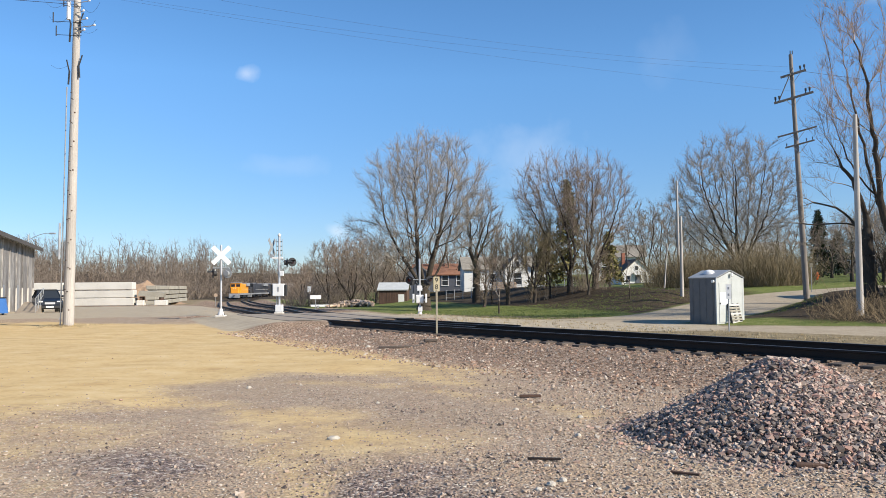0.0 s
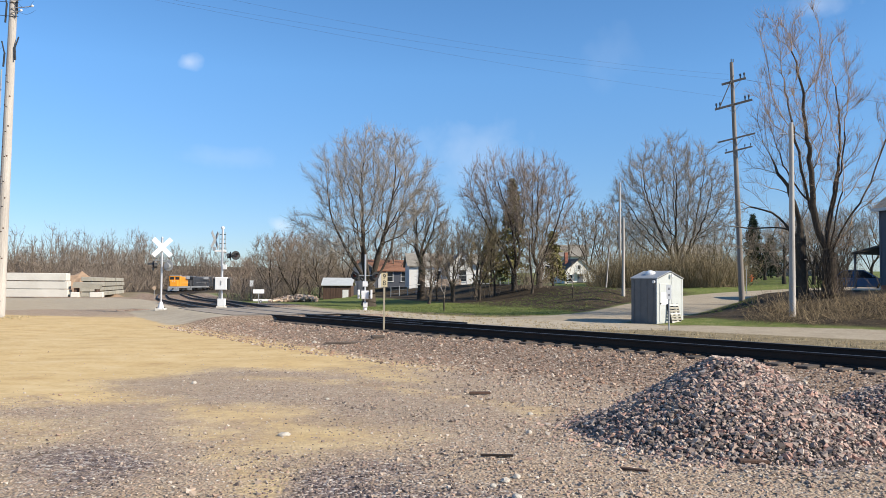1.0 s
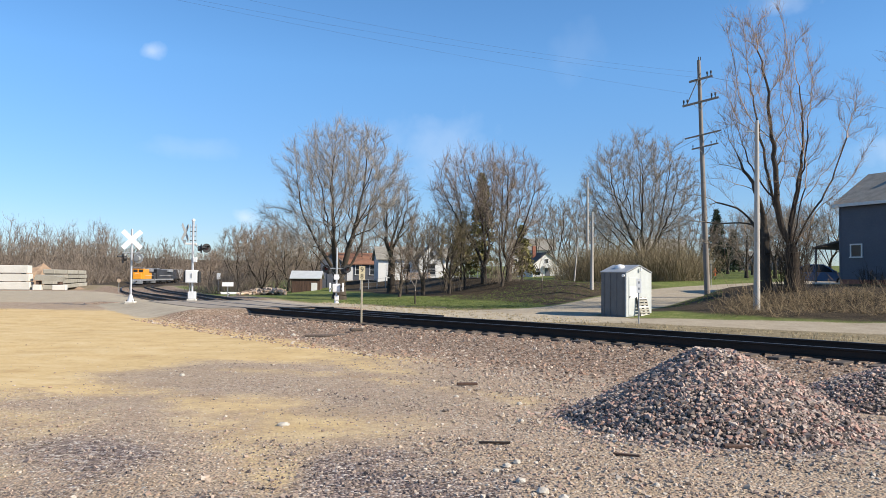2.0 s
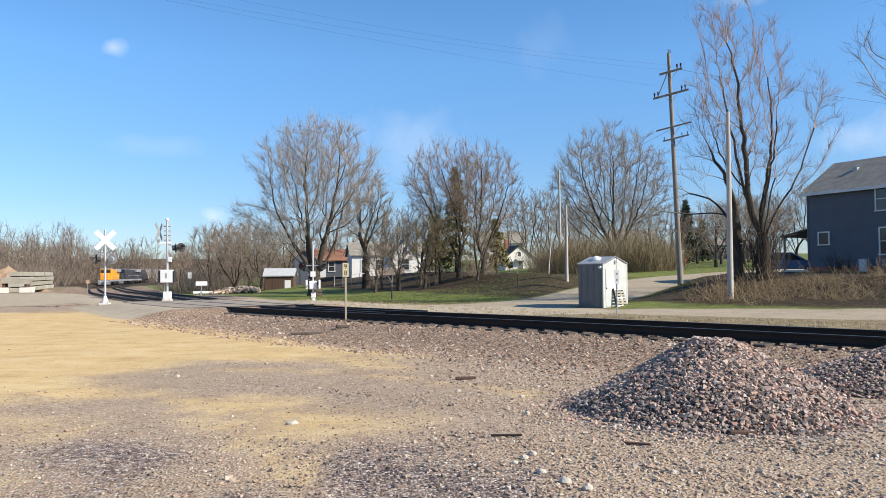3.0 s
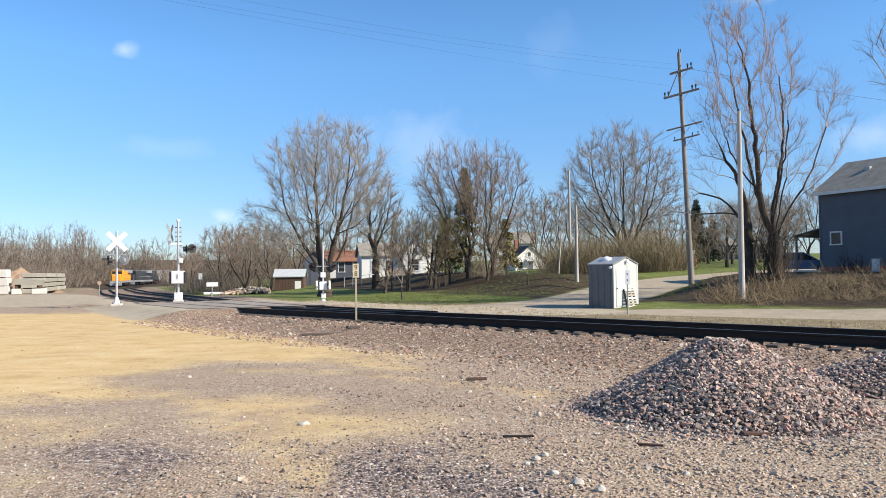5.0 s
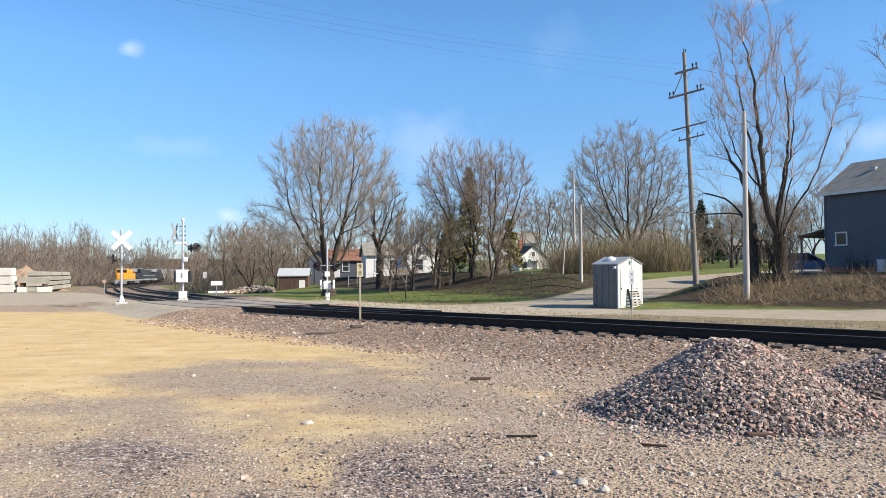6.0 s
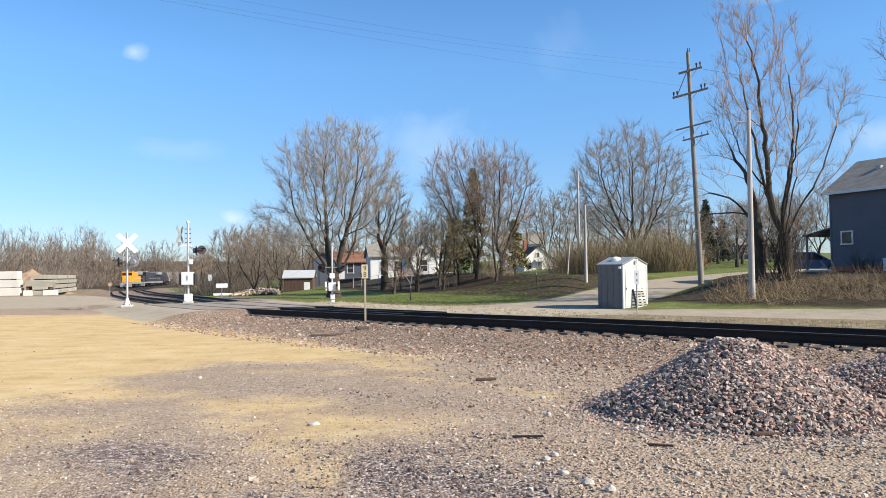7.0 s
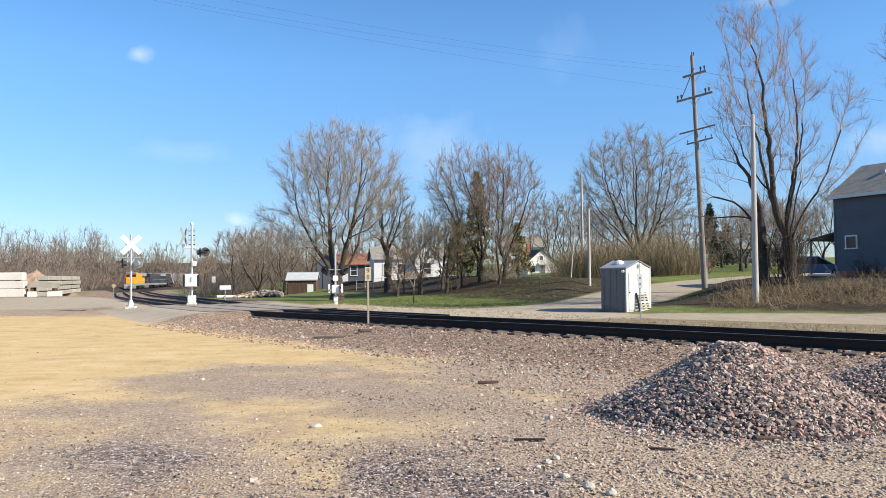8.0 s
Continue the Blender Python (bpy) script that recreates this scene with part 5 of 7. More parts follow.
def crossarm_pole():
    """Tall leaning pole with four crossarms."""
    x, y, g = 22.46, 47.98, ground_z(22.46, 47.98)
    height, lean = 15.95 - g, (-0.55, 0.0)
    ob = pole(x, y, height, 0.19, lean, "tall weathered utility pole with four crossarms", "pole_brown")
    tilt = radians(-13)
    for zt, half, shift, ins in ((14.68, 0.75, 0.0, (0.42, 0.66)), (13.17, 1.15, -0.08, (-1.05, -0.82, 0.72, 0.95)), (11.02, 1.15, 0.0, ()), (10.26, 0.85, 0.12, (-0.75, 0.4, 0.75))):
        z = zt - g
        c = Vector((lean[0] * z / height + shift, -0.2, z))
        m = Matrix.Translation(c) @ Matrix.Rotation(tilt, 4, "Y") @ Matrix.Rotation(radians(-25), 4, "Z")
        big = ins and half > 0.7 and zt > 12
        arm = part("crossarm", box(new_bm(), -half, half, -0.055, 0.055, -0.07 if big else -0.05, 0.07 if big else 0.05, 0.008, m), M["pole_brown"], ob, "dark wooden crossarm")
        for s in ins:
            insulator(arm, m @ Vector((s, 0, 0.06)), 0.34 if big else 0.2, 0.07 if big else 0.045)
        for s in (-0.45, 0.45):
            part("brace", tube(new_bm(), m @ Vector((s, -0.06, -0.04)), c + Vector((0, 0.02, -0.55)), 0.016, n=6), M["galv"], ob)
    top = Vector((lean[0], -0.1, height))
    part("pin", tube(new_bm(), top + Vector((-0.06, 0, 0)), top + Vector((-0.06, 0, 0.22)), 0.03, n=6), M["black"], ob)
    part("pin", tube(new_bm(), top + Vector((0.07, 0, 0)), top + Vector((0.07, 0, 0.22)), 0.03, n=6), M["black"], ob)
    part("dropper", tube(new_bm(), (lean[0] * 0.95, -0.2, height - 0.9), (lean[0] - 1.05, -0.5, height - 3.1), 0.035, n=6), M["black"], ob, "dark hanging cut-out")
    return ob


crossarm_pole()
white_pole = pole(19.02, 35.46, 9.25, 0.16, (0.06, 0), "pale weathered utility pole with a thin arm at its top", "pole_wood")
part("arm", tube(new_bm(), (-0.62, 0, 8.72), (0.1, 0, 8.7), 0.02, n=6), M["galv"], white_pole)
part("arm", tube(new_bm(), (0.1, 0, 8.7), (0.55, 0, 8.6), 0.02, n=6), M["galv"], white_pole)
pole(*polar(17.1, 57), 5.6, 0.13, (0.02, 0), "short brown pole at the foot of the bank", "pole_wood")
pole(*polar(16.9, 88), 11.5, 0.17, (0, 0), "pole with a pale lower half in the hedge", "pole_wood")
pole(*polar(15.9, 70), 4.0, 0.07, (0.35, 0), "thin leaning pole on the bank", "pole_wood")


def left_pole():
    x, y = -16.32, 33.8
    ob = pole(x, y, 16.4, 0.23, (0.22, 0), "tall sun-bleached utility pole carrying cable gear", "pole_wood")
    lx = lambda z: 0.22 * z / 16.4
    # strapped cable terminals
    for z, s, h in ((12.5, -1, 1.5), (10.9, 1, 1.0), (10.6, -1, 1.1), (12.9, 1, 0.9)):
        bm = new_bm()
        tube(bm, (lx(z) + s * 0.24, -0.12, z), (lx(z) + s * 0.20, -0.12, z + h * 0.55), 0.04, n=8)
        tube(bm, (lx(z) + s * 0.20, -0.12, z + h * 0.5), (lx(z) + s * 0.34, -0.1, z + h), 0.03, n=8)
        part("cable_terminal", bm, M["black"], ob, "black cable terminal")
    for z, w in ((12.75, 0.8), (13.35, 0.95), (14.05, 0.5), (14.6, 0.55)):
        bm = tube(new_bm(), (lx(z) - w, -0.2, z + 0.05), (lx(z) + 0.3, -0.15, z), 0.013, n=6)
        tube(bm, (lx(z) - w, -0.2, z), (lx(z) - w, -0.2, z + 0.45), 0.024, n=6)
        part("bracket", bm, M["black"], ob, "dark cable bracket")
    for z, s in ((12.9, 0.5), (13.4, 0.62), (13.75, 0.45), (14.2, 0.72), (13.1, 1.0), (14.3, -1.5)):
        bm = tube(new_bm(), (lx(z), -0.18, z), (lx(z) + s * 0.9, -0.25, z + 0.08), 0.02, n=6)
        arm = part("pin_arm", bm, M["galv"], ob)
        bm = new_bm()
        bmesh.ops.create_uvsphere(bm, u_segments=10, v_segments=6, radius=0.055, matrix=Matrix.Translation((lx(z) + s * 0.9, -0.25, z + 0.1)))
        part("insulator", bm, M["porcelain"], arm, "white insulator")
    for z, s, reach, drop in ((14.2, 1, 1.5, 1.3), (13.4, 1, 1.2, 0.9), (13.0, 1, 1.35, 0.5), (14.4, -1, 1.9, 1.2), (13.6, -1, 1.4, 0.8), (11.4, -1, 1.1, 0.4)):
        bm = new_bm()
        pts = [Vector((lx(z) + s * (0.25 + 0.6 * reach * t), -0.22 - 0.1 * t, z - 0.5 * drop * math.sin(t * 2.6) + 0.25 * drop * t)) for t in np.linspace(0, 1, 8)]
        for a, b in zip(pts[:-1], pts[1:]):
            tube(bm, a, b, 0.005, n=5)
        part("jumper_wire", bm, M["wire"], ob, "thin looping jumper wire")
    for k in range(14):
        z = 0.7 + 0.72 * k
        part("knot", disc(new_bm(), (lx(z) + 0.09 * (-1) ** k, -0.19 + 0.004 * k, z + 0.17 * (k % 3)), (0.3 * (-1) ** k, -1, 0), 0.035, 0.03, 8), M["shed_wood"], ob, "dark knot in the wood")
    bm = tube(new_bm(), (lx(13.6) - 0.32, -0.1, 13.5), (lx(13.6) - 0.32, -0.1, 14.3), 0.09, n=10)
    part("arrester", bm, M["porcelain"], ob, "white surge arrester")
    part("conduit", tube(new_bm(), (-0.33, -0.05, 0.0), (lx(8) - 0.3, -0.05, 10.5), 0.028, n=8), M["galv"], ob, "grey conduit pipe")
    part("conduit_cover", tube(new_bm(), (-0.42, -0.06, 2.9), (-0.40, -0.06, 4.5), 0.05, n=8), M["alu"], ob, "pale conduit cover")
    for k in range(9):
        z = 1.5 + 1.05 * k
        part("step_bolt", tube(new_bm(), (lx(z) + 0.05, -0.24, z), (lx(z) + 0.07, -0.4, z), 0.018, n=6), M["steel_rust"], ob)
    return ob


left_pole()


def wire(p, q, sag, r, label, n=40, category="cable"):
    p, q = np.array(p, float), np.array(q, float)
    t = np.linspace(0, 1, n + 1)[:, None]
    pts = p + (q - p) * t
    pts[:, 2] -= 4 * sag * t[:, 0] * (1 - t[:, 0])
    rows = [(*a, *b, r, r) for a, b in zip(pts[:-1], pts[1:])]
    return tagged(sticks("overhead_wire", rows, M["wire"], None, 4), label, category, "overhead wires")


for k, (z0, z1, sag, dy) in enumerate(((15.6, 15.1, 0.75, 0.0), (14.9, 14.8, 0.55, 0.25), (14.6, 13.4, 0.35, -0.3))):
    wire((-16.1 + 0.1 * k, 33.7 + dy, z0), (21.6 + 0.5 * k, 47.7 + dy, z1), sag, 0.0036, "thin dark overhead wire between the tall poles")
wire((-16.2, 33.7, 14.2), (-60, 18, 15.0), 0.6, 0.011, "thin dark overhead wire running off past the yard")
wire((22.4, 47.9, 14.9), (80, 70, 17.0), 0.8, 0.011, "thin dark overhead wire running up the street")
wire((22.4, 47.9, 11.1), (*polar(16.9, 88), 12.5), 0.5, 0.01, "thin dark overhead wire over the hedge")


# ---------------------------------------------------------------- stone
def chip_shapes(count, seed):
    """Small chips with a broken flat top, as rows of corners and faces."""
    rng = np.random.RandomState(seed)
    a = np.radians([0, 120, 240, 60, 180, 300])
    v = np.stack([np.cos(a), np.sin(a), [0.55, 0.55, 0.55, -0.55, -0.55, -0.55]], -1)
    f = np.array([(0, 1, 2), (5, 4, 3), (0, 3, 1), (1, 4, 2), (2, 5, 0), (3, 4, 1), (4, 5, 2), (5, 3, 0)])
    return np.array([v * rng.uniform(0.75, 1.2, (1, 3)) + rng.normal(0, 0.13, (6, 3)) for _ in range(count)]), f


CHIPS = chip_shapes(32, 10)


def scatter(name, places, sizes, material, seed, sink=0.25, flat=0.8):
    """Stones at places, turned at random, in one mesh."""
    rng = np.random.RandomState(seed)
    shapes, shape_faces = CHIPS
    n, k = len(places), shapes.shape[1]
    s = shapes[rng.randint(0, len(shapes), n)] * [1, 1, flat]
    a, b = rng.rand(n) * 6.283, rng.normal(0, 0.55, n)
    ca, sa, cb, sb = np.cos(a)[:, None], np.sin(a)[:, None], np.cos(b)[:, None], np.sin(b)[:, None]
    y, z = s[..., 1] * cb - s[..., 2] * sb, s[..., 1] * sb + s[..., 2] * cb
    x, y = s[..., 0] * ca - y * sa, s[..., 0] * sa + y * ca
    v = np.stack([x, y, z], -1) * np.asarray(sizes)[:, None, None]
    v += np.asarray(places)[:, None] + np.stack([np.zeros(n), np.zeros(n), np.asarray(sizes) * (0.5 - sink)], -1)[:, None]
    faces = (np.arange(n) * k)[:, None, None] + shape_faces[None]
    return mesh_object(name, v.reshape(-1, 3), faces.reshape(-1, 3), material)


def mound_height(x, y, cx, cy, h, rx, ry, seed):
    d = np.hypot((x - cx) / rx, (y - cy) / ry) * (1 + 0.10 * rough(x, y, 1.3, seed))
    core = np.clip(1 - d / 0.78, 0, 1)
    return h * (0.86 * np.clip(core, 0, 0.86) / 0.86 + 0.14 * (1 - ease(0.0, 1.25, d)))


def stone_pile(name, cx, cy, h, rx, ry, count, seed, label):
    rng = np.random.RandomState(seed)
    n = 61
    g = np.linspace(-1.3, 1.3, n)
    gx, gy = np.meshgrid(cx + g * rx, cy + g * ry)
    z = land(gx, gy)[0] - 0.05 + mound_height(gx, gy, cx, cy, h, rx, ry, seed)
    idx = np.arange(n * n).reshape(n, n)
    faces = np.stack([idx[:-1, :-1], idx[:-1, 1:], idx[1:, 1:], idx[1:, :-1]], -1).reshape(-1, 4)
    ob = thing(name, Matrix(), label, "gravel pile", "gravel piles", "stuff")
    # core coloured darker than the stones to paint the shade between them
    mesh_object("core", np.stack([gx, gy, z], -1).reshape(-1, 3), faces, M["pile_gap_shade"], ob)
    r, a = np.sqrt(rng.rand(count)) * 1.18, rng.rand(count) * 6.283
    keep = rng.rand(count) < 1.15 - 0.72 * r
    x, y = cx + np.cos(a[keep]) * r[keep] * rx, cy + np.sin(a[keep]) * r[keep] * ry
    z = land(x, y)[0] - 0.05 + mound_height(x, y, cx, cy, h, rx, ry, seed)
    size = np.clip(rng.lognormal(math.log(0.0165), 0.34, len(x)), 0.009, 0.04)
    st = scatter("stones", np.stack([x, y, z], -1), size, M["pile_stone"], seed, 0.0, 0.9)
    st.parent = ob
    return ob


stone_pile("gravel_pile", 3.56, 8.12, 0.80, 2.1, 1.95, 66000, 21, "pile of broken pink-grey ballast stone")
stone_pile("gravel_pile", 7.05, 9.35, 0.5, 2.2, 1.7, 22000, 22, "low spread heap of broken ballast stone")


def loose_stone():
    """Stones strewn over the yard and the ballast shoulder, densest near the walk."""
    rng = np.random.RandomState(31)
    n = 122000
    az, d = np.radians(rng.uniform(-36, 44, n)), 2.6 + 17 * rng.rand(n) ** 1.6
    x, y = np.sin(az) * d - 0.4, np.cos(az) * d
    z, q, dm, ds, dt, dc = land(x, y)
    sand = ease(-0.6, 0.8, inside(x, y, YARD))
    spill = ease(-0.4, 0.5, inside(x, y, SPILL))
    patch = 0.5 + 0.5 * rough(x, y, 0.9, 4)
    dense = (1 - 0.93 * sand) * (1 - 0.75 * spill) * (0.3 + 0.8 * patch) * (0.55 + 0.45 * ease(-4, 3, x))
    keep = (rng.rand(n) < dense) & (q < -1.4)
    x, y, z, dm = x[keep], y[keep], z[keep], dm[keep]
    coarse = ease(-3, 3, x) * 0.5 + 0.5 * ease(9, 3, dm)
    size = np.clip(rng.lognormal(np.log(0.0082 + 0.0062 * coarse), 0.4), 0.005, 0.034)
    dark = np.zeros(len(x), bool)
    for poly in DARK_GRAVEL:
        dark |= inside(x, y, poly) + 0.5 * rough(x, y, 2.1, 5) + rng.normal(0, 0.4, len(x)) > 0
    near_bed = dm < 4.6
    spot = np.stack([x, y, z], -1)
    for name, some, material, label in (("yard_gravel", ~near_bed & ~dark, "gravel_stone", "loose grey and pink gravel over the sandy yard"), ("dark_gravel", ~near_bed & dark, "dark_stone", "patches of dark purple-grey gravel on the yard")):
        tagged(scatter(name, spot[some], size[some], M[material], 32, 0.3), label, "gravel", kind="stuff")
    n = 34000
    s = np.concatenate([[0], np.cumsum(np.linalg.norm(np.diff(MAIN[:, :2], axis=0), axis=1))])
    k = rng.uniform(38, 108, n)
    across = np.where(rng.rand(n) < 0.8, rng.uniform(-5.2, -0.2, n), rng.uniform(-0.2, 4.0, n))
    cx, cy = np.interp(k, s, MAIN[:, 0]), np.interp(k, s, MAIN[:, 1])
    tx, ty = np.interp(k + 0.3, s, MAIN[:, 0]) - cx, np.interp(k + 0.3, s, MAIN[:, 1]) - cy
    tl = np.hypot(tx, ty)
    x, y = cx + ty / tl * across, cy - tx / tl * across
    z, q, dm, ds, dt, dc = land(x, y)
    keep = ((y - 0.45 * q < 30.2) | (y - 0.45 * q > 44.5)) & (dc > 3.4) & (np.hypot(x - 3.6, y - 8) > 2.2)
    size = np.clip(rng.lognormal(math.log(0.0225), 0.3, n), 0.012, 0.045)[keep]
    ob = scatter("track_ballast", np.stack([x, y, z], -1)[keep], size, M["ballast_stone"], 33, 0.3, 0.85)
    tagged(ob, "rust-tinted broken stone ballast along the track", "ballast", kind="stuff")


loose_stone()


def boulder(x, y, size, label, seed, flat=0.7, material="gravel_stone"):
    z = ground_z(x, y)
    rng_b = np.random.RandomState(seed)
    bm = new_bm()
    bmesh.ops.create_icosphere(bm, subdivisions=2, radius=size)
    for v in bm.verts:
        v.co *= 1 + 0.28 * noise.noise(v.co * (1.6 / size) + Vector((seed, 0, 0)))
        v.co.z *= flat
    m = bpy.data.materials.get("pale_stone") or surface("pale_stone", [(0.38, 0.34, 0.28), (0.56, 0.51, 0.43)], 0.9, 0, 8, 60, 0.4, 0.01)
    ob = part("stone", bm, m)
    ob.matrix_basis = pose(x, y, z + size * flat * 0.45, 0, 0, rng_b.rand() * 360)
    return tagged(ob, label, "stone", "large loose stones")


for k, (x, y, s) in enumerate(((-1.18, 8.3, 0.10), (2.14, 7.35, 0.05), (0.84, 6.2, 0.055), (0.95, 6.32, 0.05), (0.72, 6.05, 0.04), (0.85, 5.7, 0.06), (0.95, 5.4, 0.07), (1.05, 5.2, 0.06), (1.6, 9.2, 0.05), (0.2, 7.1, 0.035), (0.9, 9.8, 0.05), (2.0, 9.9, 0.045), (-0.9, 10.6, 0.04), (-3.1, 12.4, 0.06), (-2.0, 20.6, 0.09), (1.4, 8.2, 0.05), (1.9, 5.6, 0.04))):
    boulder(x, y, s * 0.68, "flat pale grey stone lying on the sand" if k == 0 else "pale limestone lump among the gravel", 40 + k, 0.4 if k == 0 else 0.7)


def plank(x, y, length, width, thick, turn, label, material, name="board"):
    ob = part(name, box(new_bm(), -length / 2, length / 2, -width / 2, width / 2, 0, thick, thick * 0.2), M[material])
    ob.matrix_basis = at_ground(x, y, turn, 0.01)
    return tagged(ob, label, name)


plank(2.02, 6.6, 0.24, 0.035, 0.02, -30, "short dark stick lying on the gravel", "shed_wood", "stick")
plank(3.14, 6.75, 0.26, 0.13, 0.03, -8, "splintered brown board at the foot of the pile", "shed_wood")
plank(0.9, 7.1, 0.3, 0.03, 0.02, -8, "thin rusty strip half buried in gravel", "steel_rust", "strip")
plank(-1.15, 20.1, 1.05, 0.14, 0.05, 8, "dark old sleeper lying by the marker post", "tie", "old_sleeper")
plank(-0.35, 20.5, 0.35, 0.16, 0.07, 15, "dark scrap of sleeper by the marker post", "tie", "old_sleeper")
plank(1.2, 10.9, 0.3, 0.05, 0.04, 0, "short dark stick on the gravel", "shed_wood", "stick")


# ---------------------------------------------------------------- buildings
def window(parent, x0, x1, z0, z1, y=0.0, trim="white_paint", sash=True, name="window"):
    """A framed window on a wall that faces -y."""
    t = 0.09
    bm = new_bm()
    for a, b, c, d in ((x0 - t, x0, z0 - t, z1 + t), (x1, x1 + t, z0 - t, z1 + t), (x0, x1, z1, z1 + t)):
        box(bm, a, b, y - 0.05, y + 0.02, c, d)
    fr = part(name, bm, M[trim], parent, "white-framed window")
    part("sill", box(new_bm(), x0 - 0.13, x1 + 0.13, y - 0.09, y + 0.02, z0 - t, z0 - 0.002, 0.01), M[trim], fr)
    mid = (z0 + z1) / 2
    for a, b in (((z0, mid - 0.025), (mid + 0.025, z1)) if sash else ((z0, z1),)):
        part("pane", box(new_bm(), x0 + 0.002, x1 - 0.002, y - 0.015, y - 0.003, a, b), M["glass"], fr, "dark window pane")
    if sash:
        part("sash_bar", box(new_bm(), x0 + 0.002, x1 - 0.002, y - 0.03, y - 0.003, mid - 0.023, mid + 0.023), M[trim], fr)
    return fr


def gabled(ob, w, d, h, rise, wall, roof, along="x", x=0.0, y=0.0, over=0.3, thick=0.12):
    """Walls and a gabled roof, from (x, y) on; the ridge runs along x or y."""
    bm = new_bm()
    if along == "x":
        prism(bm, [(x, y, -0.5), (x, y + d, -0.5), (x, y + d, h), (x, y + d / 2, h + rise), (x, y, h)], (w, 0, 0))
    else:
        prism(bm, [(x, y, -0.5), (x + w, y, -0.5), (x + w, y, h), (x + w / 2, y, h + rise), (x, y, h)], (0, d, 0))
    body = part("wall", bm, M[wall], ob)
    span = (d if along == "x" else w) / 2
    drop = rise * over / span
    for s in (0, 1):
        bm = new_bm()
        if along == "x":
            e, r = ((y - over) if s == 0 else (y + d + over)), y + d / 2
            prism(bm, [(x - over, e, h - drop + 0.004), (x - over, r, h + rise + 0.004), (x - over, r, h + rise + thick), (x - over, e, h - drop + thick)], (w + 2 * over, 0, 0))
        else:
            e, r = ((x - over) if s == 0 else (x + w + over)), x + w / 2
            prism(bm, [(e, y - over, h - drop + 0.004), (r, y - over, h + rise + 0.004), (r, y - over, h + rise + thick), (e, y - over, h - drop + thick)], (0, d + 2 * over, 0))
        part("roof", bm, M[roof], ob)
    return body


def blue_house():
    ob = thing("house", pose(32.0, 48.4, 1.32, 0, 0, -72.5), "two-storey blue-grey clapboard house with a grey shingle roof", "house", "houses")
    w, d, h = 12.0, 6.6, 5.45
    wall = gabled(ob, w, d, h, 2.1, "siding_blue", "shingle", "x", over=0.35)
    n = 30
    for k in range(n):
        z0, z1 = 0.35 + (h - 0.4) * k / n, 0.35 + (h - 0.4) * (k + 1) / n
        bm = prism(new_bm(), [(0.02, -0.028, z0), (0.02, -0.003, z0), (0.02, -0.003, z1), (0.02, -0.01, z1)], (w - 0.04, 0, 0))
        part("clapboard", bm, M["siding_blue"], wall)
    for x0, x1, z0, z1, sash in ((5.05, 5.8, 3.85, 5.25, True), (5.25, 6.15, 1.1, 2.7, True), (0.9, 1.62, 1.85, 2.6, False), (8.6, 9.4, 3.85, 5.25, True), (8.6, 9.5, 1.1, 2.7, True)):
        window(ob, x0, x1, z0, z1, -0.03, "siding_white", sash)
    part("eave_trim", box(new_bm(), -0.3, w + 0.3, -0.38, -0.3, h - 0.28, h - 0.08), M["siding_white"], ob)
    part("corner_board", box(new_bm(), -0.02, 0.1, -0.045, -0.004, 0.3, h - 0.1), M["siding_blue"], ob)
    part("foundation", box(new_bm(), 0.02, w - 0.02, -0.012, 0.2, -0.4, 0.34), M["brick_red"], ob, "dark foundation course")
    part("roof_vent", box(new_bm(), 2.0, 2.4, 1.9, 2.2, h + 1.2, h + 1.55, 0.02), M["galv"], ob)
    # porch on the street end
    part("porch_roof", prism(new_bm(), [(-2.6, 0.4, 2.45), (0.0, 0.4, 2.95), (0.0, 0.4, 3.07), (-2.6, 0.4, 2.57)], (0, 5.5, 0)), M["shingle_dark"], ob, "sloping porch roof")
    for y in (0.5, 3.0, 5.6):
        part("porch_post", box(new_bm(), -2.45, -2.33, y, y + 0.12, -0.3, 2.45, 0.01), M["siding_blue"], ob)
    part("porch_floor", box(new_bm(), -2.6, -0.01, 0.4, 5.9, -0.5, 0.12, 0.02), M["concrete"], ob)
    return ob


blue_house()


def utility_box(x, y, w, d, h, label, material, name="utility_box"):
    ob = thing(name, at_ground(x, y, -72.5), label, "utility box")
    part("body", box(new_bm(), 0, w, 0, d, 0, h, 0.03), M[material], ob)
    part("lid", box(new_bm(), -0.02, w + 0.02, -0.02, d + 0.02, h, h + 0.05, 0.01), M[material], ob)
    part("panel", box(new_bm(), 0.08, w - 0.08, -0.012, -0.001, 0.12, h - 0.1, 0.004), M[material], ob)


utility_box(32.6, 44.2, 0.40, 0.30, 0.78, "white metal utility box beside the blue house", "white_paint")


def white_house():
    x, y = polar(1.55, 95)
    ob = thing("house", pose(x, y, 1.0, 0, 0, 3), "white single-storey house with a front gable behind bare trees", "house", "houses")
    gabled(ob, 10.2, 6.5, 2.75, 1.5, "siding_white", "shingle", "x", over=0.3)
    gabled(ob, 3.2, 3.0, 2.75, 1.75, "siding_white", "shingle", "y", x=4.9, y=-0.9, over=0.25)
    window(ob, 3.1, 3.9, 0.85, 2.1, 0.0)
    window(ob, 1.2, 1.9, 0.85, 2.1, 0.0)
    window(ob, 6.0, 6.9, 0.85, 2.2, -0.9)
    window(ob, 6.2, 6.7, 3.0, 3.6, -0.9, sash=False)
    window(ob, 8.7, 9.4, 0.85, 2.1, 0.0)
    part("chimney", box(new_bm(), 1.6, 2.1, 3.0, 3.5, 3.2, 4.9, 0.02), M["brick_red"], ob)
    return ob


white_house()


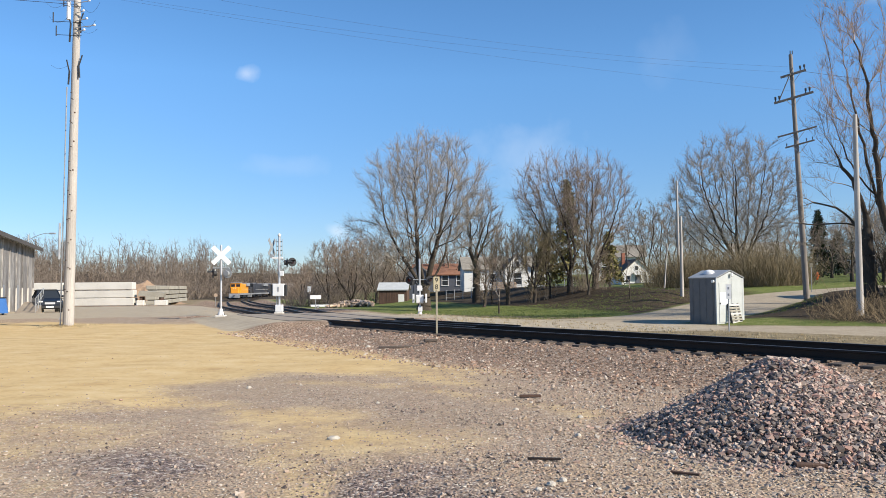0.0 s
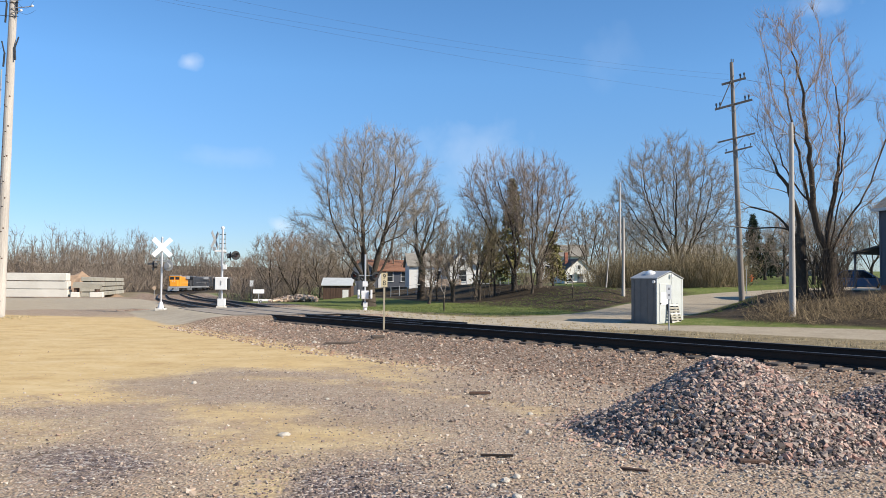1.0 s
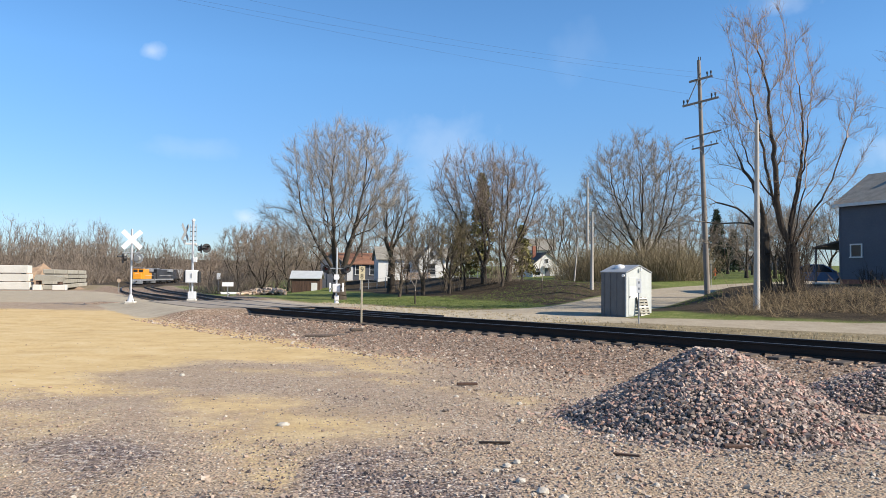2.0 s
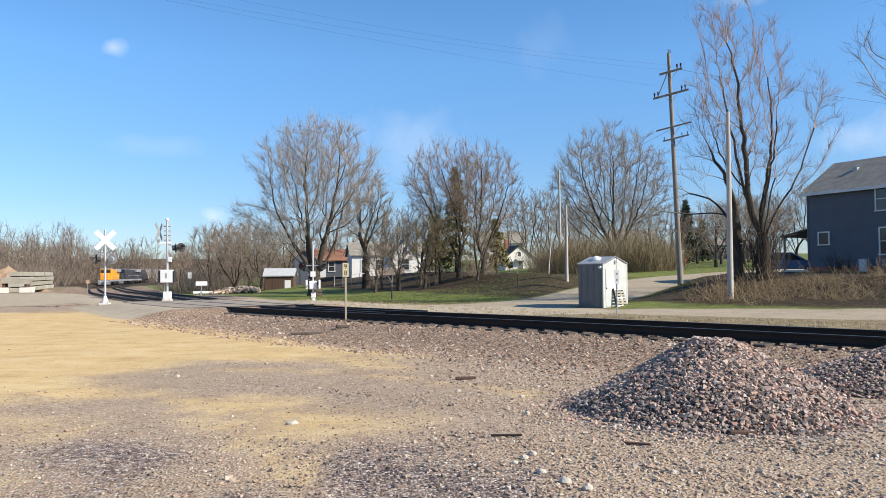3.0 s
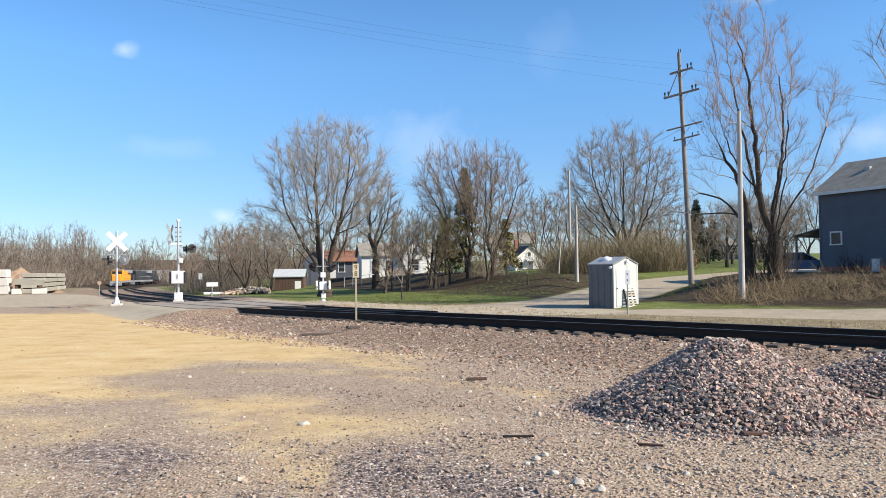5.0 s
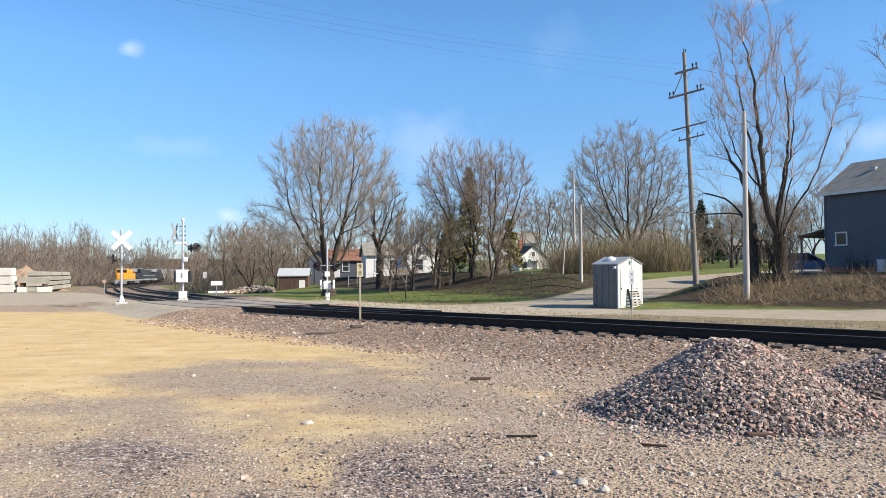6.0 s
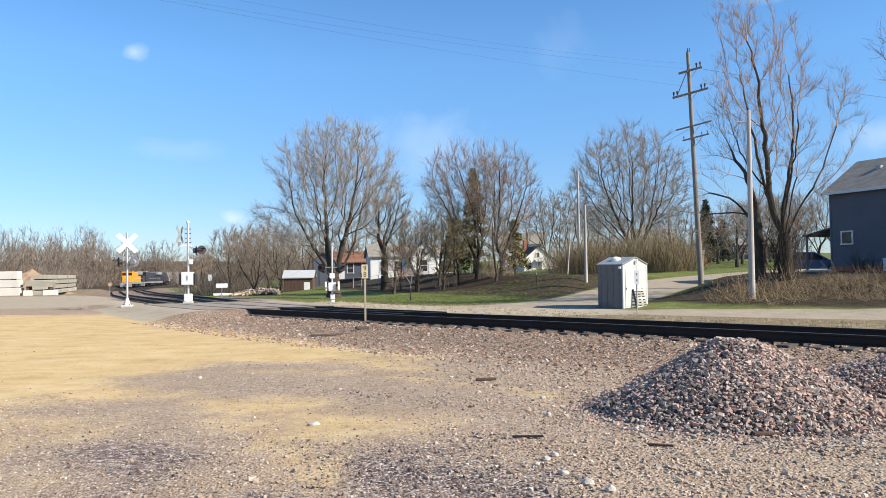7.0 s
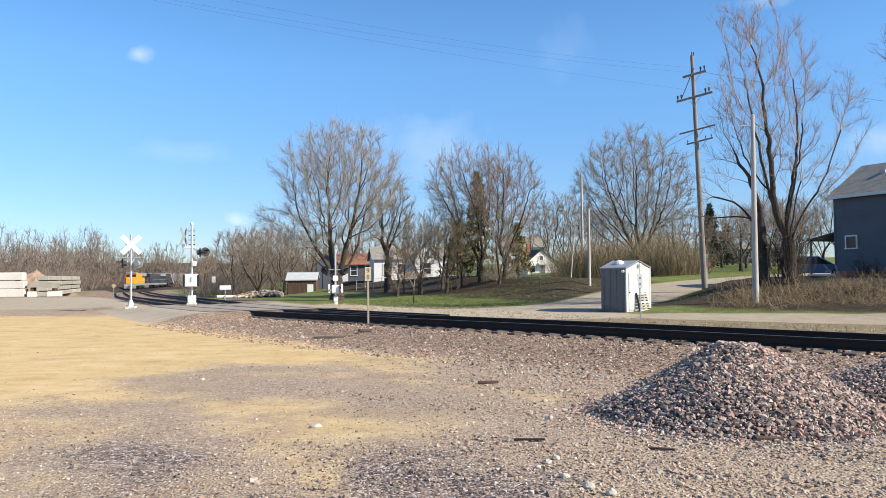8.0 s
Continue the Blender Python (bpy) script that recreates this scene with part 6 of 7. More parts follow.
def dormer_house():
    x, y = polar(-2.3, 108)
    ob = thing("house", pose(x, y, 0.9, 0, 0, -4), "old house with a rust-coloured roof and grey porch", "house", "houses")
    gabled(ob, 8.5, 7.0, 2.4, 1.5, "siding_blue", "shingle_rust", "x", over=0.3)
    gabled(ob, 3.0, 3.0, 2.4, 1.2, "siding_blue", "shingle_dark", "y", x=-0.5, y=-1.2, over=0.2)
    window(ob, 4.2, 5.0, 0.9, 2.2)
    window(ob, 6.2, 7.0, 0.9, 2.2)
    part("door", box(new_bm(), 3.0, 3.8, -0.05, -0.003, 0.0, 2.0, 0.01), M["white_paint"], ob)


dormer_house()


def small_house():
    x, y = polar(13.0, 114)
    z = 1.25
    ob = thing("house", pose(x, y, z, 0, 0, 4), "small white gabled house with a brick chimney up the bank", "house", "houses")
    gabled(ob, 4.3, 8.0, 2.25, 1.75, "siding_white", "shingle_dark", "y", over=0.22)
    window(ob, 0.5, 1.1, 0.7, 1.7)
    window(ob, 1.9, 2.35, 2.5, 3.1, sash=False)
    part("door", box(new_bm(), 1.9, 2.7, -0.06, -0.003, 0.0, 1.9, 0.01), M["siding_blue"], ob)
    part("awning", prism(new_bm(), [(1.6, -0.02, 2.15), (1.6, -0.8, 1.85), (1.6, -0.8, 1.78), (1.6, -0.02, 2.08)], (1.4, 0, 0)), M["metal_roof"], ob, "pale door awning")
    part("chimney", box(new_bm(), 1.1, 1.6, 3.6, 4.1, 3.0, 5.1, 0.02), M["brick_red"], ob, "red brick chimney")
    bm = box(new_bm(), 4.31, 6.4, 1.0, 4.0, -0.4, 1.7)
    part("side_porch", bm, M["siding_white"], ob)
    part("porch_roof", box(new_bm(), 4.31, 6.6, 0.7, 4.2, 1.704, 1.85, 0.02), M["shingle"], ob)
    for k in range(7):
        part("rail_post", box(new_bm(), -0.2 + 0.9 * k, -0.12 + 0.9 * k, -1.6, -1.52, -0.6, 0.55), M["black"], ob)
    part("rail", box(new_bm(), -0.2, 5.3, -1.61, -1.51, 0.56, 0.64), M["black"], ob)
    x, y = polar(13.0, 106)
    beam = part("retaining_wall", box(new_bm(), 0, 5.4, 0, 0.4, -0.5, 0.45, 0.03), M["concrete"])
    beam.matrix_basis = pose(x, y, 0.95, 0, 0, -14)
    tagged(beam, "low pale concrete retaining wall below the small house", "retaining wall")


small_house()


def plain_house(az, d, z, w, dep, h, rise, turn, wall, roof, label):
    x, y = polar(az, d)
    ob = thing("house", pose(x, y, z, 0, 0, turn), label, "house", "houses")
    gabled(ob, w, dep, h, rise, wall, roof, "x")
    for k in range(int(w // 2.6)):
        window(ob, 0.9 + 2.5 * k, 1.8 + 2.5 * k, 0.9, 2.1)
    part("door", box(new_bm(), w - 1.3, w - 0.4, -0.06, -0.003, 0.0, 2.0, 0.01), M["shed_wood"], ob)
    return ob


plain_house(20.4, 150, 4.3, 9, 6, 3.0, 1.8, -20, "siding_white", "shingle", "pale house half hidden behind the hedge and maple")
plain_house(26.2, 160, 3.6, 14, 5, 2.6, 0.9, -27, "siding_blue", "shingle", "long low grey building up the street")
plain_house(11.2, 150, 3.0, 9, 7, 4.0, 2.2, -12, "siding_white", "shingle", "distant pale house behind the small white one")


def far_shed():
    x, y = polar(-4.75, 92)
    ob = thing("shed", pose(x, y, ground_z(x, y), 0, 0, -3), "dark wooden shed with a pale metal roof", "shed")
    gabled(ob, 3.3, 3.2, 1.75, 0.75, "shed_wood", "metal_roof", "x", over=0.2)
    for k in range(11):
        part("board", box(new_bm(), 0.05 + 0.29 * k, 0.31 + 0.29 * k, -0.03, -0.003, 0.0, 1.68), M["shed_wood"], ob)
    part("door", box(new_bm(), 2.3, 3.0, -0.06, -0.033, 0.0, 1.2, 0.01), M["siding_white"], ob, "pale low door")
    x, y = polar(-2.6, 96)
    ob = thing("shed", pose(x, y, ground_z(x, y), 0, 0, -3), "tall blue-grey shed behind the big tree", "shed")
    gabled(ob, 2.4, 3.2, 3.3, 0.9, "siding_blue", "shingle_dark", "y", over=0.2)
    part("door", box(new_bm(), 0.7, 1.7, -0.05, -0.003, 0.0, 2.0, 0.01), M["siding_blue"], ob)


far_shed()


def warehouse():
    ob = thing("warehouse", pose(-38.0, 72.0, -0.1, 0, 0, -68.7), "long stained grey block warehouse beside the yard", "warehouse")
    w, d, h = 44.0, 18.0, 5.5
    # local x runs along the yard wall towards the walk; the wall faces the yard at +y... kept at y = 0, body behind it
    prism(bm := new_bm(), [(0, -0.0, -0.4), (0, -d, -0.4), (0, -d, h), (0, -d / 2, h + 1.6), (0, 0, h)], (w, 0, 0))
    part("wall", bm, M["steel_wall"], ob)
    for s in (0, 1):
        e, r = (0.6, -d / 2) if s == 0 else (-d - 0.6, -d / 2)
        bm = prism(new_bm(), [(-0.5, e, h - 0.1), (-0.5, r, h + 1.6), (-0.5, r, h + 1.78), (-0.5, e, h + 0.09)], (w + 1, 0, 0))
        part("roof", bm, M["metal_roof"], ob)
    part("fascia", box(new_bm(), -0.5, w + 0.5, 0.6, 0.66, h - 0.2, h + 0.12), M["shingle_dark"], ob)
    for k in range(10):
        x = 0.6 + 3.4 * k
        bm = prism(new_bm(), [(x + 0.26, 0.002, -0.2), (x + 0.66, 0.002, -0.2), (x + 0.52, 0.002, 1.9), (x + 0.40, 0.002, 1.9)], (0, 0.09, 0))
        part("buttress", bm, M["concrete"], ob, "pale concrete buttress")
        part("pilaster", box(new_bm(), x + 0.3, x + 0.62, 0.003, 0.07, 1.9, h - 0.15), M["steel_wall"], ob)
    for x in (10.0, 17.0, 24.0):
        part("door", box(new_bm(), x, x + 1.0, 0.003, 0.06, 0.0, 2.1, 0.01), M["loco_grey"], ob)
    return ob


warehouse()


def ramp():
    x, y = polar(-28.35, 66)
    ob = thing("access_ramp", at_ground(x, y, -68.7), "concrete ramp with a galvanised handrail", "ramp")
    part("slab", prism(new_bm(), [(0, 0, -0.1), (5.0, 0, -0.1), (5.0, 0, 0.02), (0, 0, 0.75)], (0, 1.3, 0)), M["asphalt"], ob)
    for k in range(6):
        zb = 0.75 - 0.146 * k
        part("post", tube(new_bm(), (0.05 + 0.95 * k, 1.25, zb), (0.05 + 0.95 * k, 1.25, zb + 1.0), 0.025, n=8), M["galv"], ob)
    for o in (0.5, 1.0):
        part("rail", tube(new_bm(), (0.0, 1.25, 0.75 + o), (4.9, 1.25, 0.02 + o), 0.025, n=8), M["galv"], ob)


ramp()


def precast_stack():
    """White precast beams stacked three high, with a second stack running back."""
    p, q = np.array(polar(-30.5, 104)), np.array(polar(-21.75, 98))
    base = -0.28
    ob = thing("beam_stack", pose(p[0], p[1], base, 0, 0, math.degrees(math.atan2(q[1] - p[1], q[0] - p[0]))), "three courses of white precast beams stacked along the yard", "beam stack")
    length = float(np.linalg.norm(q - p))
    for k in range(3):
        for a, b in ((0, 0.52), (0.523, 1)):
            part("beam", box(new_bm(), length * a, length * b - 0.1 * k, 0.1 * (k % 2), 1.5, 0.93 * k, 0.93 * k + 0.86, 0.04), M["pale_wall"], ob)
        if k < 2:
            for x in np.linspace(1, length - 1, 7):
                part("spacer", box(new_bm(), x, x + 0.2, 0.25, 1.4, 0.93 * k + 0.861, 0.93 * k + 0.929), M["shed_wood"], ob)
    p, q = np.array(polar(-20.3, 108)), np.array(polar(-18.25, 142))
    ob = thing("beam_stack", pose(p[0], p[1], -0.45, 0, 0, math.degrees(math.atan2(q[1] - p[1], q[0] - p[0]))), "grey precast beams stacked three high running back from the yard", "beam stack")
    length = float(np.linalg.norm(q - p))
    for k in range(4):
        for a, b in ((0, 0.35), (0.36, 0.68), (0.69, 1)):
            part("beam", box(new_bm(), length * a + 0.3 * k, length * b - 0.1 - 0.2 * (k % 2), 0.12 * (k % 2), 1.4, 0.66 * k, 0.66 * k + 0.55, 0.04), M["grey_precast"], ob)
        if k < 3:
            for x in np.linspace(1.4, length - 1.4, 9):
                part("spacer", box(new_bm(), x, x + 0.2, 0.25, 1.3, 0.66 * k + 0.551, 0.66 * k + 0.659), M["shed_wood"], ob)
    # a tilted slab on blocks between the two stacks
    x, y = polar(-21.5, 98)
    ob = thing("slab_stack", pose(x, y, -0.32, 0, 0, 10), "mossy concrete slab resting on pale blocks between the beam stacks", "slab stack")
    part("slab", prism(new_bm(), [(0.0, 0, 1.15), (2.7, 0, 0.95), (2.9, 0, 1.5), (0.15, 0, 1.75)], (0, 2.2, 0)), M["grey_precast"], ob, "thick mossy slab")
    for x0, x1, h in ((-0.1, 0.75, 0.62), (1.9, 3.3, 0.6)):
        part("block", box(new_bm(), x0, x1, -0.35, 0.9, 0.0, h, 0.05), M["pale_wall"], ob)
    for x0 in (0.15, 2.35):
        part("prop", box(new_bm(), x0, x0 + 0.3, 0.2, 1.8, 0.5, 1.06, 0.02), M["shed_wood"], ob)
    x, y = polar(-21.2, 134)
    bm = new_bm()
    bmesh.ops.create_grid(bm, x_segments=20, y_segments=20, size=7.5)
    for v in bm.verts:
        r = math.hypot(v.co.x, v.co.y) / 7.5
        v.co.z = (0.5 + 0.5 * math.cos(min(r, 1) * math.pi)) * 3.7 * (1 + 0.25 * noise.noise(v.co * 0.6)) - 0.1
    mound = part("earth_mound", bm, surface("brown_earth", [(0.22, 0.14, 0.085), (0.40, 0.28, 0.18)], 0.95, 0, 1, 9, 0.5))
    mound.matrix_basis = at_ground(x, y)
    tagged(mound, "mound of brown earth behind the beams", "earth mound")


precast_stack()


def dumpster():
    x, y = polar(-30.0, 59)
    ob = thing("dumpster", at_ground(x, y, -62), "blue steel dumpster with a lid by the warehouse", "dumpster")
    prism(bm := new_bm(), [(-0.9, -0.55, 0.12), (0.9, -0.55, 0.12), (0.9, -0.7, 1.1), (-0.9, -0.7, 1.1)], (0, 1.3, 0))
    part("body", bm, M["dumpster_blue"], ob)
    part("lid", box(new_bm(), -0.95, 0.95, -0.74, 0.65, 1.105, 1.16, 0.02), M["black"], ob)
    part("label_plate", box(new_bm(), 0.905, 0.915, -0.35, 0.15, 0.5, 0.9), M["white_paint"], ob, "white label")
    for sx in (-0.75, 0.75):
        for sy in (-0.4, 0.45):
            part("caster", tube(new_bm(), (sx - 0.03, sy, 0.07), (sx + 0.03, sy, 0.07), 0.07, n=10), M["rubber"], ob)


dumpster()


def street_lamp():
    x, y = polar(-28.2, 96)
    ob = thing("street_lamp", at_ground(x, y), "galvanised street lamp with a long curved arm", "street lamp")
    part("pole", tube(new_bm(), (0, 0, -0.2), (0, 0, 7.9), 0.12, 0.07, 12), M["galv"], ob)
    bm = new_bm()
    pts = [Vector((2.4 * t, 0, 7.3 + 0.75 * math.sin(t * 1.7))) for t in np.linspace(0, 1, 8)]
    for a, b in zip(pts[:-1], pts[1:]):
        tube(bm, a, b, 0.035, n=8)
    part("arm", bm, M["galv"], ob)
    part("lamp_head", box(new_bm(), 2.3, 3.0, -0.14, 0.14, 7.92, 8.1, 0.05), M["galv"], ob, "grey lamp head")


street_lamp()


# ---------------------------------------------------------------- vehicles
def wheel(parent, x, y, r=0.34, w=0.22):
    t = part("wheel", tube(new_bm(), (x, y - w / 2, r), (x, y + w / 2, r), r, n=22), M["rubber"], parent, "black tyre")
    part("rim", tube(new_bm(), (x, y - w / 2 - 0.006, r), (x, y + w / 2 + 0.006, r), r * 0.62, n=16), M["alu"], t, "alloy rim")


def parked_car(m, paint, label, tall):
    """Body drawn from its side outline; x is ahead."""
    ob = thing("car", m, label, "car", "parked cars")
    k = 1.12 if tall else 1.0
    low = [(-2.2, 0.32), (2.15, 0.30), (2.25, 0.55), (2.2, 0.78 * k), (1.15, 0.98 * k), (-2.1, 1.02 * k), (-2.24, 0.7)]
    bm = prism(new_bm(), [(x, -0.90, z) for x, z in low], (0, 1.80, 0))
    bmesh.ops.bevel(bm, geom=bm.edges[:], offset=0.07, segments=2, affect="EDGES")
    part("body", bm, M[paint], ob)
    bm = new_bm()
    top = [(-2.0 if tall else -1.75, 1.0 * k), (1.1, 0.97 * k), (0.25, 1.5 * k), (-1.55 if tall else -1.0, 1.5 * k)]
    a = [bm.verts.new((x, -0.84 if i < 2 else -0.64, z)) for i, (x, z) in enumerate(top)]
    b = [bm.verts.new((x, 0.84 if i < 2 else 0.64, z)) for i, (x, z) in enumerate(top)]
    for f in (a, b[::-1], *[[a[i], b[i], b[(i + 1) % 4], a[(i + 1) % 4]] for i in range(4)]):
        bm.faces.new(f)
    bmesh.ops.recalc_face_normals(bm, faces=bm.faces[:])
    part("cabin_glass", bm, M["glass"], ob, "dark cabin glazing")
    part("roof", box(new_bm(), top[3][0] - 0.02, top[2][0] + 0.02, -0.66, 0.66, 1.49 * k, 1.56 * k, 0.03), M[paint], ob)
    for s in (-1, 1):
        for (x0, z0), (x1, z1) in (((1.1, 0.97 * k), (0.25, 1.5 * k)), ((-0.4, 1.0 * k), (-0.45, 1.5 * k)), (top[0], top[3])):
            part("pillar", tube(new_bm(), (x0, s * 0.85, z0), (x1, s * 0.655, z1), 0.045, n=6), M[paint], ob)
        for x in (-1.38, 1.36):
            wheel(ob, x, s * 0.80, 0.35 if tall else 0.32)
        part("headlight", box(new_bm(), 2.0, 2.235, s * 0.62 - 0.16, s * 0.62 + 0.16, 0.70 * k, 0.79 * k, 0.03), M["porcelain"], ob, "clear headlight")
        part("mirror", box(new_bm(), 0.75, 0.9, s * 1.0 - 0.1, s * 1.0 + 0.1, 1.02 * k, 1.16 * k, 0.03), M[paint], ob)
    part("grille", box(new_bm(), 2.2, 2.262, -0.34, 0.34, 0.64, 0.71 * k, 0.01), M["alu"], ob, "chrome grille bars")
    part("bumper", box(new_bm(), 2.15, 2.29, -0.75, 0.75, 0.34, 0.52, 0.04), M["black"], ob)
    part("plate_bar", box(new_bm(), 2.291, 2.30, -0.26, 0.26, 0.40, 0.52), M["white_paint"], ob)
    return ob


cx, cy = polar(-27.05, 66.5)
parked_car(at_ground(cx, cy, -58), "car_dark", "dark blue sport utility car parked facing the yard", True)
cx, cy = polar(32.3, 63)
parked_car(at_ground(cx, cy, -32), "car_blue", "blue saloon car parked beside the blue house", False)
cx, cy = polar(35.4, 66)
parked_car(at_ground(cx, cy, -30), "car_blue", "second blue car parked behind the porch", False)


# ---------------------------------------------------------------- the standing train
def track_pose(along):
    s = np.concatenate([[0], np.cumsum(np.linalg.norm(np.diff(MAIN[:, :2], axis=0), axis=1))])
    x, y, z = (float(np.interp(along, s, MAIN[:, i])) for i in range(3))
    x2, y2 = (float(np.interp(along - 1.0, s, MAIN[:, i])) for i in range(2))
    return pose(x, y, z, 0, 0, math.degrees(math.atan2(y2 - y, x2 - x)))


def bogie(ob, x, n=3):
    b = part("bogie", box(new_bm(), x - 1.7, x + 1.7, -1.15, 1.15, 0.45, 0.8, 0.05), M["black"], ob)
    for k in range(n):
        xc = x + (k - (n - 1) / 2) * 1.5
        for s in (-0.75, 0.75):
            part("wheel", tube(new_bm(), (xc, s - 0.07, 0.5), (xc, s + 0.07, 0.5), 0.5, n=16), M["steel_rust"], b)


def locomotive(along, paint, label):
    ob = thing("locomotive", track_pose(along), label, "locomotive", "train")
    part("frame", box(new_bm(), -10.5, 10.5, -1.5, 1.5, 1.0, 1.5, 0.05), M["loco_grey"], ob)
    part("nose", box(new_bm(), 8.3, 10.2, -1.1, 1.1, 1.504, 3.2, 0.12), M[paint], ob, "orange nose")
    cab = part("cab", box(new_bm(), 5.9, 8.3, -1.5, 1.5, 1.504, 4.4, 0.1), M[paint], ob, "orange cab")
    part("cab_roof", box(new_bm(), 5.8, 8.45, -1.45, 1.45, 4.404, 4.65, 0.08), M["loco_grey"], ob)
    for y0, y1 in ((-1.25, -0.15), (0.15, 1.25)):
        part("windscreen", box(new_bm(), 8.302, 8.33, y0, y1, 3.4, 4.15), M["glass"], cab)
    part("hood", box(new_bm(), -9.8, 5.9, -0.95, 0.95, 1.504, 4.3, 0.1), M[paint], ob)
    part("radiator", box(new_bm(), -9.6, -4.5, -1.5, 1.5, 3.6, 4.5, 0.08), M["loco_grey"], ob)
    part("exhaust", box(new_bm(), 0.5, 1.8, -0.3, 0.3, 4.304, 4.75, 0.03), M["black"], ob)
    part("pilot", box(new_bm(), 10.2, 10.6, -1.5, 1.5, 0.25, 1.2, 0.05), M["loco_grey"], ob)
    part("coupler", box(new_bm(), 10.6, 11.1, -0.15, 0.15, 0.75, 1.05, 0.03), M["steel_rust"], ob)
    for s in (-0.25, 0.25):
        part("headlight", disc(new_bm(), (10.215, s, 2.95), (1, 0, 0), 0.12, 0.05, 14), M["porcelain"], ob, "clear headlight")
    for s in (-0.9, 0.9):
        part("ditch_light", disc(new_bm(), (10.62, s, 1.1), (1, 0, 0), 0.1, 0.05, 12), M["porcelain"], ob)
    for s in (-1.42, 1.42):
        part("handrail", tube(new_bm(), (-9.5, s, 2.5), (5.6, s, 2.5), 0.025, n=6), M["white_paint"], ob)
    part("fuel_tank", box(new_bm(), -2.6, 2.6, -1.35, 1.35, 0.35, 1.0, 0.1), M["black"], ob)
    bogie(ob, 6.6)
    bogie(ob, -6.6)


def hopper_car(along, paint, label):
    ob = thing("hopper_wagon", track_pose(along), label, "hopper wagon", "train")
    part("body", prism(new_bm(), [(-7.6, -1.5, 1.5), (7.6, -1.5, 1.5), (8.6, -1.5, 4.3), (-8.6, -1.5, 4.3)], (0, 3.0, 0)), M[paint], ob)
    part("roof", box(new_bm(), -8.7, 8.7, -1.3, 1.3, 4.304, 4.55, 0.1), M[paint], ob)
    for k in range(14):
        part("rib", box(new_bm(), -7.4 + 1.12 * k, -7.28 + 1.12 * k, -1.58, -1.502, 1.55, 4.25), M[paint], ob)
    part("frame", box(new_bm(), -9.0, 9.0, -0.6, 0.6, 1.0, 1.45, 0.03), M["black"], ob)
    for x in (-4, 0, 4):
        part("discharge_gate", prism(new_bm(), [(x - 1.6, -1.2, 1.48), (x + 1.6, -1.2, 1.48), (x + 0.5, -1.2, 0.5), (x - 0.5, -1.2, 0.5)], (0, 2.4, 0)), M[paint], ob)
    bogie(ob, 6.6, 2)
    bogie(ob, -6.6, 2)


def tank_car(along, label):
    ob = thing("tank_wagon", track_pose(along), label, "tank wagon", "train")
    bm = tube(new_bm(), (-8.2, 0, 2.75), (8.2, 0, 2.75), 1.5, n=24)
    part("tank", bm, M["tank_black"], ob)
    part("dome", tube(new_bm(), (0, 0, 4.2), (0, 0, 4.6), 0.5, n=16), M["tank_black"], ob)
    part("frame", box(new_bm(), -8.8, 8.8, -0.5, 0.5, 0.95, 1.3, 0.03), M["black"], ob)
    part("walkway", box(new_bm(), -2.0, 2.0, -1.6, -1.2, 4.1, 4.16), M["galv"], ob)
    bogie(ob, 6.4, 2)
    bogie(ob, -6.4, 2)


START = 299.0
locomotive(START, "loco_orange", "orange and grey diesel locomotive standing on the curve")
locomotive(START + 22.6, "tank_black", "second dark diesel locomotive behind the leader")
hopper_car(START + 44.0, "hopper_grey", "pale grey covered hopper wagon")
for k in range(3):
    tank_car(START + 63.5 + 18.4 * k, "black tank wagon in the train")
hopper_car(START + 119.0, "hopper_grey", "pale grey covered hopper wagon")


# ---------------------------------------------------------------- across the tracks, small things
def wood_heap():
    rng = random.Random(8)
    ob = thing("wood_heap", Matrix(), "heap of sawn logs and split wood beyond the lawn", "wood heap")
    for k in range(190):
        az, d = rng.uniform(-8.4, -5.3), rng.uniform(80, 84)
        x, y = polar(az, d)
        fall = 1 - ((az + 6.6) / 2.2) ** 2
        z = ground_z(x, y) + rng.uniform(0.03, 0.6) * max(0.25, fall)
        a, r, ln = rng.uniform(0, 3.14), rng.uniform(0.06, 0.17), rng.uniform(0.2, 0.5)
        v = Vector((math.cos(a), math.sin(a), rng.uniform(-0.3, 0.3))) * ln
        part("log", tube(new_bm(), Vector((x, y, z)) - v, Vector((x, y, z)) + v, r, n=8), M["log_end"], ob)
    x, y = polar(3.6, 88)
    ob = thing("wood_stack", at_ground(x, y, -6), "neat stack of firewood in front of the white house", "wood stack")
    for i in range(14):
        for j in range(5):
            p = Vector((0.2 * i + 0.1 * (j % 2), 0, 0.12 + 0.17 * j))
            part("log", tube(new_bm(), p, p + Vector((0.02, 0.45, 0)), 0.095, n=7), M["log_end"], ob)


wood_heap()


def roadside_sign(az, d, z0, z1, w, h, plate, label, round_plate=False):
    x, y = polar(az, d)
    ob = thing("road_sign", at_ground(x, y, -az), label, "road sign")
    g = ground_z(x, y)
    part("post", tube(new_bm(), (0, 0, -0.2), (0, 0, z1 - g), 0.03, n=8), M["galv"], ob)
    if round_plate:
        part("plate", disc(new_bm(), (0, -0.04, z1 - g - h / 2), (0, 1, 0), w / 2, 0.01, 8), M[plate], ob)
    else:
        part("plate", box(new_bm(), -w / 2, w / 2, -0.045, -0.032, z0 - g, z1 - g, 0.003), M[plate], ob)
    return ob


roadside_sign(-9.35, 62, 0.70, 1.02, 0.85, 0.3, "white_paint", "low white arrow board on a post")
roadside_sign(-16.35, 104, 0.5, 1.0, 0.5, 0.5, "log_end", "faded orange sign on a post by the woods", True)
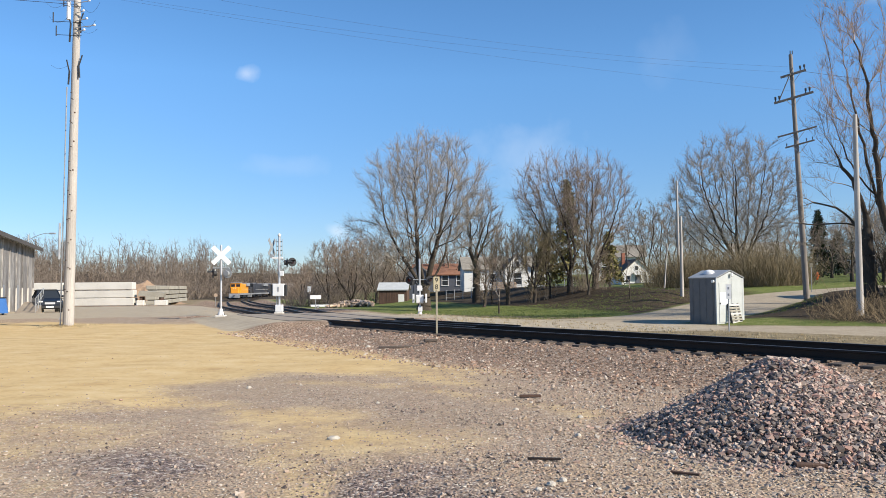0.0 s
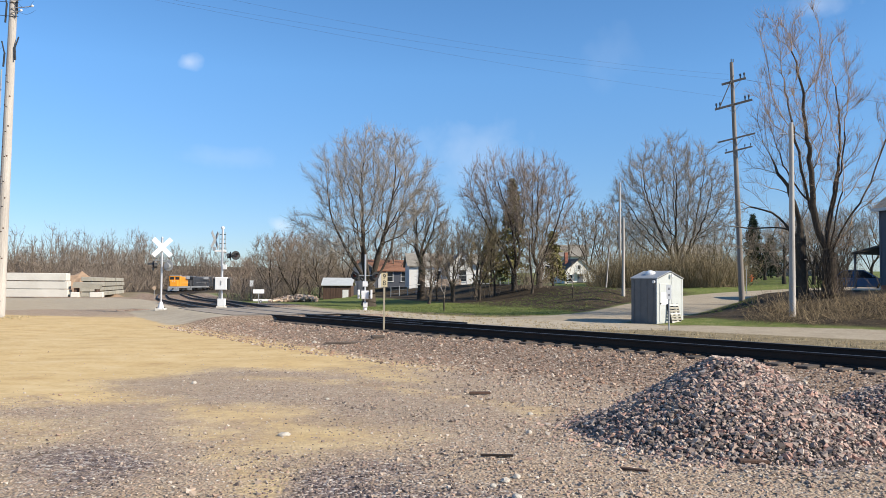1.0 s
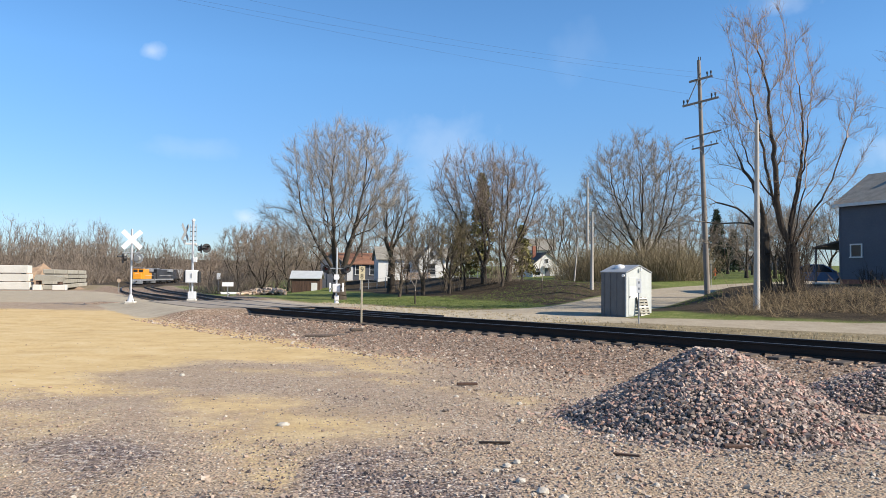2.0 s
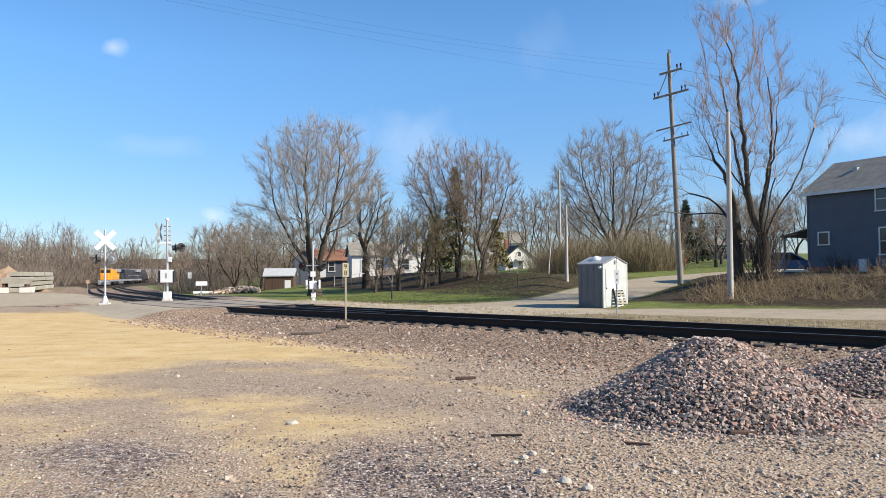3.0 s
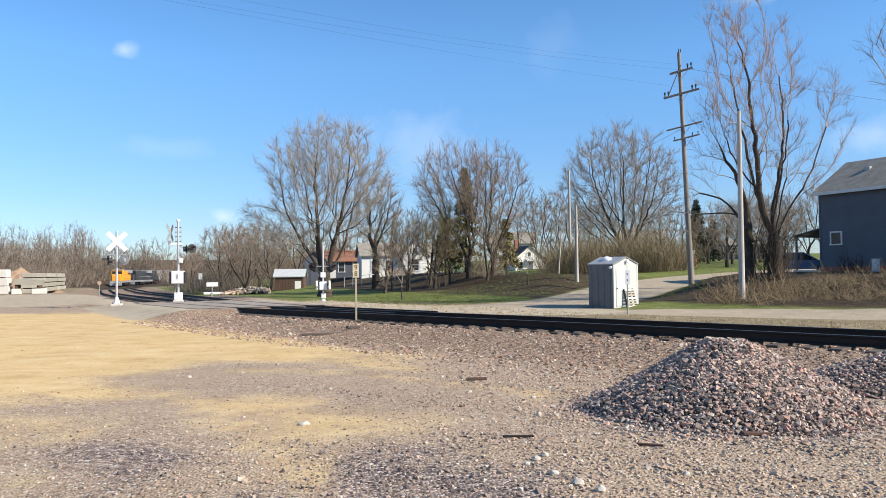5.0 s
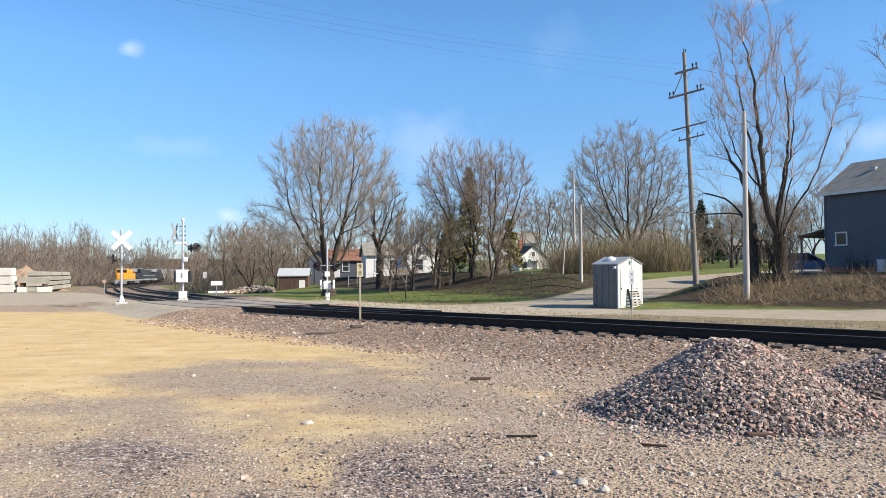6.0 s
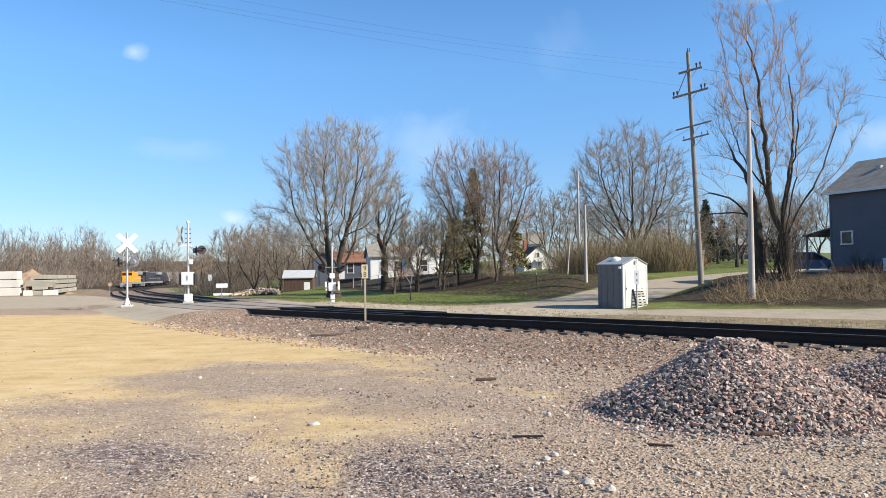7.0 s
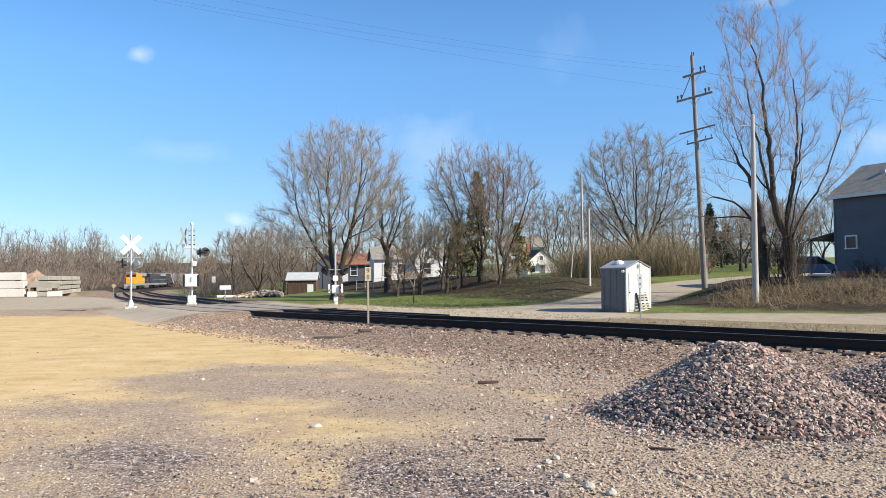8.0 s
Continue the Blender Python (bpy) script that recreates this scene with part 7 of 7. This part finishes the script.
roadside_sign(-9.8, 108, 1.0, 1.8, 0.5, 0.7, "white_paint", "small white sign by the far rails")
roadside_sign(25.4, 66, 2.85, 3.15, 0.22, 0.3, "yellow_paint", "small faded yellow street sign beside the pole")


def hydrant():
    x, y = polar(25.75, 104)
    ob = thing("fire_hydrant", at_ground(x, y), "orange fire hydrant on the grass by the street", "hydrant")
    part("barrel", tube(new_bm(), (0, 0, -0.1), (0, 0, 0.75), 0.15, 0.14, 14), M["orange_plastic"], ob)
    part("bonnet", tube(new_bm(), (0, 0, 0.75), (0, 0, 0.98), 0.18, 0.05, 14), M["orange_plastic"], ob)
    part("nozzle", tube(new_bm(), (-0.26, 0, 0.55), (0.26, 0, 0.55), 0.075, n=10), M["orange_plastic"], ob)


hydrant()


def boat_trailer():
    """White boat trailer beside the log heap."""
    x, y = polar(-9.1, 86)
    ob = thing("trailer", at_ground(x, y, 10) @ Matrix.Scale(0.55, 4), "low white boat trailer beside the log heap", "trailer")
    part("bed", prism(new_bm(), [(-1.6, -0.7, 0.35), (1.3, -0.7, 0.35), (1.9, -0.7, 0.75), (-1.7, -0.7, 0.75)], (0, 1.4, 0)), M["white_paint"], ob)
    part("drawbar", tube(new_bm(), (1.4, 0, 0.4), (2.6, 0, 0.35), 0.04, n=6), M["galv"], ob)
    for s in (-0.75, 0.75):
        wheel(ob, -0.2, s, 0.28, 0.16)


boat_trailer()


def yard_fence():
    """Wire fence on posts along the top of the bank."""
    ob = thing("fence", Matrix(), "thin wire fence on posts in front of the white house", "fence")
    last = None
    for k in range(16):
        x, y = polar(0.2 + 0.62 * k, 84)
        g = ground_z(x, y)
        part("post", tube(new_bm(), (x, y, g - 0.2), (x, y, g + 1.1), 0.04, n=6), M["galv"], ob)
        if last:
            for h in (0.3, 0.7, 1.05):
                part("strand", tube(new_bm(), (last[0], last[1], last[2] + h), (x, y, g + h), 0.012, n=4), M["galv"], ob)
        last = (x, y, g)


yard_fence()


def tufts(name, spots, height, material, seed, label, blades_each=9, width=0.006):
    rng = np.random.RandomState(seed)
    spots = np.asarray(spots)
    z = land(spots[:, 0], spots[:, 1])[0]
    n = len(spots) * blades_each
    p = np.repeat(np.column_stack([spots, z]), blades_each, 0) + np.column_stack([rng.normal(0, 0.05, (n, 2)), np.zeros(n)])
    h = height * rng.uniform(0.4, 1.2, n)
    tip = p + np.column_stack([rng.normal(0, 0.35, (n, 2)) * h[:, None], h])
    a = rng.rand(n) * 6.283
    side = np.column_stack([np.cos(a), np.sin(a), np.zeros(n)]) * width
    v = np.stack([p - side, p + side, tip], 1).reshape(-1, 3)
    ob = mesh_object(name, v, np.arange(len(v)).reshape(-1, 3), M[material])
    return tagged(ob, label, "grass", kind="stuff")


rs = np.random.RandomState(12)
k = rs.uniform(62, 104, 1500)
arc = np.concatenate([[0], np.cumsum(np.linalg.norm(np.diff(MAIN[:, :2], axis=0), axis=1))])
cx, cy = np.interp(k, arc, MAIN[:, 0]), np.interp(k, arc, MAIN[:, 1])
off = rs.uniform(5.5, 13.5, len(k))
tufts("verge_grass", np.column_stack([cx + 0.8 * off, cy + 0.6 * off]), 0.09, "dry_grass", 13, "short dry grass on the verge beyond the track", 10, 0.008)
ang, rad = rs.uniform(0, 6.283, 160), np.abs(rs.normal(0.5, 0.35, 160))
tufts("pole_grass", np.column_stack([-16.32 + np.cos(ang) * rad * 1.6, 33.8 + np.sin(ang) * rad]), 0.08, "dry_grass", 14, "dry weeds round the foot of the bleached pole", 10, 0.008)
ang, d = np.radians(rs.uniform(-3, 26, 6000)), rs.uniform(44, 62, 6000)
gx, gy = np.sin(ang) * d, np.cos(ang) * d
keep = (near_line(gx, gy, STREET)[0] > 4) & (near_line(gx, gy, LANE)[0] > 3.4) & (near_line(gx, gy, MAIN)[0] > 12)
tufts("lawn_grass", np.column_stack([gx, gy])[keep], 0.06, "green_grass", 15, "short green lawn grass beyond the lane", 8, 0.012)


# ---------------------------------------------------------------- sleepers
build_ties(main_track, MAIN, 56, 108)
